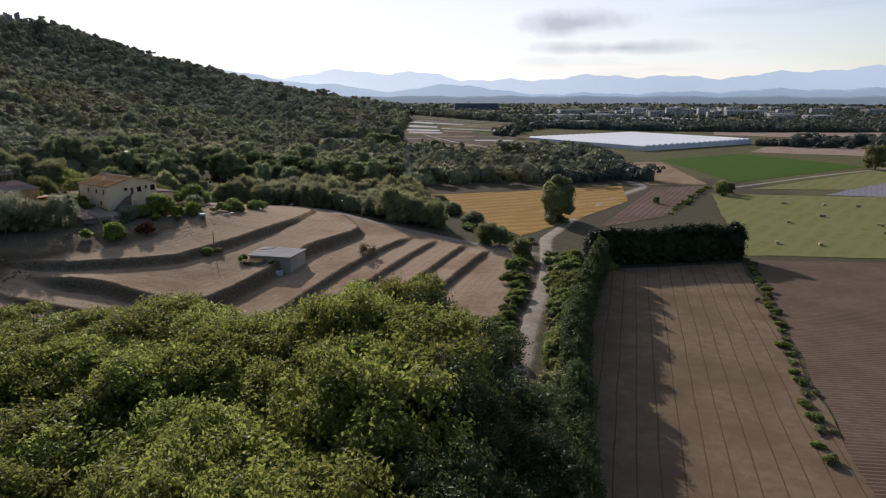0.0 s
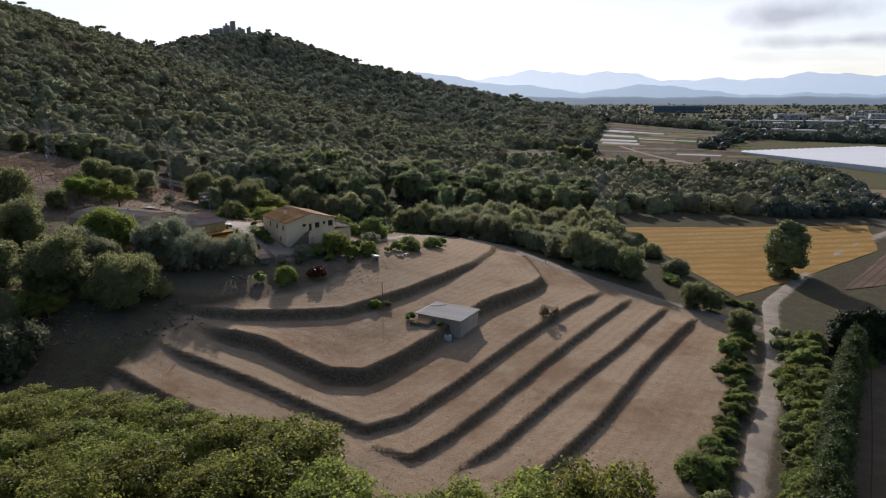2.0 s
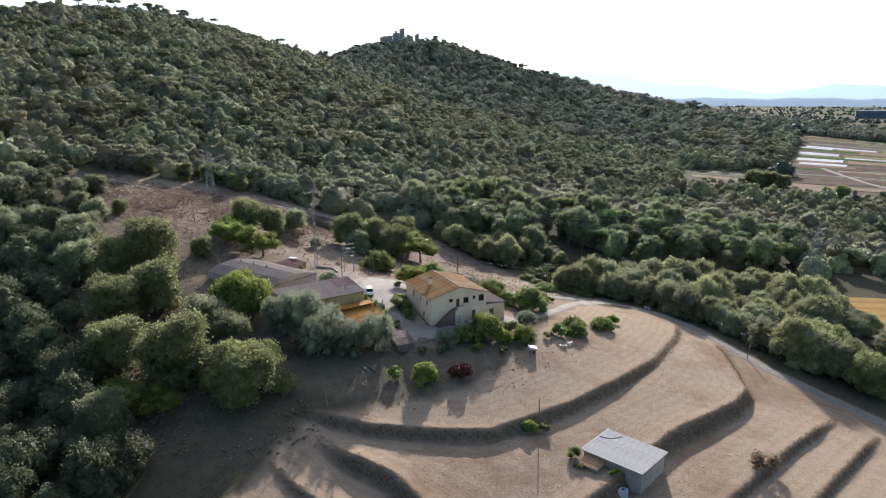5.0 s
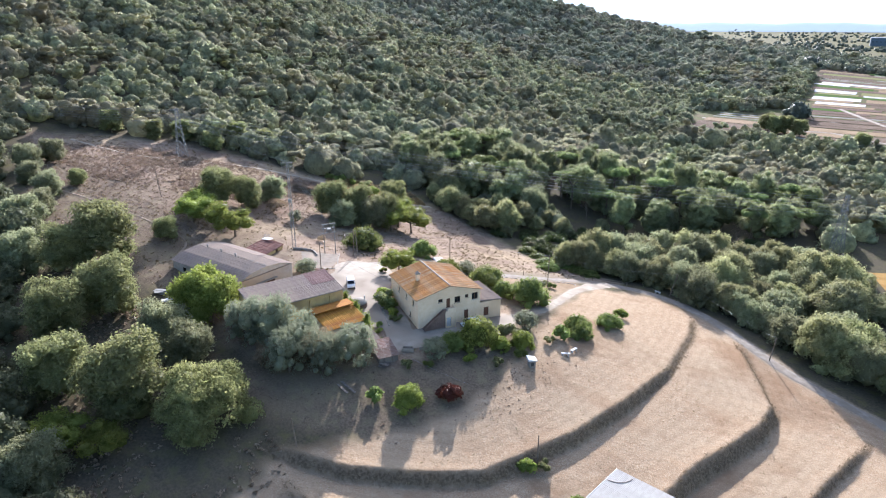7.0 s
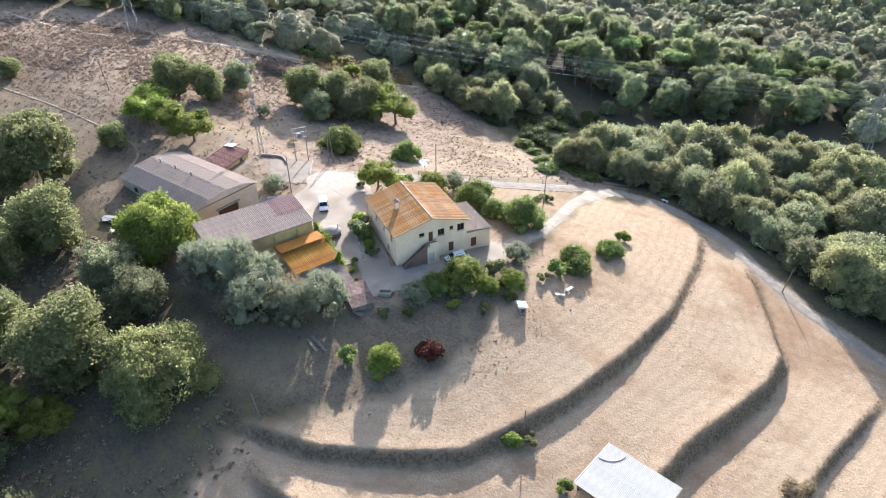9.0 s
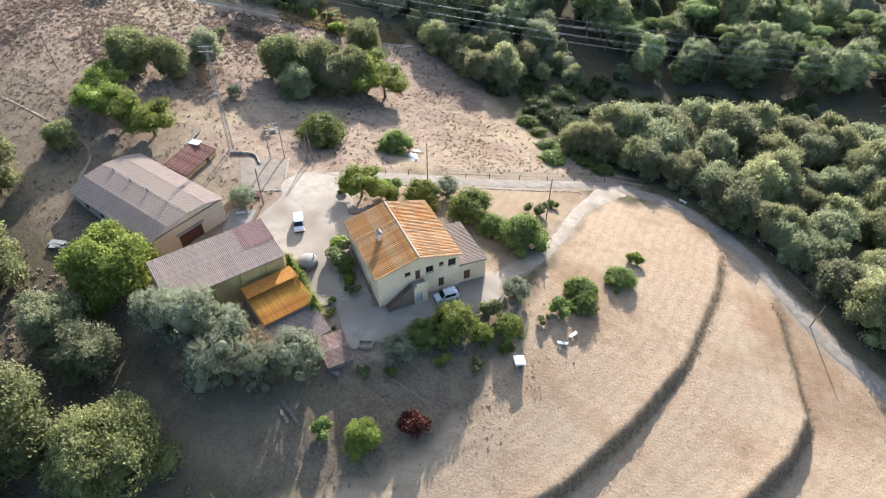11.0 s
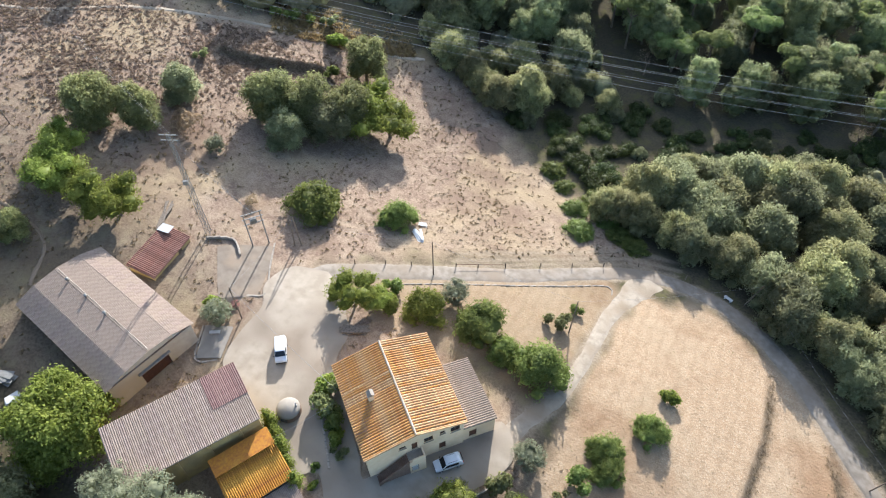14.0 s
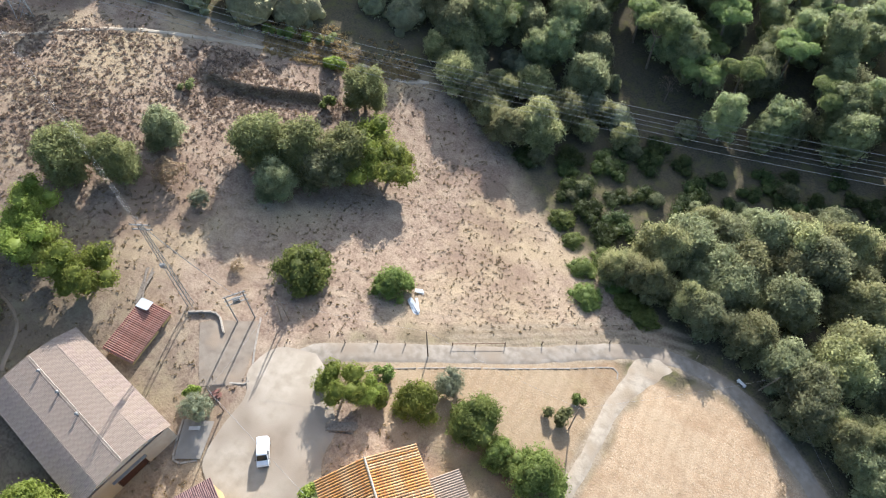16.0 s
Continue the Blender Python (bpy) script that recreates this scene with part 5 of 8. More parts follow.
def field_hut():
    """The ruinous slab-roofed hut dug into the second bank; local x runs along its open front, y back into the terrace."""
    z = 8.2
    h = empty("field_hut", pose(-42.3, 161.75, z, 0, 0, -13), "ruinous field hut with a pale sheet roof dug into a bank", "hut")
    A, B = 5.5, 4.4
    part("wall", wall(-A, A, -2.6, 2.6, -B, -B + 0.3, [(-1.6, 0.2, -1.6, 1.2), (1.4, 2.6, 0.2, 1.4)]), M["plaster_grey"], h)
    part("wall", box((-A, B - 0.3, -1.0), (A, B, 2.6)), M["stone"], h)
    part("wall", box((A - 0.3, -B + 0.301, -2.2), (A, B - 0.301, 2.6)), M["plaster_grey"], h)
    part("wall", box((-A, -B + 0.301, -2.2), (-A + 0.3, B - 0.301, 2.6)), M["stone"], h)
    roof = part("roof", box((-A - 0.3, -B - 0.35, 2.602), (A + 0.3, B + 0.3, 2.74), 0.02), M["hut_roof"], h, "pale weathered sheet roof")
    roof_panels(roof, (A + 0.32, B + 0.32, 2.80), (0, -2 * B - 0.7, 0), (-1, 0, 0), 2 * A + 0.64, 2, 10, 0.24, 0.025, [M["hut_roof"]])
    part("roof_edge", box((-A - 0.42, -B - 0.36, 2.60), (-A - 0.302, B + 0.32, 2.9), 0.02), M["tarp"], roof, "white edging board")
    part("roof_edge", box((A + 0.302, -B - 0.36, 2.58), (A + 0.42, B + 0.32, 2.86), 0.02), M["stone"], roof)
    bm = bmesh.new()
    arc = [Vector((-A - 0.2 + 3.0 * math.sin(t), 1.2 + 3.0 * (1 - math.cos(t)), 2.90)) for t in np.linspace(0.05, 1.5, 9)]
    for p0, p1 in zip(arc, arc[1:]):
        add_bar(bm, p0, p1, 0.06, 0.06, 6)
    part("hose", bm, M["fibre_grey"], roof, "dark curved hose lying on the roof")
    lean = part("lean_to", box((-4.6, -B - 2.6, -2.6), (-1.3, -B - 0.003, 1.55)), M["plaster_grey"], h, "small lean-to with a clay-tiled roof")
    part("doorway", box((-3.6, -B - 2.66, -2.0), (-2.5, -B - 2.602, 0.4)), M["wood_dark"], lean, "dark open doorway")
    roof_panels(lean, (-4.8, -B - 0.02, 2.2), (0, -2.9, -0.42), (1, 0, 0), 3.7, 1, 5, 0.26, 0.06, [M["terracotta_pale"]])
    x, y = -40.4, 154.6
    tank_ = empty("water_tank", pose(x, y, ground_at(x, y), 0, 0, 10), "white plastic water tank beside the field hut", "tank")
    part("body", box((-0.8, -0.7, -0.2), (0.8, 0.7, 1.1), 0.15), M["tarp"], tank_)
    part("lid", bar((0, 0, 1.1), (0, 0, 1.18), 0.25, 0.22, 12), M["plastic_dark"], tank_)


field_hut()


# ---- vehicles ----
def vehicle(name, x, y, yaw, length, width, height, label, van=True):
    """A small white van or estate; local x points to its front."""
    v = empty(name, pose(x, y, ground_at(x, y) + 0.16, 0, 0, yaw), label, "van" if van else "car")
    hl, hw = length / 2, width / 2
    zb = 0.32
    bonnet = 0.98 if van else 0.92
    if van:
        outline = [(-hl, zb), (-hl - 0.02, 0.9), (-hl + 0.06, height - 0.12), (-hl + 0.3, height), (hl - 1.75, height), (hl - 1.45, height - 0.04), (hl - 0.78, 1.12), (hl - 0.15, bonnet), (hl, 0.75), (hl + 0.02, 0.45), (hl - 0.05, zb)]
    else:
        outline = [(-hl, zb), (-hl - 0.02, 0.75), (-hl + 0.05, 0.98), (-hl + 0.45, height - 0.05), (-hl + 0.8, height), (hl - 2.05, height - 0.02), (hl - 1.7, height - 0.1), (hl - 1.0, 0.98), (hl - 0.2, 0.82), (hl, 0.66), (hl + 0.02, 0.45), (hl - 0.05, zb)]
    bm = bmesh.new()
    add_prism(bm, outline, -hw, hw)
    for vv in bm.verts:
        if vv.co.z > 1.0:
            vv.co.y *= 1 - 0.09 * (vv.co.z - 1.0) / max(height - 1.0, 0.1) * 1.3
    bmesh.ops.bevel(bm, geom=list(bm.edges), offset=0.05, segments=2, affect="EDGES", profile=0.6)
    body = part("body", bm, M["car_white"], v, "white painted body", True)
    nose = hl - 0.78 if van else hl - 1.0
    top = hl - 1.45 if van else hl - 1.7
    ztop, zlow = height - 0.1, (1.14 if van else 1.0)
    g = bmesh.new()
    k = 0.86
    vs = [g.verts.new(p) for p in ((nose - 0.02, -hw * 0.9, zlow + 0.03), (nose - 0.02, hw * 0.9, zlow + 0.03), (top + 0.08, hw * k - 0.04, ztop), (top + 0.08, -hw * k + 0.04, ztop))]
    f = g.faces.new(vs)
    r = bmesh.ops.extrude_face_region(g, geom=[f])
    bmesh.ops.translate(g, vec=(0.05, 0, 0.04), verts=[q for q in r["geom"] if isinstance(q, bmesh.types.BMVert)])
    bmesh.ops.recalc_face_normals(g, faces=g.faces)
    part("windscreen", g, M["glass"], body, "dark windscreen")
    for s in (-1, 1):
        spans = [(hl - 2.15, top - 0.05)] if van else [(hl - 2.6, top - 0.0), (-hl + 0.75, hl - 2.68)]
        for a_, b_ in spans:
            bm = bmesh.new()
            y0, y1 = s * (hw - 0.01), s * (hw * 0.93)
            q = [(a_, y0, zlow), (b_ + 0.45, y0, zlow), (b_, y1, ztop - 0.1), (a_ + 0.05, y1, ztop - 0.1)]
            vs = [bm.verts.new(p) for p in q] + [bm.verts.new((p[0], p[1] + s * 0.035, p[2])) for p in q]
            for idx in ((0, 1, 2, 3), (4, 5, 6, 7), (0, 1, 5, 4), (1, 2, 6, 5), (2, 3, 7, 6), (3, 0, 4, 7)):
                bm.faces.new([vs[i] for i in idx])
            bmesh.ops.recalc_face_normals(bm, faces=bm.faces)
            part("side_window", bm, M["glass"], body)
        part("headlight", box((hl - 0.12, s * (hw - 0.32) - 0.16, 0.66), (hl + 0.03, s * (hw - 0.32) + 0.16, 0.84), 0.03), M["lamp_clear"], body)
        part("tail_light", box((-hl - 0.04, s * (hw - 0.14) - 0.08, 0.75), (-hl + 0.06, s * (hw - 0.14) + 0.08, 1.15), 0.02), M["lamp_red"], body)
        part("mirror", box((top + 0.5, s * hw + min(0, s * 0.2), zlow + 0.02), (top + 0.62, s * hw + max(0, s * 0.2), zlow + 0.2), 0.02), M["plastic_dark"], body)
        for x0 in (-hl + 0.75, hl - 0.78):
            w = part("wheel", bar((x0, s * (hw - 0.22), 0.15), (x0, s * (hw + 0.01), 0.15), 0.31, 0.31, 18), M["tyre"], v)
            part("rim", bar((x0, s * (hw - 0.02), 0.15), (x0, s * (hw + 0.03), 0.15), 0.19, 0.17, 12), M["rim"], w)
    part("rear_window", box((-hl - 0.03, -hw * 0.62, zlow + 0.12), (-hl + 0.1, hw * 0.62, ztop - 0.2), 0.02), M["glass"], body)
    part("bumper", box((hl - 0.1, -hw * 0.92, 0.32), (hl + 0.07, hw * 0.92, 0.56), 0.04), M["plastic_dark"], body)
    part("bumper", box((-hl - 0.07, -hw * 0.92, 0.32), (-hl + 0.1, hw * 0.92, 0.56), 0.04), M["plastic_dark"], body)
    if not van:
        for s in (-1, 1):
            part("roof_rail", bar((-hl + 0.9, s * 0.6, height + 0.05), (hl - 2.0, s * 0.6, height + 0.04), 0.025), M["plastic_dark"], body)


vehicle("delivery_van", -119.3, 190.8, math.degrees(math.atan2(-0.74, 0.67)), 4.5, 1.85, 1.9, "small white panel van parked in the yard")
vehicle("estate_car", -86.3, 190.4, math.degrees(math.atan2(-0.78, -0.62)), 4.3, 1.78, 1.75, "white estate car with roof rails before the farmhouse", False)

# ---- plants ----
def ico(level):
    bm = bmesh.new()
    bmesh.ops.create_icosphere(bm, subdivisions=level, radius=1)
    v = np.array([q.co[:] for q in bm.verts])
    f = np.array([[q.index for q in p.verts] for p in bm.faces])
    bm.free()
    return v, f


ICO1, ICO2 = ico(1), ico(2)


def foliage(rng, lobes, n, leaf, core=0.8, under=-0.35, jitter=0.5, core_mesh=ICO2, slim=0.6, sprig=1, cores=999, lump=0.22):
    """Leaf sprays scattered over the outside of a group of lobes, round a lumpy inner body. Returns vertices and triangles."""
    L = np.array(lobes, float)
    area = (L[:, 3] * L[:, 4] + L[:, 3] * L[:, 5] + L[:, 4] * L[:, 5])
    pick = rng.choice(len(L), n * 2, p=area / area.sum())
    d = rng.normal(size=(n * 2, 3))
    d /= np.linalg.norm(d, axis=1, keepdims=True)
    d[:, 2] = np.where(d[:, 2] < under, -d[:, 2], d[:, 2])
    puff = d * 4.2 + pick[:, None] * 1.7
    puff = np.sin(puff[:, 0] + np.sin(puff[:, 1] * 1.3)) + np.sin(puff[:, 1] * 1.2 + np.sin(puff[:, 2])) + np.sin(puff[:, 2] * 1.4 + np.sin(puff[:, 0] * 0.9))
    p = L[pick, :3] + L[pick, 3:6] * d * (rng.uniform(0.86, 1.06, n * 2) + 0.075 * puff)[:, None]
    keep = np.ones(n * 2, bool)
    for k, q in enumerate(L):
        keep &= ~((np.linalg.norm((p - q[:3]) / q[3:6], axis=1) < 0.78) & (pick != k))
    p, d = p[keep][:n], d[keep][:n]
    if sprig > 1:
        k = max(1, len(p) // sprig)
        p, d = np.repeat(p[:k], sprig, 0), np.repeat(d[:k], sprig, 0)
        p = p + rng.normal(size=p.shape) * leaf * 1.35 + d * np.abs(rng.normal(size=(len(p), 1))) * leaf * 1.2
    m = len(p)
    nrm = d + rng.normal(size=(m, 3)) * jitter
    nrm /= np.linalg.norm(nrm, axis=1, keepdims=True)
    a = np.cross(nrm, rng.normal(size=(m, 3)))
    a /= np.linalg.norm(a, axis=1, keepdims=True)
    b = np.cross(nrm, a)
    s = leaf * rng.uniform(0.55, 1.4, (m, 1))
    V = np.stack([p - a * s, p + b * s * slim + nrm * s * 0.25, p + a * s, p - b * s * slim + nrm * s * 0.25], 1).reshape(-1, 3)
    o = np.arange(m)[:, None] * 4
    T = np.concatenate([o + [0, 1, 2], o + [0, 2, 3]])
    vs, ts, off = [V], [T], len(V)
    cv, cf = core_mesh
    for q in L[:cores]:
        bumpy = cv * (1 + lump * rng.normal(size=(len(cv), 1)).clip(-1.5, 1.5))
        vs.append(q[:3] + bumpy * q[3:6] * core)
        ts.append(cf + off)
        off += len(cv)
    return np.concatenate(vs), np.concatenate(ts)


def crown_lobes(rng, kind, R, H):
    """Where the lobes of a crown of radius R and top height H lie."""
    out = []
    if kind == "round":
        out.append((0, 0, H * 0.52, R * 0.70, R * 0.70, H * 0.40))
        for k in range(26):
            a, t = rng.uniform(0, 6.28), rng.uniform(0.16, 0.94)
            rr = R * rng.uniform(0.20, 0.38)
            q = R * rng.uniform(0.45, 0.75) * math.sin(math.pi * min(t, 0.8)) ** 0.7
            out.append((q * math.cos(a), q * math.sin(a), H * t - rr * 0.5, rr, rr, rr * 0.85))
    elif kind == "mound":
        out.append((0, 0, H * 0.40, R * 0.80, R * 0.80, H * 0.44))
        for k in range(26):
            a, e = rng.uniform(0, 6.28), math.asin(rng.uniform(0.02, 1))
            rr, q = R * rng.uniform(0.18, 0.32), R * rng.uniform(0.7, 0.9) * math.cos(e)
            out.append((q * math.cos(a), q * math.sin(a), max(rr * 0.6, H * 0.84 * math.sin(e) * rng.uniform(0.85, 1.05)), rr, rr, rr * 0.85))
    elif kind == "egg":
        for k in range(44):
            t = rng.uniform(0.06, 0.97)
            prof = math.sin(math.pi * min(1, 0.16 + 0.84 * t)) ** 0.5
            a, q = rng.uniform(0, 6.28), R * prof * rng.uniform(0.25, 0.8)
            rr = R * rng.uniform(0.24, 0.36) * (0.5 + 0.5 * prof)
            out.append((q * math.cos(a), q * math.sin(a), max(rr * 0.6, H * t - rr * 0.6), rr, rr, rr))
        out.append((0, 0, H * 0.46, R * 0.72, R * 0.72, H * 0.42))
    elif kind == "umbrella":
        for k in range(14):
            a, q = rng.uniform(0, 6.28), R * math.sqrt(rng.uniform(0, 0.62))
            rr = R * rng.uniform(0.26, 0.40)
            out.append((q * math.cos(a), q * math.sin(a), H * 0.86 - 0.16 * q + rng.uniform(-0.2, 0.3), rr, rr, rr * 0.55))
    elif kind == "spreading":
        for k in range(16):
            a, q = rng.uniform(0, 6.28), R * math.sqrt(rng.uniform(0, 0.7))
            rr = R * rng.uniform(0.28, 0.42)
            out.append((q * math.cos(a), q * math.sin(a), H * (0.45 + 0.45 * rng.random() * (1 - 0.6 * (q / R) ** 2)), rr, rr, rr * 0.62))
    elif kind == "low":
        for k in range(9):
            a, q = rng.uniform(0, 6.28), R * math.sqrt(rng.uniform(0, 0.6))
            rr = R * rng.uniform(0.30, 0.45)
            out.append((q * math.cos(a), q * math.sin(a), max(rr * 0.6, H * rng.uniform(0.35, 0.72) * (1 - 0.3 * q / R)), rr, rr, rr * 0.85))
    elif kind == "tall":
        for k in range(46):
            t = rng.uniform(0.6, 0.96)
            a, q = rng.uniform(0, 6.28), R * rng.uniform(0.1, 0.9) * (1 - max(0, t - 0.75) * 1.5)
            rr = R * rng.uniform(0.16, 0.30)
            out.append((q * math.cos(a), q * math.sin(a), H * t, rr, rr, rr * 0.9))
    elif kind == "column":
        for k in range(9):
            t = (k + 0.5) / 9
            rr = R * (1.0 - 0.75 * t) * rng.uniform(0.85, 1.15) + 0.12
            out.append((rng.uniform(-0.12, 0.12) * R, rng.uniform(-0.12, 0.12) * R, H * (0.06 + 0.9 * t), rr, rr, H * 0.11))
    return out


def make_tree(name, label, shape, leaf_key, R, H, n, leaf, seed, category="tree", jitter=0.55, trunk=0.035, core=0.8, group="", slim=0.6, lumps=None, sprig=1):
    """One tree with a trunk and limbs and a crown, kept at the origin until it is placed."""
    rng = np.random.default_rng(seed)
    lobes = crown_lobes(rng, shape, R, H)
    top = new(name)
    tagged(top, label, category, group)
    V, T = foliage(rng, lobes, n, leaf, core=core, jitter=jitter, slim=slim, core_mesh=lumps or (ICO2 if R > 2.5 else ICO1), sprig=sprig, lump=0.12)
    crown = new("crown", from_arrays("crown", V, T, LEAF[leaf_key], True))
    crown.parent = top
    if trunk:
        bm = bmesh.new()
        r = H * trunk
        lean = rng.uniform(-0.04, 0.04, 2) * H
        fork = Vector((lean[0], lean[1], H * (0.36 if shape != "umbrella" else 0.62)))
        add_bar(bm, (0, 0, -0.5), fork * 0.5, r * 1.25, r * 0.95, 8)
        add_bar(bm, fork * 0.5, fork, r * 0.95, r * 0.75, 8)
        joints = [8, 16]
        for q in lobes[:: max(1, len(lobes) // 6)]:
            mid = fork.lerp(Vector(q[:3]), 0.55) + Vector((0, 0, 0.03 * H))
            joints += [len(bm.verts), len(bm.verts) + 10]
            add_bar(bm, fork * 0.94, mid, r * 0.5, r * 0.28, 5)
            add_bar(bm, mid, q[:3], r * 0.28, r * 0.1, 5)
        # every limb grows out of the wood before it
        bm.verts.ensure_lookup_table()
        for k, first in enumerate(joints[1:], 1):
            root = joints[k] - 1 if k == 1 or k % 2 else 17
            bm.faces.new((bm.verts[root], bm.verts[first], bm.verts[first + 1]))
        part("trunk", bm, M["bark"], top)
    return top


def place(proto, x, y, scale=1.0, tall=1.0, turn=None, sink=0.1):
    a = random.uniform(0, 360) if turn is None else turn
    return copy_thing(proto, pose(x, y, ground_at(x, y) - sink, random.uniform(-3, 3), random.uniform(-3, 3), a) @ Matrix.Diagonal((scale, scale, scale * tall, 1)))


def crest(azimuth):
    """Where the hill meets the sky in a direction (degrees left of +y), as seen from the early part of the flight."""
    d = np.arange(250.0, 1500.0, 5.0)
    x, y = -10 - np.sin(radians(azimuth)) * d, 40 + np.cos(radians(azimuth)) * d
    k = int(np.argmax((land(x, y, False) - 74) / d))
    return float(x[k]), float(y[k])


SKYLINE = [crest(a_) for a_ in (57.5, 56.2, 55.2, 53.0, 50.6, 48.4, 43.4, 60.5, 63.0, 37.5, 31.0)]


def drop(protos):
    for ob in protos:
        for c in list(ob.children_recursive):
            bpy.data.objects.remove(c)
        bpy.data.objects.remove(ob)


def scatter(poly, spacing, seed, keep=None):
    """Loosely even random places inside a polygon."""
    rng = np.random.default_rng(seed)
    p = np.array(poly, float)
    xs, ys = np.arange(p[:, 0].min(), p[:, 0].max(), spacing), np.arange(p[:, 1].min(), p[:, 1].max(), spacing)
    gx_, gy_ = np.meshgrid(xs, ys)
    gx_ = (gx_ + rng.uniform(-0.48, 0.48, gx_.shape) * spacing).ravel()
    gy_ = (gy_ + rng.uniform(-0.48, 0.48, gy_.shape) * spacing).ravel()
    ok = inside(gx_, gy_, poly, 0.01) > 0.5
    return list(zip(gx_[ok], gy_[ok]))


OAK = [make_tree("holm_oak", "rounded dark olive-green holm oak", "round", "oak", 4.4, 8.2, 10000, 0.15, 10 + k, sprig=6, core=0.7, jitter=0.75) for k in range(4)]
OAKG = [make_tree("grey_oak", "rounded grey-green evergreen oak", "round", "oak_grey", 4.4, 7.8, 10000, 0.15, 20 + k, sprig=6, core=0.7, jitter=0.75) for k in range(3)]
WOAK = [make_tree("wood_oak", "olive-green evergreen oak in the wood, sunlight painted into its leaves", "mound", "edge", 4.4, 7.2, 6000, 0.165, 210 + k, sprig=5, core=0.74, jitter=0.65) for k in range(4)]
WOAKG = [make_tree("pale_wood_oak", "grey-green evergreen oak in the wood", "mound", "oak_grey", 4.4, 6.8, 6000, 0.165, 220 + k, sprig=5, core=0.74, jitter=0.65) for k in range(3)]
WEST = [make_tree("slope_oak", "evergreen oak in the wood below the farm, shade painted into its leaves", "mound", "west", 4.4, 7.4, 2400, 0.18, 230 + k, sprig=6) for k in range(4)]
TALLO = [make_tree("tall_oak", "tall dark evergreen oak deep in the wood", "round", "tallwood", 4.8, 13.0, 6000, 0.16, 240 + k, sprig=6, trunk=0.02) for k in range(4)]
DEAD = [make_tree("dead_tree", "bare silver-grey dead tree in the wood", "spreading", "scrub", 3.0, 9.0, 260, 0.22, 250, trunk=0.016, core=0.02, slim=0.05)]
BRAMBLE = [make_tree("bramble", "low sprawling green bramble thicket", "low", "hedge", 2.6, 1.5, 1500, 0.14, 255 + k, "bramble", trunk=0, sprig=4) for k in range(2)]
PINE = [make_tree("stone_pine", "stone pine with a flat green umbrella crown", "umbrella", "pine", 4.6, 10.5, 4200, 0.15, 30 + k, trunk=0.022, jitter=0.45) for k in range(3)]
OLIVG = [make_tree("carob_tree", "dense rounded olive-green tree below the forecourt", "mound", "lowland", 3.6, 5.2, 4200, 0.13, 58, sprig=8)]
BIG = [make_tree("great_oak", "broad dense yellow-olive oak on the slope", "mound", "great", 7.0, 7.8, 20000, 0.165, 57, sprig=5, core=0.74, jitter=0.65)]
GREAT = [make_tree("great_walnut", "broad bright green tree with a dense crown beside the barn", "mound", "bright", 6.0, 8.4, 13000, 0.19, 55, sprig=4, core=0.72, jitter=0.8)]
OLIVE = [make_tree("olive_tree", "silvery grey-green olive tree", "round", "olive", 3.4, 5.6, 5200, 0.115, 40 + k, jitter=0.95, sprig=12, core=0.55, slim=0.4) for k in range(3)]
BROWN = [make_tree("withered_tree", "half-withered brownish tree beside the sheds", "round", "brown", 3.4, 5.8, 4200, 0.115, 47, jitter=0.95, sprig=12, core=0.5, slim=0.4)]
BRIGHT = [make_tree("walnut_tree", "bright green broad-leaved tree", "spreading", "bright", 4.4, 7.0, 4600, 0.15, 50 + k, sprig=7) for k in range(3)]
FIG = [make_tree("fig_tree", "low dense green fig tree", "mound", "fig", 3.6, 3.5, 3600, 0.13, 60 + k, sprig=7) for k in range(3)]
MULB = [make_tree("mulberry_tree", "low bright yellow-green mulberry tree", "spreading", "bright", 3.6, 4.6, 3200, 0.14, 70 + k, sprig=7) for k in range(2)]
BALL = [make_tree("garden_tree", "rounded bright yellow-green garden tree", "mound", "bright", 2.6, 4.0, 3600, 0.11, 75 + k, sprig=6) for k in range(2)]
IVY = [make_tree("climbing_vine", "green vine climbing the shed wall", "column", "bright", 0.8, 3.4, 700, 0.11, 78, "vine", trunk=0, sprig=4)]
SHRUB = [make_tree("shrub", "small green garden shrub", "low", k_, 1.7, 2.2, 420, 0.18, 80 + i, "shrub", trunk=0) for i, k_ in enumerate(("fig", "bright", "oak"))]
REDB = [make_tree("red_shrub", "dark red-leaved garden shrub", "low", "red", 2.4, 2.8, 500, 0.25, 90, "shrub", trunk=0)]
LOW = [make_tree("lowland_tree", "tall leafy sunlit green tree in the dense lowland wood", "tall", "lowland", 5.4, 24.0, 11500, 0.185, 100 + k, trunk=0.018, jitter=0.85, slim=0.5, core=0.45, sprig=6) for k in range(4)]
LOWD = [make_tree("shaded_lowland_tree", "tall tree in the dense lowland wood with shade painted into its leaves", "tall", "lowshade", 5.4, 24.0, 11000, 0.15, 104 + k, trunk=0.018, jitter=0.85, slim=0.5, core=0.45, sprig=6) for k in range(2)]
CYP = [make_tree("windbreak_tree", "leafy dark green tree in a windbreak row", "egg", "hedge", 2.3, 9.6, 2600, 0.17, 110 + k, trunk=0.02, core=0.85, group="windbreak along the field", sprig=5) for k in range(3)]
CYPB = [make_tree("hedge_tree", "tall dark dense hedge tree", "egg", "cypress", 3.3, 11.6, 2600, 0.22, 115 + k, trunk=0.02, core=0.88, sprig=4, group="tall dark hedge across the field") for k in range(3)]
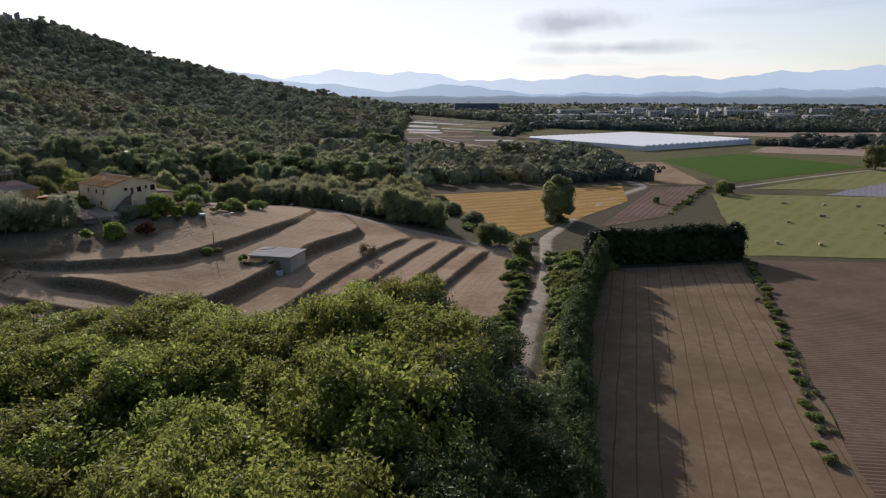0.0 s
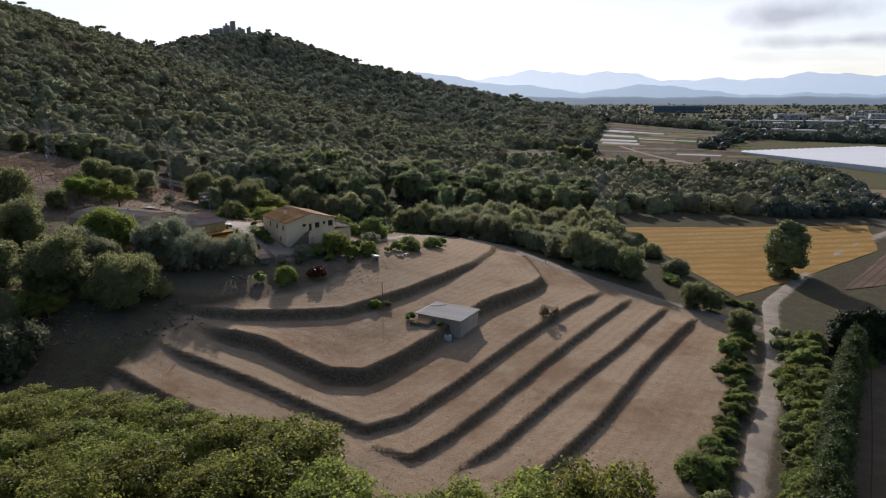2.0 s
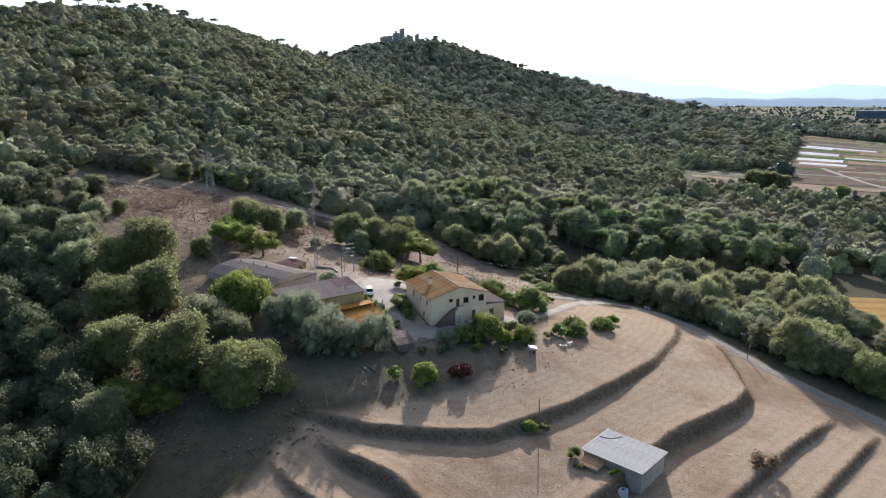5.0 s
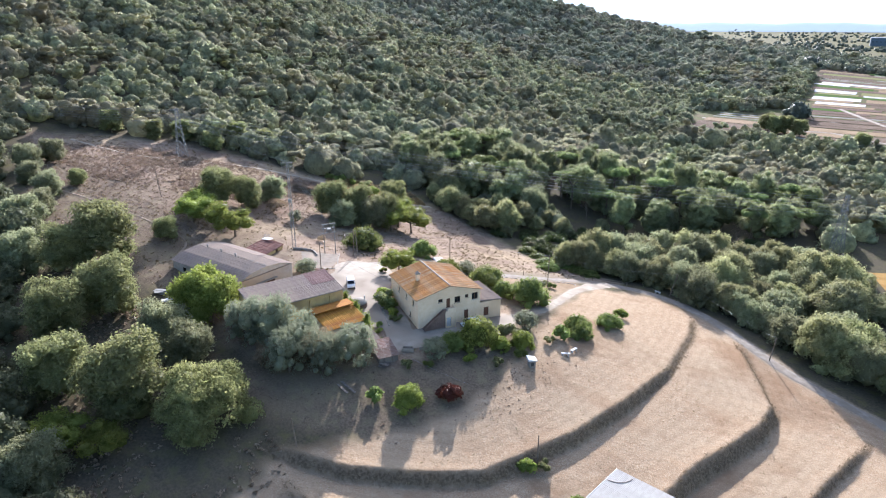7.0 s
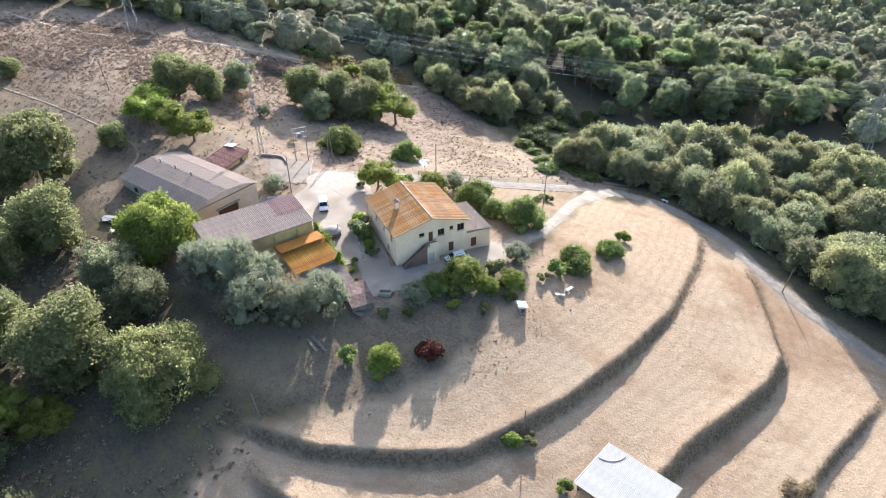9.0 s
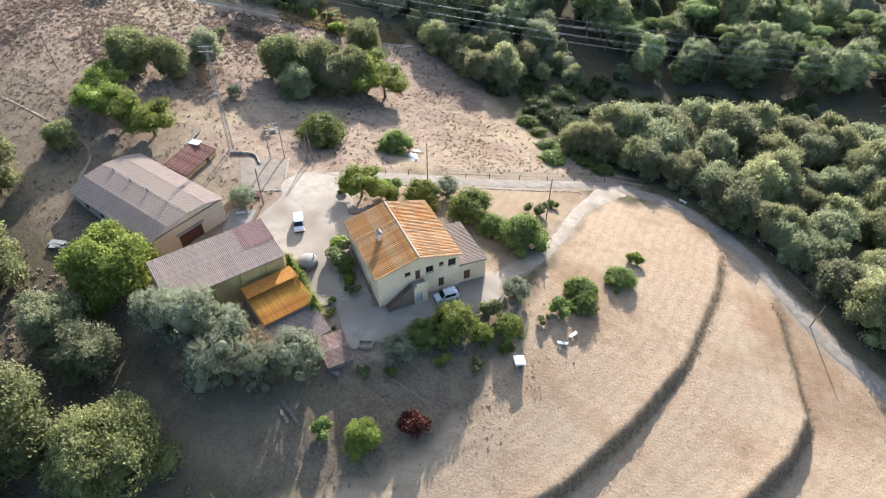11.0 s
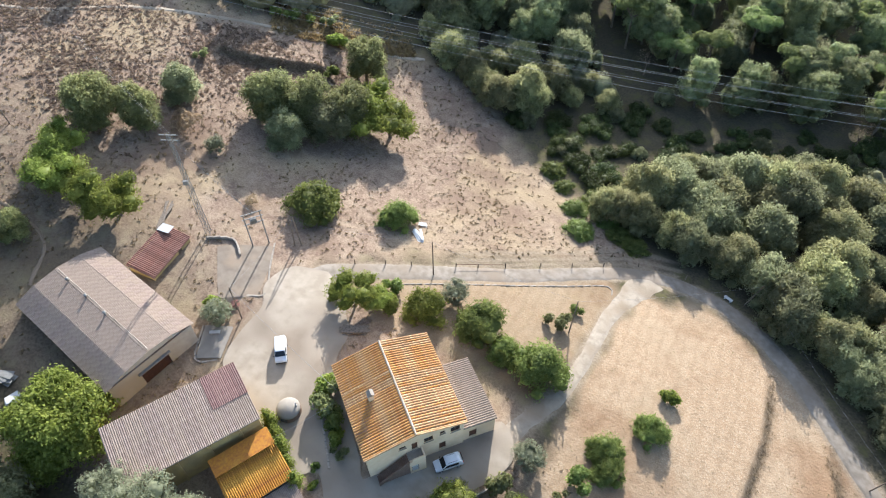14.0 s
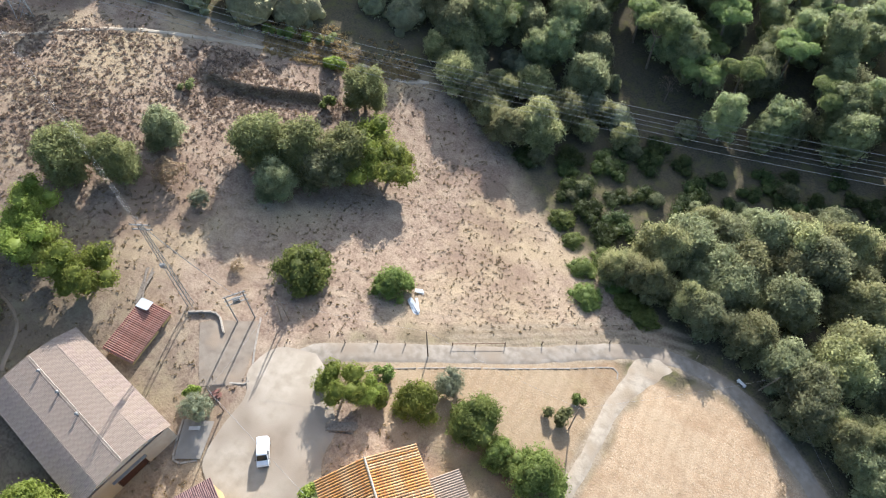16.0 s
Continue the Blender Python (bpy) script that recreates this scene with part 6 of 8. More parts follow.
CANE = [make_tree("cane_clump", "pale green clump of giant cane", "low", "cane", 2.2, 4.6, 900, 0.42, 120 + k, "cane", trunk=0, jitter=1.2, slim=0.16, core=0.45) for k in range(2)]
DARK = [make_tree("lone_oak", "tall dense dark green oak beside the track", "egg", "oak", 5.4, 17.0, 4500, 0.28, 140, trunk=0.02, core=0.9)]
SHADE = [make_tree("dark_tree", "dense dark green tree beside the windbreak", "egg", "oak", 5.0, 14.0, 3600, 0.22, 150 + k, trunk=0.02, core=0.85, sprig=7) for k in range(2)]
BARE = [make_tree("bare_bush", "grey leafless thicket on the slope", "low", "scrub", 3.6, 3.6, 1500, 0.26, 130, "bush", trunk=0.02, core=0.3, slim=0.1)]

# trees that stand on their own round the farm: place, crown radius, height over width
SOLO = [
    (OAK, [(-164.2, 238, 5.4), (-157.5, 242, 5.8), (-150.5, 248, 5.2), (-159.1, 266, 4.8), (-184.4, 210.2, 5.2), (-178.2, 215.3, 4.2), (-172, 163, 7.0), (-174, 156, 5.6), (-153.6, 150.7, 6.0), (-126.1, 135.2, 6.8), (-153.8, 140.5, 5.6), (-138.8, 130.8, 5.6), (-172.9, 180.9, 3.0)], 1.0),
    (OAKG, [(-151.6, 241.7, 5.2), (-156, 233.5, 4.2), (-134.5, 150.2, 4.6), (-127.2, 149.6, 4.6), (-180.2, 227.4, 4.0)], 1.0),
    (BRIGHT, [(-148.4, 253.6, 6.0), (-142.2, 252.6, 5.6), (-146.5, 246.8, 4.6), (-181.8, 199, 4.2), (-176.7, 193.2, 4.6), (-169.8, 195.4, 4.5), (-163.3, 195.8, 4.4), (-115.7, 206, 3.6)], 0.9),
    (GREAT, [(-136.8, 162.6, 6.6)], 1.0),
    (FIG, [(-137.9, 220.4, 4.9), (-123.3, 229.1, 3.4), (-94.5, 214.6, 4.1), (-89.2, 212.2, 2.6), (-82.6, 212.4, 4.3), (-85.3, 180.8, 2.7), (-67.3, 206, 2.6), (-65.6, 203.3, 2.4), (-62.4, 213.4, 2.6)], 1.05),
    (OLIVG, [(-81.6, 184.9, 3.6)], 1.0),
    (MULB, [(-112.4, 208.2, 2.6)], 1.0),
    (BALL, [(-104.4, 211.4, 3.3), (-73.9, 189.9, 2.2), (-83.3, 161, 2.5), (-77.2, 186.4, 1.7)], 1.0),
    (IVY, [(-112.3, 180.3, 0.9), (-110.2, 179.3, 0.8), (-108.2, 178.4, 0.9), (-106.0, 177.2, 0.7), (-103.2, 175.6, 0.9)], 1.0),
    (OLIVE, [(-116.4, 160.6, 4.8), (-98.6, 165.4, 3.7), (-108.4, 157.4, 4.0), (-122.8, 160.2, 3.6), (-110.8, 163.5, 3.6), (-102.6, 160.5, 3.4)], 1.3),
    (OLIVE, [(-102.4, 217.6, 2.6), (-86.8, 176.0, 2.4), (-132.2, 189.9, 2.5), (-163.9, 220.5, 2.0), (-76.6, 197.6, 2.3)], 0.95),
    (BROWN, [(-105.6, 163.2, 3.4), (-113, 157, 2.8), (-21.5, 174.5, 1.7), (-19.8, 176.6, 1.2)], 0.9),
    (BIG, [(-111.4, 140.1, 7.0)], 1.15),
    (BRIGHT, [(-119.5, 126.4, 3.4), (-127, 122.5, 4.0)], 0.9),
    (OAKG, [(-122.4, 116.8, 4.4)], 1.0),
    (SHRUB, [(-112.5, 213, 1.9), (-109.8, 208.5, 2.0), (-84.3, 224.3, 2.1), (-82.7, 229.2, 1.3), (-135.5, 191.6, 1.4), (-188.6, 241, 1.7), (-166, 260.4, 2.0), (-172.5, 270.8, 3.0), (-77.5, 191.4, 2.3), (-68.7, 199.1, 2.1), (-61.6, 221.6, 1.7), (-89.6, 170.3, 1.2), (-89.5, 159, 1.8), (-109.0, 190.0, 2.2), (-107.3, 188.0, 2.6), (-105.0, 186.4, 2.2), (-102.6, 184.4, 1.6), (-100.6, 182.6, 1.3), (-186.5, 270.5, 2.2), (-183, 273.5, 1.8), (-179, 276.5, 2.2), (-190, 268, 1.8), (-119.4, 204.2, 1.0), (-70, 195.5, 1.2), (-72.5, 186.3, 1.3), (-80.4, 178.6, 1.4), (-75.2, 181.0, 1.2), (-86.2, 172.8, 1.1), (-59.5, 160.5, 1.6), (-57.5, 162.2, 1.3), (-50.3, 157.4, 1.3), (-42.6, 155.6, 0.9), (-48.2, 155.0, 0.8), (-102.5, 178.9, 0.8), (-101, 176.6, 0.9), (-98.3, 173.6, 1.1)], 1.0),
    (REDB, [(-77.9, 166.7, 2.2)], 1.0),
    (BARE, [(-172.3, 221.2, 3.6), (-148, 214, 1.5)], 1.0),
    (DARK, [(45.2, 253.5, 7.2)], 0.72),
    (OAKG, [(-243, 193.5, 3.8), (-239, 184, 4.0), (-215, 175.5, 3.6), (-214.5, 158, 4.6), (-197.5, 159, 4.8), (-182, 149, 4.8), (-214, 148.5, 5.0), (-269, 182, 4.0), (-248.5, 161, 4.6), (-251, 170, 4.4), (-228, 178, 3.4), (-205, 167, 3.6)], 0.95),
    (OAK, [(-218, 186.3, 2.6), (-230, 248, 3.8), (-234, 264, 4.0), (-225, 270, 4.0), (-246, 247, 4.0), (-251, 238, 3.6), (-263.5, 229, 4.0)], 0.95),
    (OAK, [(-62, 573, 5.4), (-57, 567, 5.0), (-50, 570, 5.2), (-41, 566, 4.8), (-6, 536, 4.6), (-12, 240, 5.0), (-8, 233, 4.6), (-3, 226, 4.2), (23.5, 188, 3.0), (14, 206, 3.4), (18.5, 205, 3.0), (287, 432, 7), (97, 293, 1.5), (137, 318, 3.2), (143, 323, 2.6)], 1.0),
    (FIG, [(9, 122, 3.0), (47, 176, 2.0), (24, 184, 2.2)], 1.0),
]
for protos, spots, tall in SOLO:
    base_r = {id(OAK): 4.4, id(OAKG): 4.4, id(BRIGHT): 4.4, id(GREAT): 6.0, id(BIG): 7.0, id(OLIVG): 3.6, id(FIG): 3.6, id(MULB): 3.6, id(BALL): 2.6, id(IVY): 0.8, id(OLIVE): 3.4, id(BROWN): 3.4, id(PINE): 4.6, id(SHRUB): 1.7, id(REDB): 2.4, id(BARE): 3.6, id(DARK): 5.4}[id(protos)]
    for k, (x, y, r) in enumerate(spots):
        place(protos[k % len(protos)], x, y, 1.2 * r / base_r, tall * random.uniform(0.93, 1.07))

# the near wood beyond the road, and the wood on the slope west of the farm
WOOD_E = [(-74, 257), (-60, 255.5), (-50, 251.5), (-40, 245), (-30, 237.5), (-20, 230.5), (-8, 225), (2, 222), (-4, 245), (-14, 268), (-14, 300), (-25, 332), (-190, 332), (-200, 292), (-168, 294), (-150, 289), (-126, 281), (-108, 272), (-92, 262)]
WOOD_W = [(-330, 20), (-112, 45), (-104, 98), (-112, 114), (-146, 122), (-166, 138), (-185, 154), (-222, 166), (-288, 200), (-330, 225)]
EDGE = [(-90, 258.5), (-82, 259), (-74, 259.5), (-66, 258.5), (-58, 255.5), (-50, 251.5), (-42, 247), (-35, 242.5), (-28, 238), (-21, 233), (-13, 228.5), (-5, 225)]
GULLY = [(-124, 280), (-104, 273), (-92, 268), (-85, 276), (-78, 288), (-64, 296), (-50, 304), (-34, 314), (-38, 326), (-60, 317), (-78, 308), (-98, 304), (-110, 293)]
BEYOND = []
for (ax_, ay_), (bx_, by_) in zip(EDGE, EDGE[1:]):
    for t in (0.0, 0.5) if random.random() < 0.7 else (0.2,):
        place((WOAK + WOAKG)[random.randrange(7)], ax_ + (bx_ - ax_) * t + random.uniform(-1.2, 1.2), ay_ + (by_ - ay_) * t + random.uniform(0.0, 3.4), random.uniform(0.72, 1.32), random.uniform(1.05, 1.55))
for k, (x, y) in enumerate(scatter(WOOD_E, 6.6, 5)):
    if abs(line_distance(np.array([x]), np.array([y]), EDGE)[0][0]) < 3.0:
        continue
    if inside(np.array([x]), np.array([y]), GULLY, 0.01)[0] > 0.5:
        place(BRAMBLE[k % 2], x, y, random.uniform(0.9, 1.5), random.uniform(0.6, 1.1))
        if random.random() < 0.3:
            place(WOAKG[k % 3], x + 2, y, random.uniform(0.35, 0.6), random.uniform(0.9, 1.3))
        continue
    if y > 304 or x < -168:
        BEYOND.append((x, y))
        continue
    kind = WOAKG if random.random() < 0.35 else WOAK
    place(kind[k % len(kind)], x, y, random.uniform(0.65, 1.5), random.uniform(0.9, 1.35))
# tall trees behind the gully, whose shade fills it
TALL = [(-112, 327, "P"), (-88.5, 327.5, "P"), (-70, 330, "P"), (-99, 343, "P"), (-94, 311, "S"), (-103, 319, "D"), (-90, 321.5, "D"), (-116, 314.5, "C"), (-47, 318, "D")]
for x, y, kind in TALL:
    if kind == "P":
        place(PINE[int(-x) % 3], x, y, random.uniform(1.15, 1.35), random.uniform(1.05, 1.2))
    elif kind == "D":
        place(DEAD[0], x, y, random.uniform(1.0, 1.3), 1.0)
    else:
        place(WOAKG[0], x, y, 0.62 if kind == "S" else 0.42, 1.2 if kind == "S" else 1.9)
for k, (x, y) in enumerate(scatter([(-190, 306), (-122, 306), (-98, 308), (-60, 320), (-34, 330), (-20, 345), (-30, 372), (-190, 372)], 8.6, 51)):
    if min(math.hypot(x - q[0], y - q[1]) for q in TALL) < 5.5:
        continue
    r = random.random()
    kind = PINE if r < 0.22 else (TALLO if r < 0.72 else WOAKG)
    place(kind[k % len(kind)], x, y, random.uniform(0.95, 1.35), random.uniform(0.85, 1.15) * (1.5 if kind is WOAKG else 1.0))
for x, y in SKYLINE:
    place(PINE[int(-x) % 3], x, y, random.uniform(1.25, 1.7), random.uniform(1.0, 1.25))
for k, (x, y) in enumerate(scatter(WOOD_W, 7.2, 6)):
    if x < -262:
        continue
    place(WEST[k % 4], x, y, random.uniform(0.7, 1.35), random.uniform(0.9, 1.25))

# the lowland wood under the start of the flight
LOWWOOD = [(-100, 44), (-100, 84), (-84, 97), (-62, 93), (-45, 86), (-25, 75), (-8, 76), (5, 76), (10, 70), (9, 40), (7, 26), (-30, 28)]
for k, (x, y) in enumerate(scatter(LOWWOOD, 6.0, 7)):
    top = 30.5 - 0.055 * abs(x) - 0.14 * max(0, y - 58) + random.uniform(-2.2, 1.2)
    s = random.uniform(0.98, 1.25)
    top -= 0.6 * max(0, x + 2) + 2.6 * min(1, max(0, -9 - x) / 14)
    # right flank, turned from the sun, takes the leaves with painted shade
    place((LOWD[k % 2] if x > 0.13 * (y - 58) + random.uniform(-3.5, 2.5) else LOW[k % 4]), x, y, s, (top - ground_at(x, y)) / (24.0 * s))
for x, y, s in ((12.5, 75, 0.85), (15, 84, 0.7), (11.5, 62, 0.95), (12, 70, 0.9), (10.5, 54, 1.0), (14, 79, 0.72), (10, 46, 1.05), (16, 88, 0.55), (9, 66, 1.0), (8.5, 38, 1.1)):
    place(SHADE[int(y) % 2], x, y, s, random.uniform(1.0, 1.2))

# windbreak along the ploughed field, and the tall dark hedge across its head
for k in range(76):
    t = k / 75
    x, y = np.interp(t, (0, 0.12, 0.35, 0.57, 0.75, 1), (15, 17.0, 21.5, 27.5, 34, 43.5)), 60 + 113 * t
    place(CYP[k % 3], x + random.uniform(-0.7, 0.4), y, random.uniform(0.9, 1.15), random.uniform(0.88, 1.1))
for k in range(36):
    t = k / 35
    place(CYPB[k % 3], 43.5 + 44.5 * t + random.uniform(-0.4, 0.4), 181.5 + 9.0 * t + random.uniform(-0.5, 0.5), random.uniform(0.92, 1.05), random.uniform(0.86, 0.95))
for k in range(120):
    t = random.random()
    x, y = 19.5 + (35 - 19.5) * t, 112 + (190 - 112) * t
    place(CANE[k % 2], x + random.uniform(-1.6, 3.2) + 2.5, y, random.uniform(0.6, 1.2), random.uniform(0.7, 1.1))
for k in range(90):
    t = random.random()
    place((SHRUB if k % 3 else FIG)[k % 3], 17.5 + 14 * t + random.uniform(0.5, 6.0), 98 + 92 * t, random.uniform(0.5, 0.8) * (2.0 if k % 3 else 0.9), random.uniform(0.8, 1.2))
for k in range(60):
    t = random.random()
    x, y = np.interp(t, (0, 0.5, 1), (11.0, 18.5, 24.5)), 116 + 70 * t
    place(CANE[k % 2], x + random.uniform(-2.2, 1.2), y, random.uniform(0.45, 0.85), random.uniform(0.6, 0.9))
for k in range(34):
    t = random.random()
    x, y = np.interp(t, (0, 0.5, 1), (10.0, 17.0, 23.5)), 112 + 72 * t
    place(SHRUB[k % 3], x + random.uniform(-2.6, 1.6), y, random.choice((0.7, 0.9, 1.2, 1.7)), random.uniform(0.8, 1.15))
for x, y, s in ((11.5, 130, 0.62), (15.5, 139, 0.42), (9.5, 122, 0.45)):
    place(FIG[0], x, y, s, 1.0)
for k in range(44):
    t = random.random()
    place(CANE[k % 2], 8 + 20 * t + random.uniform(-2.5, 2.0), 233 - 22 * t + random.uniform(-2, 2), random.uniform(0.5, 0.9), random.uniform(0.5, 0.8))
for k in range(26):
    t = random.random()
    place(CANE[k % 2], -66 + 30 * t + random.uniform(-2, 2), 93 + 8 * (1 - t) + random.uniform(-2, 2), random.uniform(0.5, 0.9), random.uniform(0.6, 1.0))
for k in range(28):
    t = k / 27
    place(SHRUB[k % 3], 52 + (91 - 52) * t + random.uniform(-1, 1), 78 + (187 - 78) * t, random.uniform(0.6, 1.1), random.uniform(0.5, 0.9))
for k in range(24):
    t = random.random()
    place(SHRUB[k % 3], 92 + 50 * t + random.uniform(-1.5, 1.5), 262 + 84 * t + random.uniform(-1.5, 1.5), random.uniform(0.7, 1.3), random.uniform(0.6, 0.9))
for k in range(26):
    t = random.uniform(0.12, 1)
    place((WOAK + WOAKG)[k % 7], 22 - 32 * t - random.uniform(3, 10), 229 + 84 * t, random.uniform(0.55, 0.95), random.uniform(0.8, 1.05))
for k, (x, y) in enumerate([(-92, 251.5), (-96, 258), (-88, 258), (-101, 264), (-84, 255.5), (-93, 263), (-106, 268), (-80, 254)]):
    place(FIG[k % 3], x, y, random.uniform(0.7, 1.0), random.uniform(0.5, 0.7))
drop([p_ for grp in (BALL, IVY, TALLO, DEAD, BRAMBLE, OAK, OAKG, WOAK, WOAKG, WEST, PINE, OLIVE, BROWN, BRIGHT, GREAT, BIG, OLIVG, FIG, MULB, SHRUB, REDB, LOW, CYP, CYPB, CANE, BARE, DARK, SHADE, LOWD) for p_ in grp])


def wood_stuff(name, spots, label, n, leaf, leaf_key, seed, core_mesh, sizes=(3.0, 5.2), kinds=6, lobe_n=5, cores=1):
    """Many trees too far off to count, joined: each a lumpy crown of leaf sprays."""
    rng = np.random.default_rng(seed)
    temps = []
    for k in range(kinds):
        lobes = crown_lobes(rng, "umbrella" if k == 0 else "mound", 1.0, 1.6)[:lobe_n]
        temps.append(foliage(rng, lobes, n, leaf, core_mesh=core_mesh, core=0.98, cores=cores, jitter=0.4, lump=0.10))
    spots = np.array(spots, float)
    lush = wobble(spots[:, 0], spots[:, 1], 42, seed) * 0.22 + wobble(spots[:, 0], spots[:, 1], 15, seed + 3) * 0.12 + 1
    z = land(spots[:, 0], spots[:, 1])
    vs, ts, off, tones = [], [], 0, []
    for (x, y), zz, g in zip(spots, z, lush):
        V, T = temps[rng.integers(kinds)]
        s, a = rng.uniform(*sizes) * g * (1.4 if rng.random() < 0.08 else 1), rng.uniform(0, 6.28)
        c, q = math.cos(a) * s, math.sin(a) * s
        W = np.stack([V[:, 0] * c - V[:, 1] * q + x, V[:, 0] * q + V[:, 1] * c + y, V[:, 2] * s * rng.uniform(0.85, 1.2) + zz - 0.25 * s], 1)
        vs.append(W)
        ts.append(T + off)
        tones.append(np.full(len(V), rng.random(), np.float32))
        off += len(V)
    me = from_arrays(name, np.concatenate(vs), np.concatenate(ts), LEAF[leaf_key], True)
    me.attributes.new("tree_tone", "FLOAT", "POINT").data.foreach_set("value", np.concatenate(tones))
    return tagged(new(name, me), label, "woodland", kind="stuff")


def in_view(x, y):
    """Whether a far place can be seen at all from along the flight."""
    az = np.degrees(np.arctan2(-(x + 20), y - 40))
    return (az > -38) & (az < 74)


def near_farm(x, y):
    return (inside(x, y, SLOPE, 0.01) > 0.5) | (inside(x, y, WOOD_E, 0.01) > 0.5) | (inside(x, y, WOOD_W, 0.01) > 0.5) | ((x > -262) & (x < 40) & (y < 300) & (y > -20) & (inside(x, y, [(-262, 195), (-262, -20), (40, -20), (40, 300), (-150, 300), (-200, 290)], 0.01) > 0.5))


def far_woods():
    rng = np.random.default_rng(77)
    mid, far = [], []
    BEYOND_FAR = [(x, y) for x, y in BEYOND if not (-190 < x < -20 and 306 < y < 374)]
    cover_mid = [(-600, -60), (-262, 0), (-262, 196), (-285, 206), (-250, 243), (-205, 262), (-185, 278), (-200, 332), (-14, 332), (0, 354), (104, 376), (110, 440), (118, 515), (40, 540), (-112, 540), (-118, 600), (-140, 700), (-300, 760), (-600, 640)]
    for x, y in scatter(cover_mid, 8.0, 21):
        mid.append((x, y))
    big = [(-1500, 150), (-600, -60), (-600, 640), (-300, 760), (-140, 700), (-95, 720), (-52, 910), (-46, 985), (110, 995), (130, 1200), (-100, 1500), (-1500, 1500)]
    for x, y in scatter(big, 10.5, 22):
        if math.hypot(x + 686, y - 1046) > 38:
            far.append((x, y))
    for x, y in scatter([(-128, 606), (-120, 632), (-80, 652), (-54, 690), (-46, 800), (-46, 900), (-60, 950), (-150, 900), (-150, 690)], 7.5, 23):
        mid.append((x, y))
    mid = [(x, y) for x, y in mid if in_view(x, y)]
    far = np.array([(x, y) for x, y in far if in_view(x, y)])
    mid = [(x, y) for x, y in mid if not (-190 < x < -20 and 300 < y < 374)]
    close = [q for q in mid if math.hypot(q[0] + 105, q[1] - 310) < 125]
    mid = [q for q in mid if math.hypot(q[0] + 105, q[1] - 310) >= 125]
    wood_stuff("deep_wood", BEYOND_FAR + close, "dense wood of oaks and pines behind the road", 560, 0.05, "wood", 8, ICO2, (4.0, 7.0), lobe_n=22, cores=12)
    wood_stuff("near_hill_wood", mid, "dense evergreen wood over the lower hillside", 100, 0.075, "wood", 5, ICO1, (3.6, 7.0), lobe_n=18, kinds=12, cores=14)
    # leave out what lies behind the crests
    z = land(far[:, 0], far[:, 1]) + 11
    seen = np.zeros(len(far), bool)
    for ex, ey, ez in ((0, 0, 50), (-25, 72, 79), (-60, 150, 110)):
        clear = np.ones(len(far), bool)
        for t in np.linspace(0.3, 0.985, 30):
            hx, hy = ex + (far[:, 0] - ex) * t, ey + (far[:, 1] - ey) * t
            clear &= land(hx, hy, False) + 4 < ez + (z - ez) * t
        seen |= clear
    far = far[seen]
    wood_stuff("far_hill_wood", far, "dark evergreen forest covering the distant hill", 40, 0.09, "far_wood", 6, ICO1, (4.4, 8.2), lobe_n=12, kinds=10, cores=10)


far_woods()

# ---- the valley, the town and the mountains ----
def greenhouse():
    """A wide range of white film greenhouses with many low spans."""
    ang = math.degrees(math.atan2(92, 135))
    g = empty("greenhouse", pose(174, 566, ground_at(174, 566) - 0.3, 0, 0, ang), "huge low white plastic-film greenhouse", "greenhouse")
    L, D = 163.0, 150.0
    part("side_wall", box((0, -0.1, 0), (L, 0.1, 4.4)), M["film_side"], g)
    part("side_wall", box((-0.1, 0, 0), (0.1, D, 4.4)), M["film_side"], g)
    part("side_wall", box((L - 0.1, 0, 0), (L + 0.1, D, 4.4)), M["film_side"], g)
    part("side_wall", box((0, D - 0.1, 0), (L, D + 0.1, 4.4)), M["film_side"], g)
    n = 20
    w = L / n
    pts = [(w * t, 4.4 + 1.3 * math.sin(math.pi * t)) for t in np.linspace(0, 1, 7)]
    bm = bmesh.new()
    add_prism(bm, [(0, 4.2)] + [(x, z) for x, z in pts] + [(w, 4.2)], 0, D)
    first = part("roof_span", bm, M["plastic_roof"], g, "white film roof span")
    for k in range(1, n):
        share("roof_span", first.data, g, pose(k * w, 0, 0))


greenhouse()


def far_block(x, y, w, d, h, yaw, label, name="warehouse", dark=False, rows=1):
    b = empty(name, pose(x, y, ground_at(x, y) - 0.5, 0, 0, yaw), label, "building", "distant buildings in the plain")
    part("wall", box((-w / 2, -d / 2, 0), (w / 2, d / 2, h)), M["town_dark" if dark else "town_wall"], b)
    part("roof", box((-w / 2 - 0.3, -d / 2 - 0.3, h), (w / 2 + 0.3, d / 2 + 0.3, h + 0.6)), M["town_dark" if dark else "town_roof"], b)
    me = None
    n = max(3, int(w / 9))
    for r in range(rows):
        for k in range(n):
            zc = h * (r + 0.55) / rows
            if me is None:
                ob = part("window", box((-1.6, -d / 2 - 0.12, -0.9), (1.6, -d / 2 + 0.1, 0.9)), M["glass"], b)
                me = ob.data
                ob.location = (-w / 2 + w * (k + 0.5) / n, 0, zc)
            else:
                share("window", me, b, pose(-w / 2 + w * (k + 0.5) / n, 0, zc))


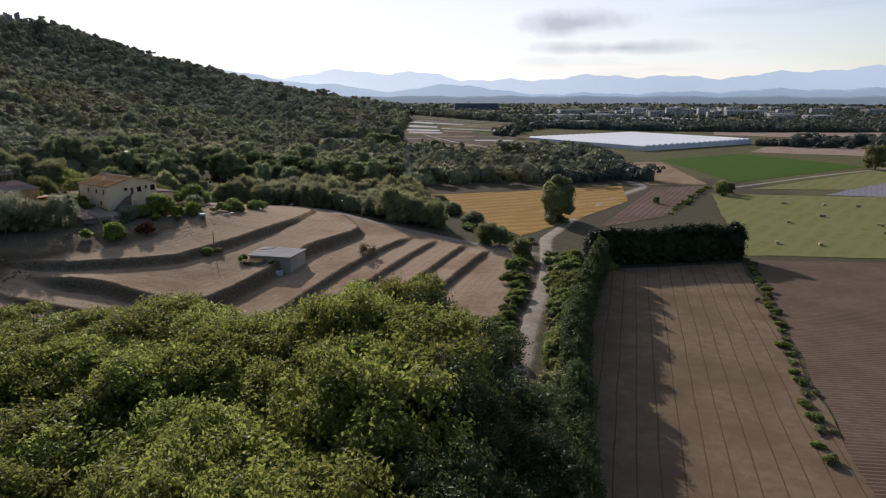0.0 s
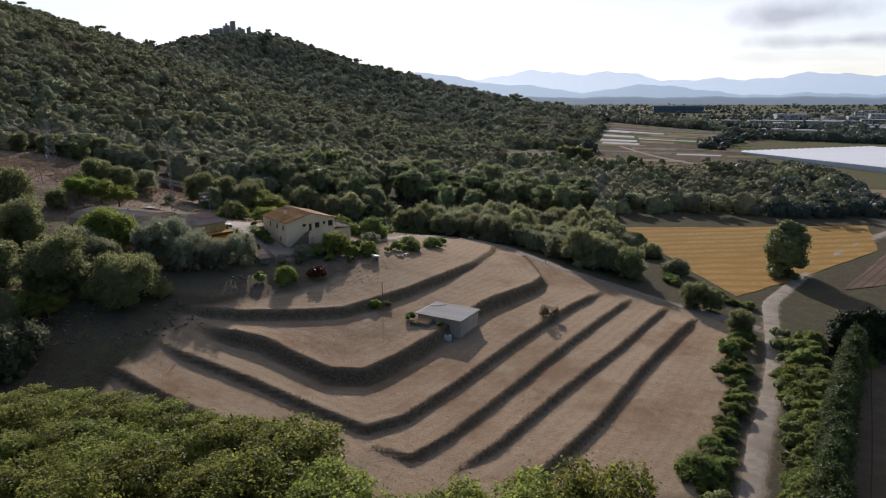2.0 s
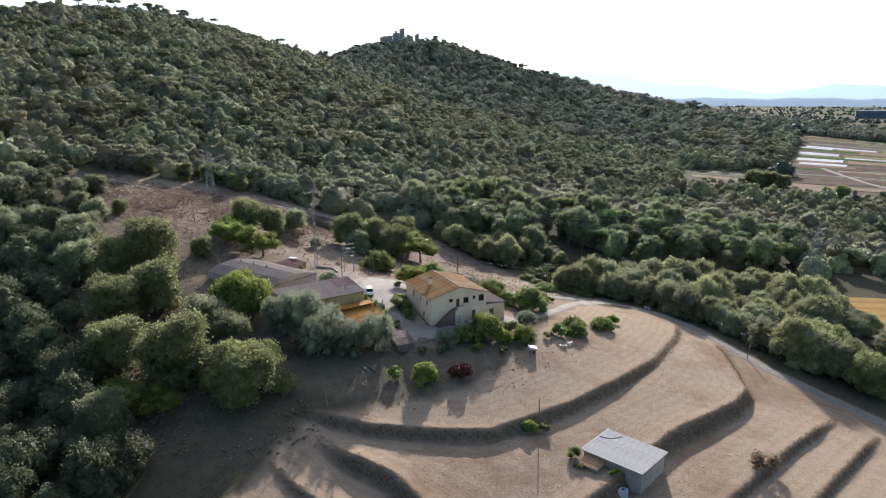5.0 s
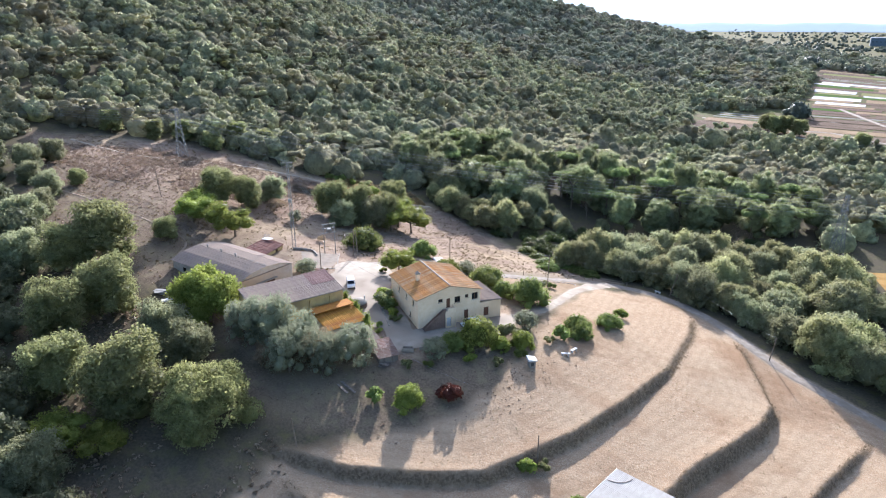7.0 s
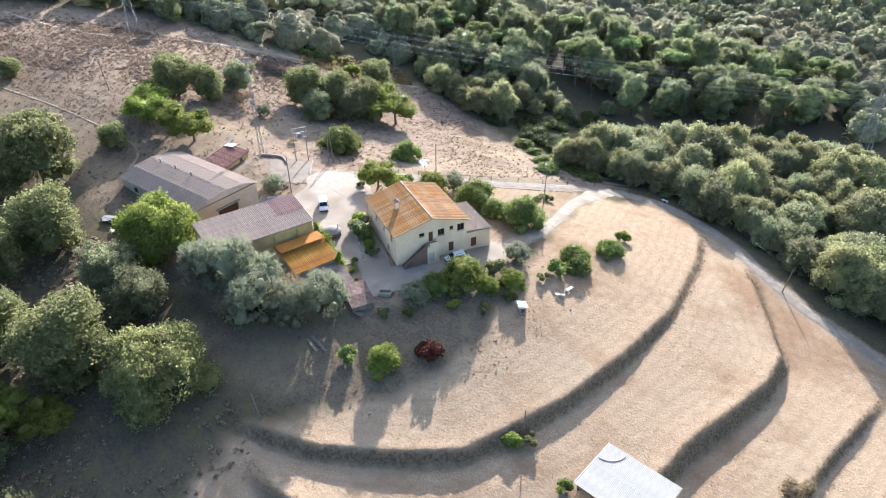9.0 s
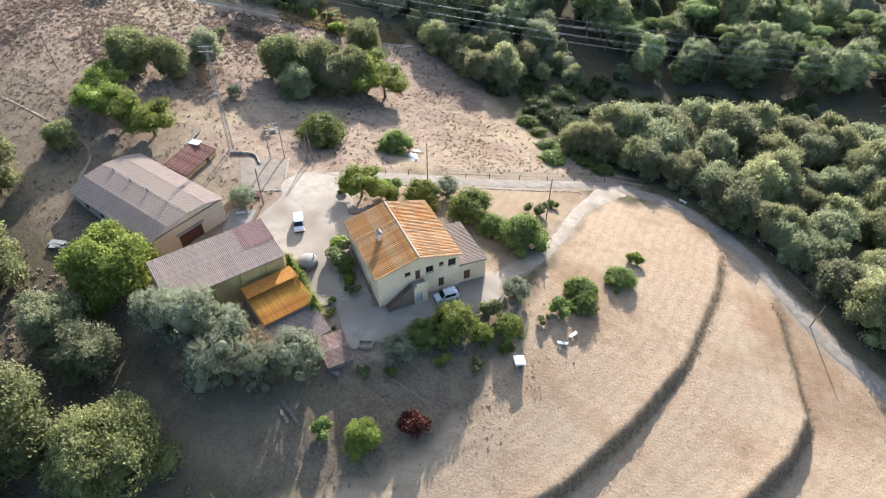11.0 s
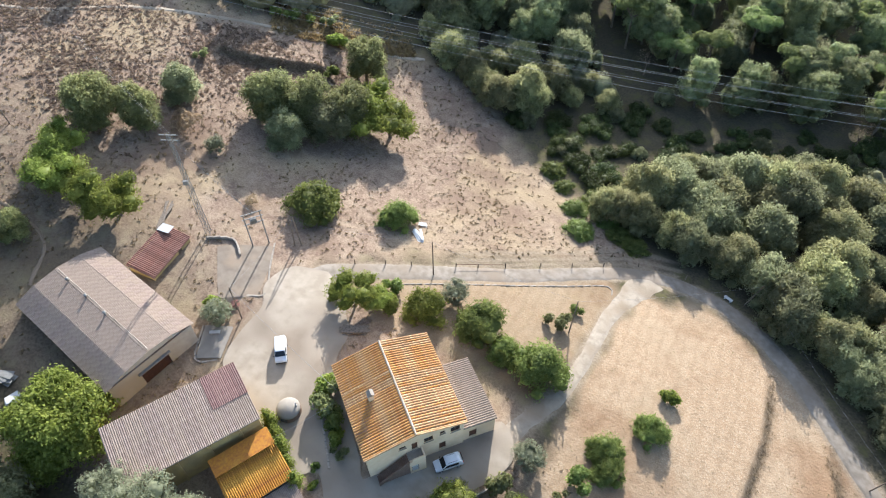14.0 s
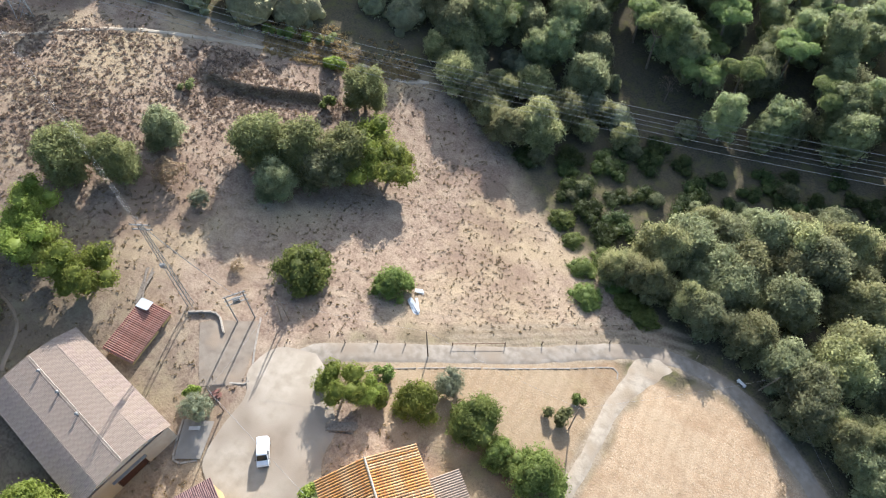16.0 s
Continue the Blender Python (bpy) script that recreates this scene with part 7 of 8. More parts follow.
def plain_buildings():
    rng = random.Random(12)
    far_block(115, 2300, 150, 60, 22, 0, "large dark slab-sided hall on the plain", "industrial_hall", True)
    for x, y, w, d, h in ((130, 1500, 130, 20, 5), (330, 1500, 240, 25, 6), (180, 1050, 36, 20, 5), (225, 1060, 40, 20, 5), (380, 1220, 150, 30, 6)):
        far_block(x, y, w, d, h, rng.uniform(-8, 8), "long low pale farm or industrial shed", "warehouse")
    for k in range(34):
        y = rng.uniform(1250, 2500)
        x = y * rng.uniform(0.18, 0.66)
        far_block(x, y, rng.uniform(25, 90), rng.uniform(15, 40), rng.uniform(6, 13), rng.uniform(-12, 12), "pale flat-roofed industrial building on the plain", "warehouse", False, rng.choice((1, 1, 2)))
    for k in range(16):
        y = rng.uniform(1300, 2100)
        x = y * rng.uniform(0.27, 0.46)
        far_block(x, y, rng.uniform(16, 34), 14, rng.uniform(12, 20), rng.uniform(-12, 12), "white town block of flats", "apartment_building", False, 3)


plain_buildings()


def plain_trees():
    rng = np.random.default_rng(9)
    near_, far_ = [], []
    belts = [((112, 372), (118, 520), 9, 70), ((60, 366), (105, 376), 6, 25), ((118, 520), (60, 545), 8, 50), ((330, 655), (700, 560), 16, 230), ((420, 700), (760, 640), 40, 260), ((60, 715), (120, 900), 14, 90), ((150, 900), (420, 960), 14, 110), ((-52, 648), (-40, 644), 5, 8), ((300, 640), (480, 560), 5, 60), ((640, 470), (700, 560), 30, 80), ((330, 1010), (800, 960), 40, 260)]
    for a_, b_, wid, n in belts:
        for k in range(n):
            t = rng.random()
            near_.append((a_[0] + (b_[0] - a_[0]) * t + rng.normal() * wid * 0.5, a_[1] + (b_[1] - a_[1]) * t + rng.normal() * wid * 0.5))
    for k in range(9000):
        y = 880 + 3000 * rng.random() ** 2.1
        x = y * rng.uniform(-0.14, 0.85) + rng.normal() * 20
        if wobble(np.array([x]), np.array([y]), 110, 3)[0] > -0.15 and not (y < 1000 and x < 130):
            far_.append((x, y))
    wood_stuff("tree_belts", near_, "rows and belts of trees between the valley fields", 90, 0.16, "plain", 15, ICO1, (3.5, 6.5), lobe_n=10)
    wood_stuff("plain_trees", far_, "scattered woods and trees across the distant plain", 26, 0.24, "plain", 16, ICO1, (4.2, 7.0), lobe_n=2)


plain_trees()


def castle():
    """A ruin on the hilltop: broken walls of uneven height round a stump of a keep."""
    z = ground_at(-688, 1052) + 7
    c = empty("ruined_castle", pose(-686, 1046, z, 0, 0, 33), "grey ruined castle with broken walls on the hilltop", "castle")
    rng = random.Random(3)

    def ruin(name, x0, x1, y0, y1, low, high, n):
        tops = [(x0 + (x1 - x0) * k / n, rng.uniform(low, high)) for k in range(n + 1)]
        edge = []
        for (xa, za), (xb, _) in zip(tops, tops[1:]):
            edge += [(xa + 0.01, za), (xb - 0.01, za + rng.uniform(-1.2, 1.2))]
        part(name, add_prism(bmesh.new(), [(x0, -8)] + edge + [(x1, -8)], y0, y1), M["castle"], c)

    ruin("curtain_wall", -34, -12, -3, 3, 3, 10, 4)
    ruin("keep", -11.5, -0.3, -8, 8, 9, 14, 3)
    ruin("tower", 0, 9, -5, 5, 15, 19, 2)
    ruin("curtain_wall", 9.5, 24, -3, 3, 5, 10, 5)
    ruin("broken_wall", 27, 34, -2, 2, 6, 11, 2)


castle()


def mountains():
    """Hazy ranges at the edge of sight; a plain backdrop that gives off the light of the air before it."""
    # haze is painted: a bluish colour that glows, paler on the sunward side
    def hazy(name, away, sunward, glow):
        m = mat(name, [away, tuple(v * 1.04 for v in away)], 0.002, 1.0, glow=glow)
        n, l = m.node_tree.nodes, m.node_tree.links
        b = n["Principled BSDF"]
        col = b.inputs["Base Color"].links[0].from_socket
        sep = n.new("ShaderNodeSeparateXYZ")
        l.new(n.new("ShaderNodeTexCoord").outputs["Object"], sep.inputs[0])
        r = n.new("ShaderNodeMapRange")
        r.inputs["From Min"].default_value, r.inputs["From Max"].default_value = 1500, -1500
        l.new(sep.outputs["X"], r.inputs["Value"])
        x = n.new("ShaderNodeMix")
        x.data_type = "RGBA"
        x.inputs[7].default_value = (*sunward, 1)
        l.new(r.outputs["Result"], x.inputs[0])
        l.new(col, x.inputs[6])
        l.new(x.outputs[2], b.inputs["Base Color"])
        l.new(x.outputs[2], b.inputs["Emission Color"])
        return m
    az = np.radians(np.linspace(-62, 80, 500))
    bump = lambda d, c, w, h: h * np.exp(-(((d - c) / w) ** 2))
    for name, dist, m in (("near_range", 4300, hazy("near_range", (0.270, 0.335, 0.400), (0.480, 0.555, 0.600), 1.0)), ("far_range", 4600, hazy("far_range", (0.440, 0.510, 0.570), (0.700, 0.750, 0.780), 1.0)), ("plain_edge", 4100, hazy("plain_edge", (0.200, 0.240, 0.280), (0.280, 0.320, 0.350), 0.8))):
        d = np.degrees(az)
        ragged = 5 * np.sin(d * 0.9) + 3 * np.sin(d * 2.1 + 1) + 1.2 * np.sin(d * 5.1) + 0.6 * np.sin(d * 11.0)
        if name == "near_range":
            h = 62 + bump(d, 19, 6, 130) + bump(d, 30, 8, 90) + bump(d, 10, 5, 45) + bump(d, -1, 3.4, 62) + bump(d, -30, 10, 26) + ragged * 1.2
        elif name == "far_range":
            h = 140 + bump(d, 9, 5, 70) + bump(d, 2, 4, 50) + bump(d, -14, 7, 40) + bump(d, -32, 8, 70) + ragged * 2
        else:
            h = 46 + ragged * 0.6
        x, y = -np.sin(az) * dist, np.cos(az) * dist
        V = np.concatenate([np.stack([x, y, np.full_like(x, -30)], 1), np.stack([x, y, h * 0.6], 1), np.stack([x * 1.02, y * 1.02, h], 1)])
        tagged(new(name, from_arrays(name, V, grid_faces(len(az), 3), m, True)), "mountain backdrop on the horizon with blue haze painted in as glow", "mountains", kind="structure")


mountains()


def bales():
    rng = random.Random(4)
    me = None
    for k in range(18):
        u, v = (k % 6 + rng.uniform(0.1, 0.9)) / 6, (k // 6 + rng.uniform(0.1, 0.9)) / 3
        x, y = (104 + 84 * u) * (1 - v) + (146 + 108 * u) * v, (204 - 10 * u) * (1 - v) + (308 - 16 * u) * v
        b = empty("hay_bale", pose(x, y, ground_at(x, y) + 0.12, 0, 0, rng.uniform(0, 180)), "small straw bale on the mown meadow", "hay bale", "bales on the meadow")
        part("straw", box((-1.1, -0.5, 0), (1.1, 0.5, 0.9), 0.12), M["bale"], b)


bales()

# ---- poles, pylons and wires ----
def sag(a, b, drop_, n=14):
    a, b = Vector(a), Vector(b)
    return [a.lerp(b, t / n) - Vector((0, 0, drop_ * 4 * (t / n) * (1 - t / n))) for t in range(n + 1)]


def cable(name, a, b, drop_, radius, label):
    cu = bpy.data.curves.new(name, "CURVE")
    cu.dimensions, cu.bevel_depth, cu.bevel_resolution = "3D", radius, 0
    sp = cu.splines.new("POLY")
    pts = sag(a, b, drop_)
    sp.points.add(len(pts) - 1)
    for p, q in zip(sp.points, pts):
        p.co = (*q, 1)
    cu.materials.append(M["wire"])
    tagged(new(name, cu), label, "cable", "overhead wires")


def pylon(x, y, h, w, yaw, label):
    z = ground_at(x, y)
    p = empty("lattice_pylon", pose(x, y, z - 0.3, 0, 0, yaw), label, "pylon")
    top = w * 0.22
    corner = lambda t, i, j: Vector((i * (w + (top - w) * t) / 2, j * (w + (top - w) * t) / 2, h * t))
    for i in (-1, 1):
        for j in (-1, 1):
            part("leg", bar(corner(0, i, j), corner(1, i, j), 0.09, 0.07, 4), M["steel"], p)
    lev = [0, 0.2, 0.38, 0.54, 0.68, 0.8, 0.9, 1.0]
    for a_, b_ in zip(lev, lev[1:]):
        for (i, j), (k, l) in (((-1, -1), (1, -1)), ((1, -1), (1, 1)), ((1, 1), (-1, 1)), ((-1, 1), (-1, -1))):
            bm = bar(corner(a_, i, j), corner(b_, k, l), 0.05, 0.05, 4)
            add_bar(bm, corner(a_, k, l), corner(b_, i, j), 0.05, 0.05, 4)
            part("brace", bm, M["steel"], p)
    ends = []
    for t, s in ((0.98, 2.2), (0.88, 2.8), (0.78, 2.4)):
        arm = part("crossarm", bar((-s, 0, h * t), (s, 0, h * t), 0.09, 0.09, 4), M["steel"], p)
        for q in (-s, s):
            part("insulator", bar((q, 0, h * t), (q, 0, h * t - 0.9), 0.09, 0.09, 8), M["insulator"], arm)
            ends.append(p.matrix_basis @ Vector((q, 0, h * t - 0.9)))
    return ends


west = pylon(-228, 232, 17.5, 3.4, 67, "grey steel lattice pylon on the scrub slope")
east = pylon(-17, 316, 24.5, 4.0, 67, "grey steel lattice pylon among the trees")
for a_, b_ in zip(west, east):
    cable("power_line", a_, b_, 5.0, 0.035, "high-voltage wire between lattice pylons")
for a_ in west:
    cable("power_line", a_, (a_[0] - 220, a_[1] - 90, a_[2] + 26), 5.0, 0.035, "high-voltage wire climbing the hillside")
for b_ in east:
    cable("power_line", b_, (b_[0] + 210, b_[1] + 84, b_[2] - 4), 6.0, 0.035, "high-voltage wire crossing the valley")


def pole(x, y, h, label="weathered wooden utility pole", lean=(0, 0), arms=0, r=0.13, name="utility_pole"):
    p = empty(name, pose(x, y, ground_at(x, y) - 0.4, lean[0], lean[1], 0), label, "pole")
    part("shaft", bar((0, 0, 0), (0, 0, h + 0.4), r, r * 0.72, 8), M["wood_pole"], p)
    for k in range(arms):
        arm = part("crossarm", box((-0.7, -0.05, h - 0.2 - 0.5 * k), (0.7, 0.05, h - 0.08 - 0.5 * k)), M["steel"], p)
        for q in (-0.6, 0, 0.6):
            part("insulator", bar((q, 0.0, h - 0.08 - 0.5 * k), (q, 0.0, h + 0.1 - 0.5 * k), 0.05, 0.04, 6), M["insulator"], arm)
    return p.matrix_basis @ Vector((0, 0, h + 0.3))


def mast():
    """The slim lattice mast with cross arms beside the outhouse."""
    x, y, h = -148.5, 203, 24.0
    z = ground_at(x, y)
    p = empty("lattice_mast", pose(x, y, z - 0.2, 0, 0, 30), "tall slim steel lattice mast carrying power wires", "mast")
    w = 0.85
    for i in (-1, 1):
        for j in (-1, 1):
            part("leg", bar((i * w / 2, j * w / 2, 0), (i * 0.2, j * 0.2, h), 0.06, 0.05, 4), M["steel"], p)
    for k in range(15):
        a_, b_ = k / 15, (k + 1) / 15
        s0, s1 = w / 2 + (0.2 - w / 2) * a_, w / 2 + (0.2 - w / 2) * b_
        bm = bmesh.new()
        for (i, j), (q, l) in (((-1, -1), (1, -1)), ((1, -1), (1, 1)), ((1, 1), (-1, 1)), ((-1, 1), (-1, -1))):
            add_bar(bm, (i * s0, j * s0, h * a_), (q * s1, l * s1, h * b_), 0.03, 0.03, 4)
        part("brace", bm, M["steel"], p)
    for zt in (h - 0.1, h - 1.2):
        arm = part("crossarm", box((-1.6, -0.08, zt - 0.08), (1.6, 0.08, zt + 0.08)), M["steel"], p)
        for q in (-1.5, -0.5, 0.5, 1.5):
            part("insulator", bar((q, 0, zt + 0.08), (q, 0, zt + 0.45), 0.08, 0.06, 8), M["insulator"], arm)
    part("switch_box", box((-0.45, -0.75, h * 0.55), (0.45, -0.3, h * 0.55 + 0.9), 0.03), M["steel"], p)
    return p.matrix_basis @ Vector((0, 0, h))


def transformer():
    z = ground_at(-139, 206.8)
    p = empty("transformer_frame", pose(-138.9, 206.8, z - 0.3, 0, 0, 57), "two-post frame carrying a pole transformer", "transformer")
    h = 9.0
    for s in (-1, 1):
        part("post", bar((s * 1.5, 0, 0), (s * 1.5, 0, h), 0.14, 0.11, 8), M["concrete_dark"], p)
    for zt in (h - 0.15, h - 1.3, h - 2.6):
        part("crossbar", box((-1.9, -0.09, zt - 0.08), (1.9, 0.09, zt + 0.08)), M["steel"], p)
    tr = part("transformer_tank", box((-0.6, -0.4, h - 2.5), (0.6, 0.4, h - 1.5), 0.05), M["steel"], p, "grey transformer tank with cooling fins")
    for k in range(6):
        part("fin", box((-0.5 + k * 0.18, -0.55, h - 2.4), (-0.46 + k * 0.18, -0.402, h - 1.65)), M["steel"], tr)
    for q in (-1, 0, 1):
        part("insulator", bar((q * 1.0, 0, h - 0.07), (q * 1.0, 0, h + 0.35), 0.08, 0.05, 8), M["insulator"], p)
    return p.matrix_basis @ Vector((0, 0, h + 0.3))


m_top, t_top = mast(), transformer()
a1 = pole(-133.9, 210.5, 7.6, lean=(0, 4))
a2 = pole(-132.9, 211.3, 7.6, lean=(0, -4))
b1 = pole(-129.6, 192.2, 8.8)
c1 = pole(-108.8, 220.6, 9.6)
d1 = pole(-81.8, 223.8, 10.5, lean=(2, 2))
e1 = pole(-93.8, 143.2, 5.6, "leaning wooden pole at the field edge", (3, -4))
f1 = pole(-58.9, 162.8, 5.6, "wooden pole on the terrace bank")
g1 = pole(-56.5, 252.4, 6.5, "leaning wooden utility pole at the road bend", (-6, 12))
h1 = pole(-29, 226.5, 6.0, "wooden pole at the roadside", (0, 6))
k1 = pole(-196, 198, 9.0, "slim wooden pole on the scrub slope", (0, -8))
for a_, b_, s in ((a1, c1, 0.7), (c1, d1, 0.8), (b1, a1, 0.5), (d1, g1, 0.9), (g1, h1, 1.0)):
    cable("phone_line", a_, b_, s, 0.012, "thin sagging overhead cable")
for q in (-1.0, 0.0, 1.0):
    cable("service_line", m_top + Vector((q, 0, 0.3)), t_top + Vector((q * 0.6, 0, 0)), 0.8, 0.02, "service wire from mast to transformer")
    cable("service_line", m_top + Vector((q, 0, 0.3)), Vector((-228 + q, 225, 55)), 2.5, 0.010, "service wire up the slope")
cable("house_line", b1, (-104, 188.6, 24.0), 0.8, 0.02, "sagging wire to the farmhouse")
cable("house_line", (-104, 188.6, 23.6), (-110.0, 176.5, 22.3), 0.5, 0.02, "sagging wire between house and shed")
cable("garden_line", (-96.5, 172, 19.0), (-76.5, 171, 16.2), 0.4, 0.02, "thin wire across the garden")


# ---- roadside posts and fence ----
POSTS = [(-122.1, 213.9), (-117.6, 217.4), (-113.5, 220.2), (-106.6, 225.2), (-103.2, 227.8), (-99.0, 231.4), (-93.7, 236.0), (-88.5, 240.3), (-83.5, 244.6), (-77.6, 249.4), (-68.4, 251.8)]
for x, y in POSTS:
    p_ = empty("roadside_post", pose(x, y, ground_at(x, y) - 0.3, random.uniform(-4, 4), random.uniform(-4, 4), 0), "short dark wooden roadside post", "post", "posts along the farm road")
    part("post", bar((0, 0, 0), (0, 0, 1.6), 0.11, 0.09, 7), M["wood_pole"], p_)
rail = empty("road_rail", pose(0, 0, 0), "low rusty rail between roadside posts", "rail")
part("rail", bar((-106.6, 225.2, ground_at(-106.6, 225.2) + 0.9), (-99, 231.4, ground_at(-99, 231.4) + 0.9), 0.05), M["wood_dark"], rail)


def curb(name, pts, label):
    c = smooth_line(pts, 1.2)
    root = empty(name, pose(0, 0, 0), label, "kerb")
    for (ax, ay), (bx, by) in zip(c[:-1], c[1:]):
        yaw = math.degrees(math.atan2(by - ay, bx - ax))
        L_ = math.hypot(bx - ax, by - ay)
        ob = part("kerb_stone", box((0.01, -0.12, -0.15), (L_ - 0.01, 0.12, 0.12 + random.uniform(-0.03, 0.03)), 0.03), M["stone"], root)
        ob.matrix_basis = pose(ax, ay, (ground_at(ax, ay) + ground_at(bx, by)) / 2, 0, 0, yaw)


curb("island_kerb", [(-117.5, 209.2), (-113.5, 213.6), (-104, 221.3), (-95, 228.2), (-87, 234.6), (-80.5, 239.8), (-79, 238.0)], "low stone kerb along the farm road")


# ---- small things round the yard and garden ----
def oven():
    z = ground_at(-111.4, 183.6)
    o = empty("stone_tank", pose(-111.4, 183.6, z - 0.1, 0, 0, 20), "round plastered cistern with a domed lid in the yard", "cistern")
    bm = bmesh.new()
    prof = [(1.75, 0.0), (1.8, 1.0), (1.88, 1.05), (1.88, 1.25), (1.6, 1.55), (1.1, 1.85), (0.5, 2.02), (0.02, 2.06)]
    rings = [[bm.verts.new((r * math.cos(a), r * math.sin(a), z_)) for a in np.linspace(0, 2 * math.pi, 22, endpoint=False)] for r, z_ in prof]
    for p0, p1 in zip(rings, rings[1:]):
        for i in range(22):
            bm.faces.new((p0[i], p0[(i + 1) % 22], p1[(i + 1) % 22], p1[i]))
    part("body", bm, M["concrete_dark"], o, "", True)
    base = bmesh.new()
    bmesh.ops.create_cone(base, cap_ends=True, segments=24, radius1=1.95, radius2=1.86, depth=1.0, matrix=Matrix.Translation((0, 0, 0.5)))
    part("base", base, M["stair_brown"], o, "dark brick base ring")
    part("pipe", bar((1.2, 0.5, 1.4), (1.2, 0.5, 2.6), 0.14, 0.12, 8), M["render_white"], o)
    part("door", box((-0.5, -1.95, 0.3), (0.5, -1.72, 1.1), 0.03), M["iron"], o)


oven()


def shrine():
    z = ground_at(-69.6, 185.0)
    s = empty("wayside_shrine", pose(-69.6, 185.0, z - 0.2, 0, 0, 40), "small grey masonry box with a sloping white lid in the garden", "hut")
    part("body", box((-0.65, -0.65, 0), (0.65, 0.65, 1.7), 0.03), M["concrete_dark"], s)
    bm = bmesh.new()
    add_prism(bm, [(-0.9, 1.702), (0.9, 1.702), (0.9, 1.80), (-0.9, 2.25)], -0.95, 0.95)
    part("roof", bm, M["tarp"], s)
    part("niche", box((-0.3, -0.70, 0.5), (0.3, -0.652, 1.3), 0.02), M["iron"], s)


shrine()


def bench(x, y, yaw, label="small white stone bench"):
    b = empty("garden_bench", pose(x, y, ground_at(x, y) + 0.05, 0, 0, yaw), label, "bench")
    part("seat", box((-0.9, -0.3, 0.42), (0.9, 0.3, 0.54), 0.03), M["render_white"], b)
    for s in (-0.6, 0.6):
        part("leg", box((s - 0.12, -0.25, -0.2), (s + 0.12, 0.25, 0.42)), M["render_white"], b)


bench(-131.0, 187.4, 35, "white stone bench on the concrete pad")
bench(-65.4, 193.1, 20)
bench(-64.6, 195.8, 70)
bench(-59.6, 251.6, -20, "pale stone bench beside the road bend")


def board_pile(x, y, yaw, n, size, material, label, name="board_pile"):
    b = empty(name, pose(x, y, ground_at(x, y), 0, 0, yaw), label, "pile")
    for k in range(n):
        ob = part("board", box((-size[0] / 2, -size[1] / 2, 0), (size[0] / 2, size[1] / 2, 0.06), 0.01), material, b)
        ob.matrix_basis = pose(random.uniform(-0.6, 0.6), random.uniform(-0.7, 0.7), 0.05 + 0.07 * k, random.uniform(-3, 3), random.uniform(-4, 4), random.uniform(-14, 14))


board_pile(-117.4, 228.2, -40, 7, (3.2, 0.5), M["tarp"], "loose heap of pale roofing boards in dry grass")
board_pile(-118.6, 232.0, 30, 4, (1.4, 0.9), M["tarp"], "small heap of white panels")
board_pile(-112.3, 201.2, 30, 9, (4.4, 0.6), M["wood_grey"], "stack of grey weathered planks under a tree", "plank_stack")
board_pile(-152.5, 163.1, 20, 8, (2.8, 1.0), M["steel"], "heap of grey scrap metal sheets", "scrap_heap")
board_pile(-148.5, 161.6, 75, 6, (2.0, 0.9), M["tarp"], "heap of pale scrap panels", "scrap_heap")
board_pile(-96.5, 159.3, -25, 2, (5.5, 0.5), M["wood_grey"], "long grey planks lying in the garden", "plank_stack")
board_pile(-132.6, 193.2, 60, 9, (1.3, 0.5), M["roof_red"], "heap of broken reddish tiles", "tile_heap")
board_pile(-93.6, 168.2, 10, 8, (1.6, 0.8), M["wood_grey"], "clutter of boards beside the little shed", "board_pile")
board_pile(-157.5, 200.5, 120, 6, (7.0, 0.35), M["wood_grey"], "long weathered beams stacked on the slope", "beam_stack")


def tank(x, y):
    t = empty("washing_trough", pose(x, y, ground_at(x, y) - 0.1, 0, 0, 30), "pale concrete trough at the yard edge", "trough")
    bm = bmesh.new()
    for lo, hi in (((-1.2, -0.7, 0), (1.2, -0.5, 0.8)), ((-1.2, 0.5, 0), (1.2, 0.7, 0.8)), ((-1.2, -0.499, 0), (-1.0, 0.499, 0.8)), ((1.0, -0.499, 0), (1.2, 0.499, 0.8)), ((-0.999, -0.499, 0), (0.999, 0.499, 0.3))):
        add_box(bm, lo, hi)
    part("basin", bm, M["concrete"], t)


tank(-92.4, 174.8)


def garden_wall(pts, label, h=0.7):
    c = smooth_line(pts, 1.0)
    root = empty("garden_wall", pose(0, 0, 0), label, "wall")
    for (ax, ay), (bx, by) in zip(c[:-1], c[1:]):
        yaw = math.degrees(math.atan2(by - ay, bx - ax))
        L_ = math.hypot(bx - ax, by - ay)
        ob = part("stone_block", box((0.0, -0.16, -0.4), (L_ - 0.02, 0.16, h + random.uniform(-0.06, 0.06)), 0.03), M["stone"], root)
        ob.matrix_basis = pose(ax, ay, (ground_at(ax, ay) + ground_at(bx, by)) / 2, 0, 0, yaw)


garden_wall([(-90.6, 176.3), (-86.0, 180.3), (-82.0, 186), (-78.6, 192.2)], "low pale stone wall below the forecourt")
garden_wall([(-108.6, 187.2), (-104.4, 183.6), (-100.6, 180.0)], "low pale kerb wall beside the farmhouse", 0.35)
garden_wall([(-147.6, 201.6), (-143.6, 204.4), (-139.8, 202.4)], "low wall round the concrete pad", 0.6)
garden_wall([(-137.2, 208.6), (-133.4, 203.2), (-129.9, 198.4), (-132.4, 196.2)], "pale kerb along the concrete pad", 0.12)
garden_wall([(-133.8, 187.4), (-130.2, 182.0), (-127.2, 184.0)], "pale kerb along the barn apron", 0.14)


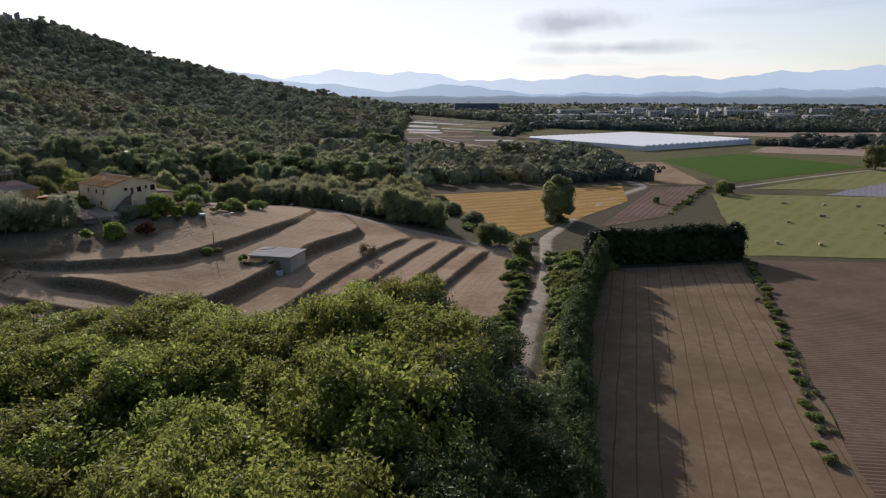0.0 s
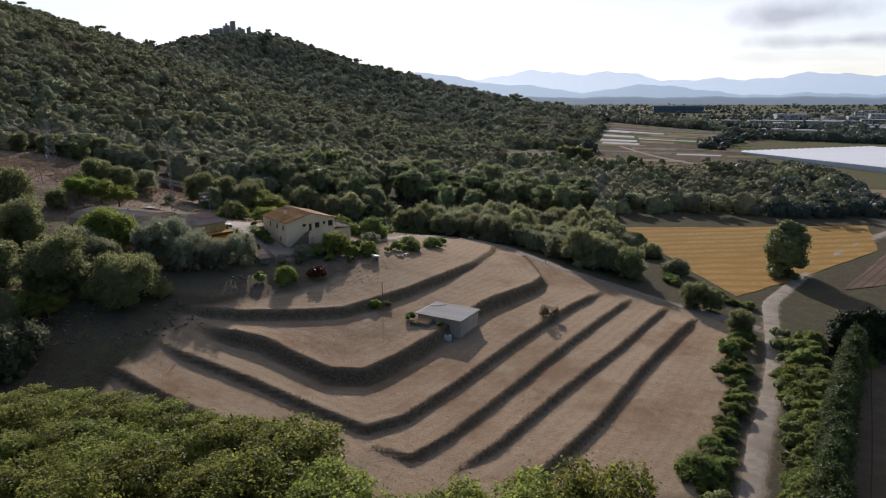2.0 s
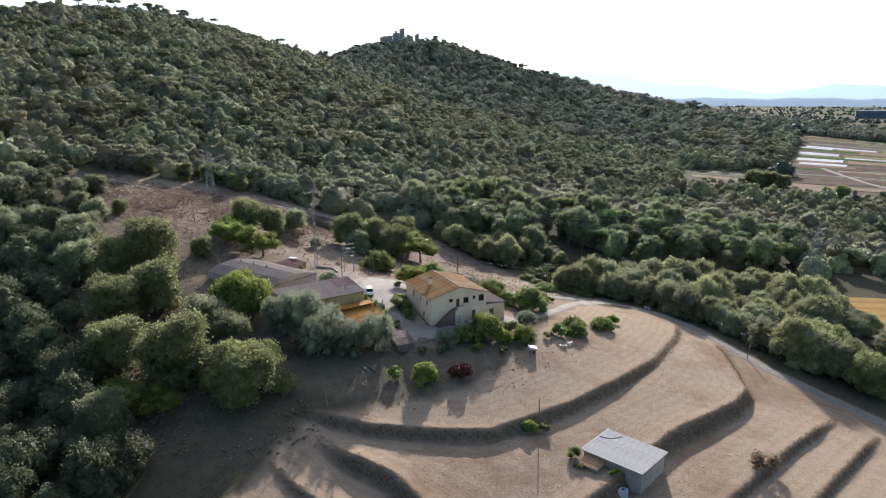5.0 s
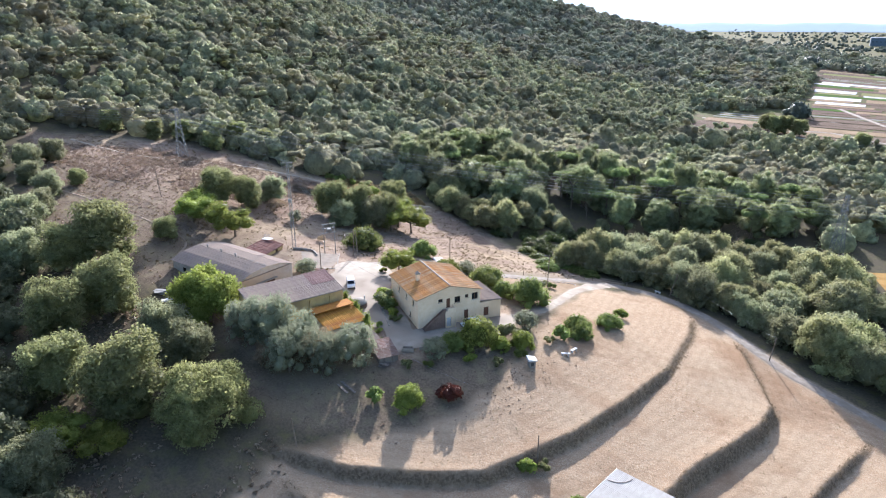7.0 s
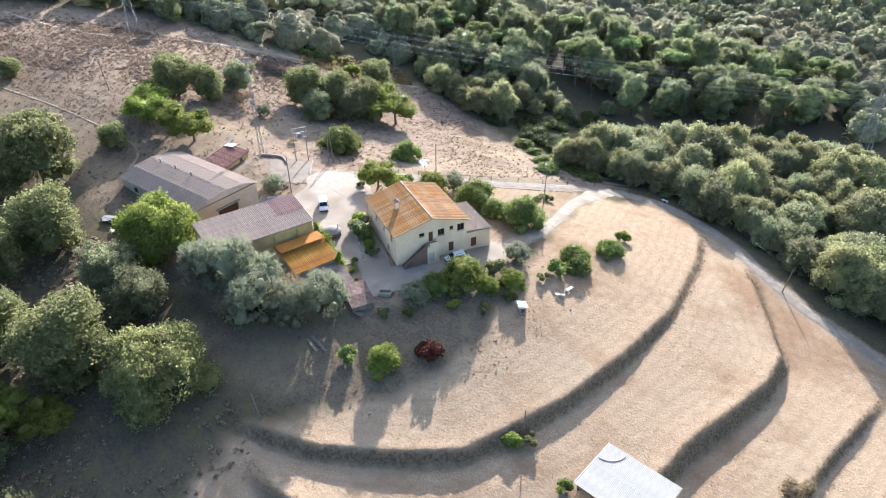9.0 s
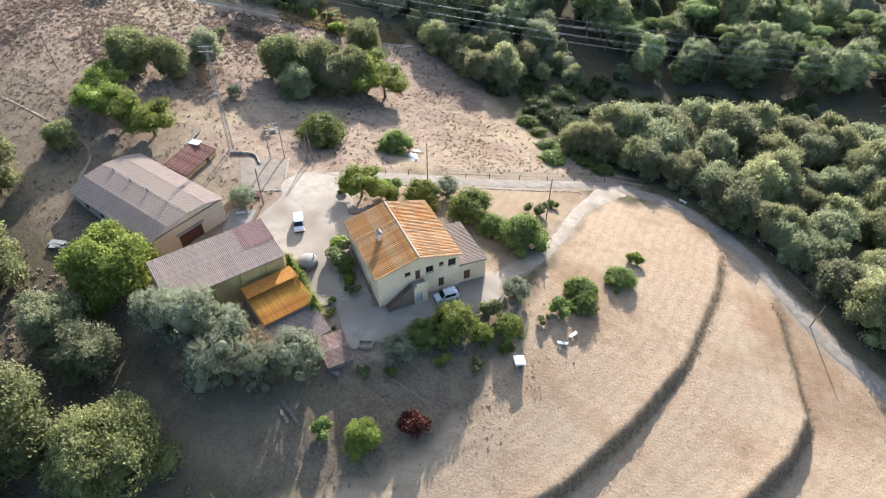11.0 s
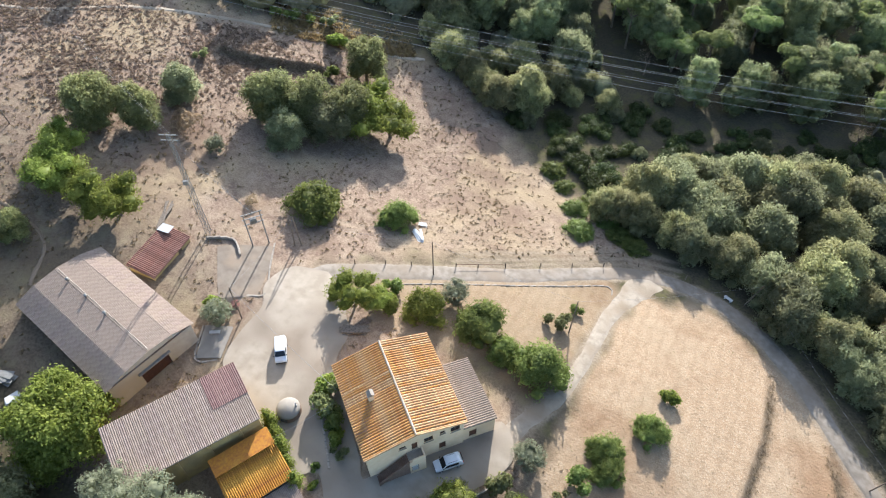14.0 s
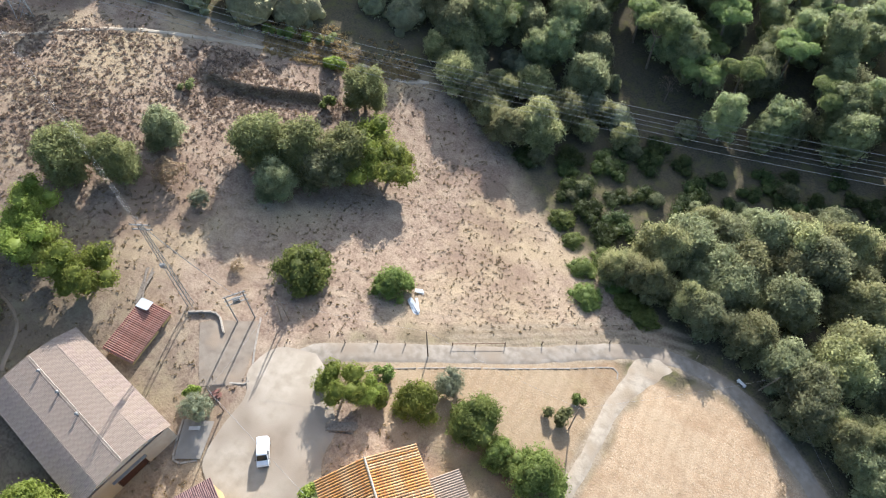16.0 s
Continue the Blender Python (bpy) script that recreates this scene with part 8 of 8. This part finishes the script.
# ---- scrub, tufts and stones on the open slopes ----
def tufts(name, poly, n, size, leaf_key, label, seed, blades=9, slim=0.14, up=1.0):
    rng = np.random.default_rng(seed)
    p = np.array(poly)
    x = rng.uniform(p[:, 0].min(), p[:, 0].max(), n * 3)
    y = rng.uniform(p[:, 1].min(), p[:, 1].max(), n * 3)
    ok = (inside(x, y, poly, 0.01) > 0.5) & (wobble(x, y, 9, seed) + rng.normal(size=x.shape) * 0.5 > -0.1)
    for line, room in ((ROAD, 3.0), (BRANCH, 2.6), (TRACK, 3.0)):
        ok &= np.abs(line_distance(x, y, line)[0]) > room
    ok &= inside(x, y, YARD, 0.01) < 0.5
    for cx, cy, rr in ((-146, 179, 13), (-117, 172, 10), (-98, 195, 10), (-150, 194, 6), (-103, 172, 7), (-137.5, 202, 7)):
        ok &= np.hypot(x - cx, y - cy) > rr
    x, y = x[ok][:n], y[ok][:n]
    z = land(x, y)
    m = len(x)
    s = size * rng.uniform(0.5, 1.5, (m, 1, 1))
    d = rng.normal(size=(m, blades, 3)) * [1, 1, 0.5] + [0, 0, up]
    d /= np.linalg.norm(d, axis=2, keepdims=True)
    d[..., 2] = np.abs(d[..., 2])
    side = np.cross(d, rng.normal(size=d.shape))
    side /= np.linalg.norm(side, axis=2, keepdims=True)
    base = np.stack([x, y, z], 1)[:, None, :] + rng.normal(size=d.shape) * s * [0.3, 0.3, 0.0]
    V = np.stack([base - side * s * slim * 1.5, base + d * s * 0.6 + side * s * slim * 2, base + d * s, base + d * s * 0.5 - side * s * slim * 2], 2).reshape(-1, 3)
    o = np.arange(m * blades)[:, None] * 4
    T = np.concatenate([o + [0, 1, 2], o + [0, 2, 3]])
    tagged(new(name, from_arrays(name, V, T, LEAF[leaf_key])), label, "grass", kind="stuff")


SCRUB_E = [(-126, 228), (-112, 226), (-90, 244), (-80, 252), (-98, 260), (-114, 267), (-130, 277), (-140, 262), (-132, 244)]
SCRUB_W = [(-160, 206), (-170, 186), (-230, 176), (-270, 205), (-240, 232), (-208, 248), (-172, 270), (-165, 282), (-150, 285), (-150, 262), (-168, 240)]
HEATH = [(-176, 232), (-190, 206), (-230, 190), (-262, 205), (-240, 226), (-210, 243), (-190, 258), (-176, 268), (-160, 262), (-166, 246)]
tufts("heath_tufts", HEATH, 9000, 0.42, "heath", "low brown heath tufts over the stony slope", 31, 8, 0.16, 0.35)
tufts("sparse_heath", SCRUB_W, 4500, 0.32, "heath", "scattered low brown heath on the dry slope", 37, 8, 0.16, 0.35)
tufts("straw_grass", [(-186, 262), (-176, 268), (-164, 276), (-156, 284), (-166, 291), (-182, 282), (-194, 270)], 1500, 0.7, "straw", "tall yellow straw beside the footpath", 38, 9, 0.10, 0.9)
tufts("slope_tufts", SCRUB_E, 700, 0.24, "heath", "small dry tufts on the sunny slope", 32, 9, 0.16, 0.4)
tufts("hay_stubble", FIELD, 5000, 0.12, "grass", "short dry stubble and hay wisps on the field", 33, 5, 0.16, 0.6)
tufts("dry_grass", SLOPE, 6000, 0.32, "grass", "dry straw-coloured grass on the slope", 34, 6, 0.15, 0.8)
tufts("garden_weeds", GARDEN, 700, 0.16, "heath", "weeds and dry stalks in the garden", 35, 7, 0.25, 0.6)
tufts("clearing_weeds", CLEARING, 1500, 0.35, "heath", "undergrowth in the clearing", 36, 8, 0.28, 0.6)


def bank_growth():
    """Rank grass hanging on the faces of the terrace banks."""
    rng = np.random.default_rng(41)
    xs_, ys_ = [], []
    for pts, h in BANKS:
        c = smooth_line(pts, 0.5)
        t = np.gradient(c, axis=0)
        t /= np.hypot(*t.T)[:, None]
        right = np.stack([t[:, 1], -t[:, 0]], 1)
        for k in range(5):
            q = c + right * rng.uniform(-0.25, 0.66 * h + 0.35, (len(c), 1)) + rng.normal(size=c.shape) * 0.2
            xs_.append(q[:, 0])
            ys_.append(q[:, 1])
    x, y = np.concatenate(xs_), np.concatenate(ys_)
    z = land(x, y)
    m, blades = len(x), 6
    s = 0.30 * rng.uniform(0.4, 1.5, (m, 1, 1))
    d = rng.normal(size=(m, blades, 3)) * [1, 1, 0.4] + [0, 0, 0.9]
    d /= np.linalg.norm(d, axis=2, keepdims=True)
    d[..., 2] = np.abs(d[..., 2])
    side = np.cross(d, rng.normal(size=d.shape))
    side /= np.linalg.norm(side, axis=2, keepdims=True)
    base = np.stack([x, y, z], 1)[:, None, :] + rng.normal(size=d.shape) * s * [0.4, 0.4, 0]
    V = np.stack([base - side * s * 0.07, base + d * s * 0.6 + side * s * 0.09, base + d * s, base + d * s * 0.5 - side * s * 0.09], 2).reshape(-1, 3)
    o = np.arange(m * blades)[:, None] * 4
    T = np.concatenate([o + [0, 1, 2], o + [0, 2, 3]])
    tagged(new("bank_growth", from_arrays("bank_growth", V, T, LEAF["rank"])), "rank dry grass and weeds on the terrace banks", "grass", kind="stuff")


bank_growth()
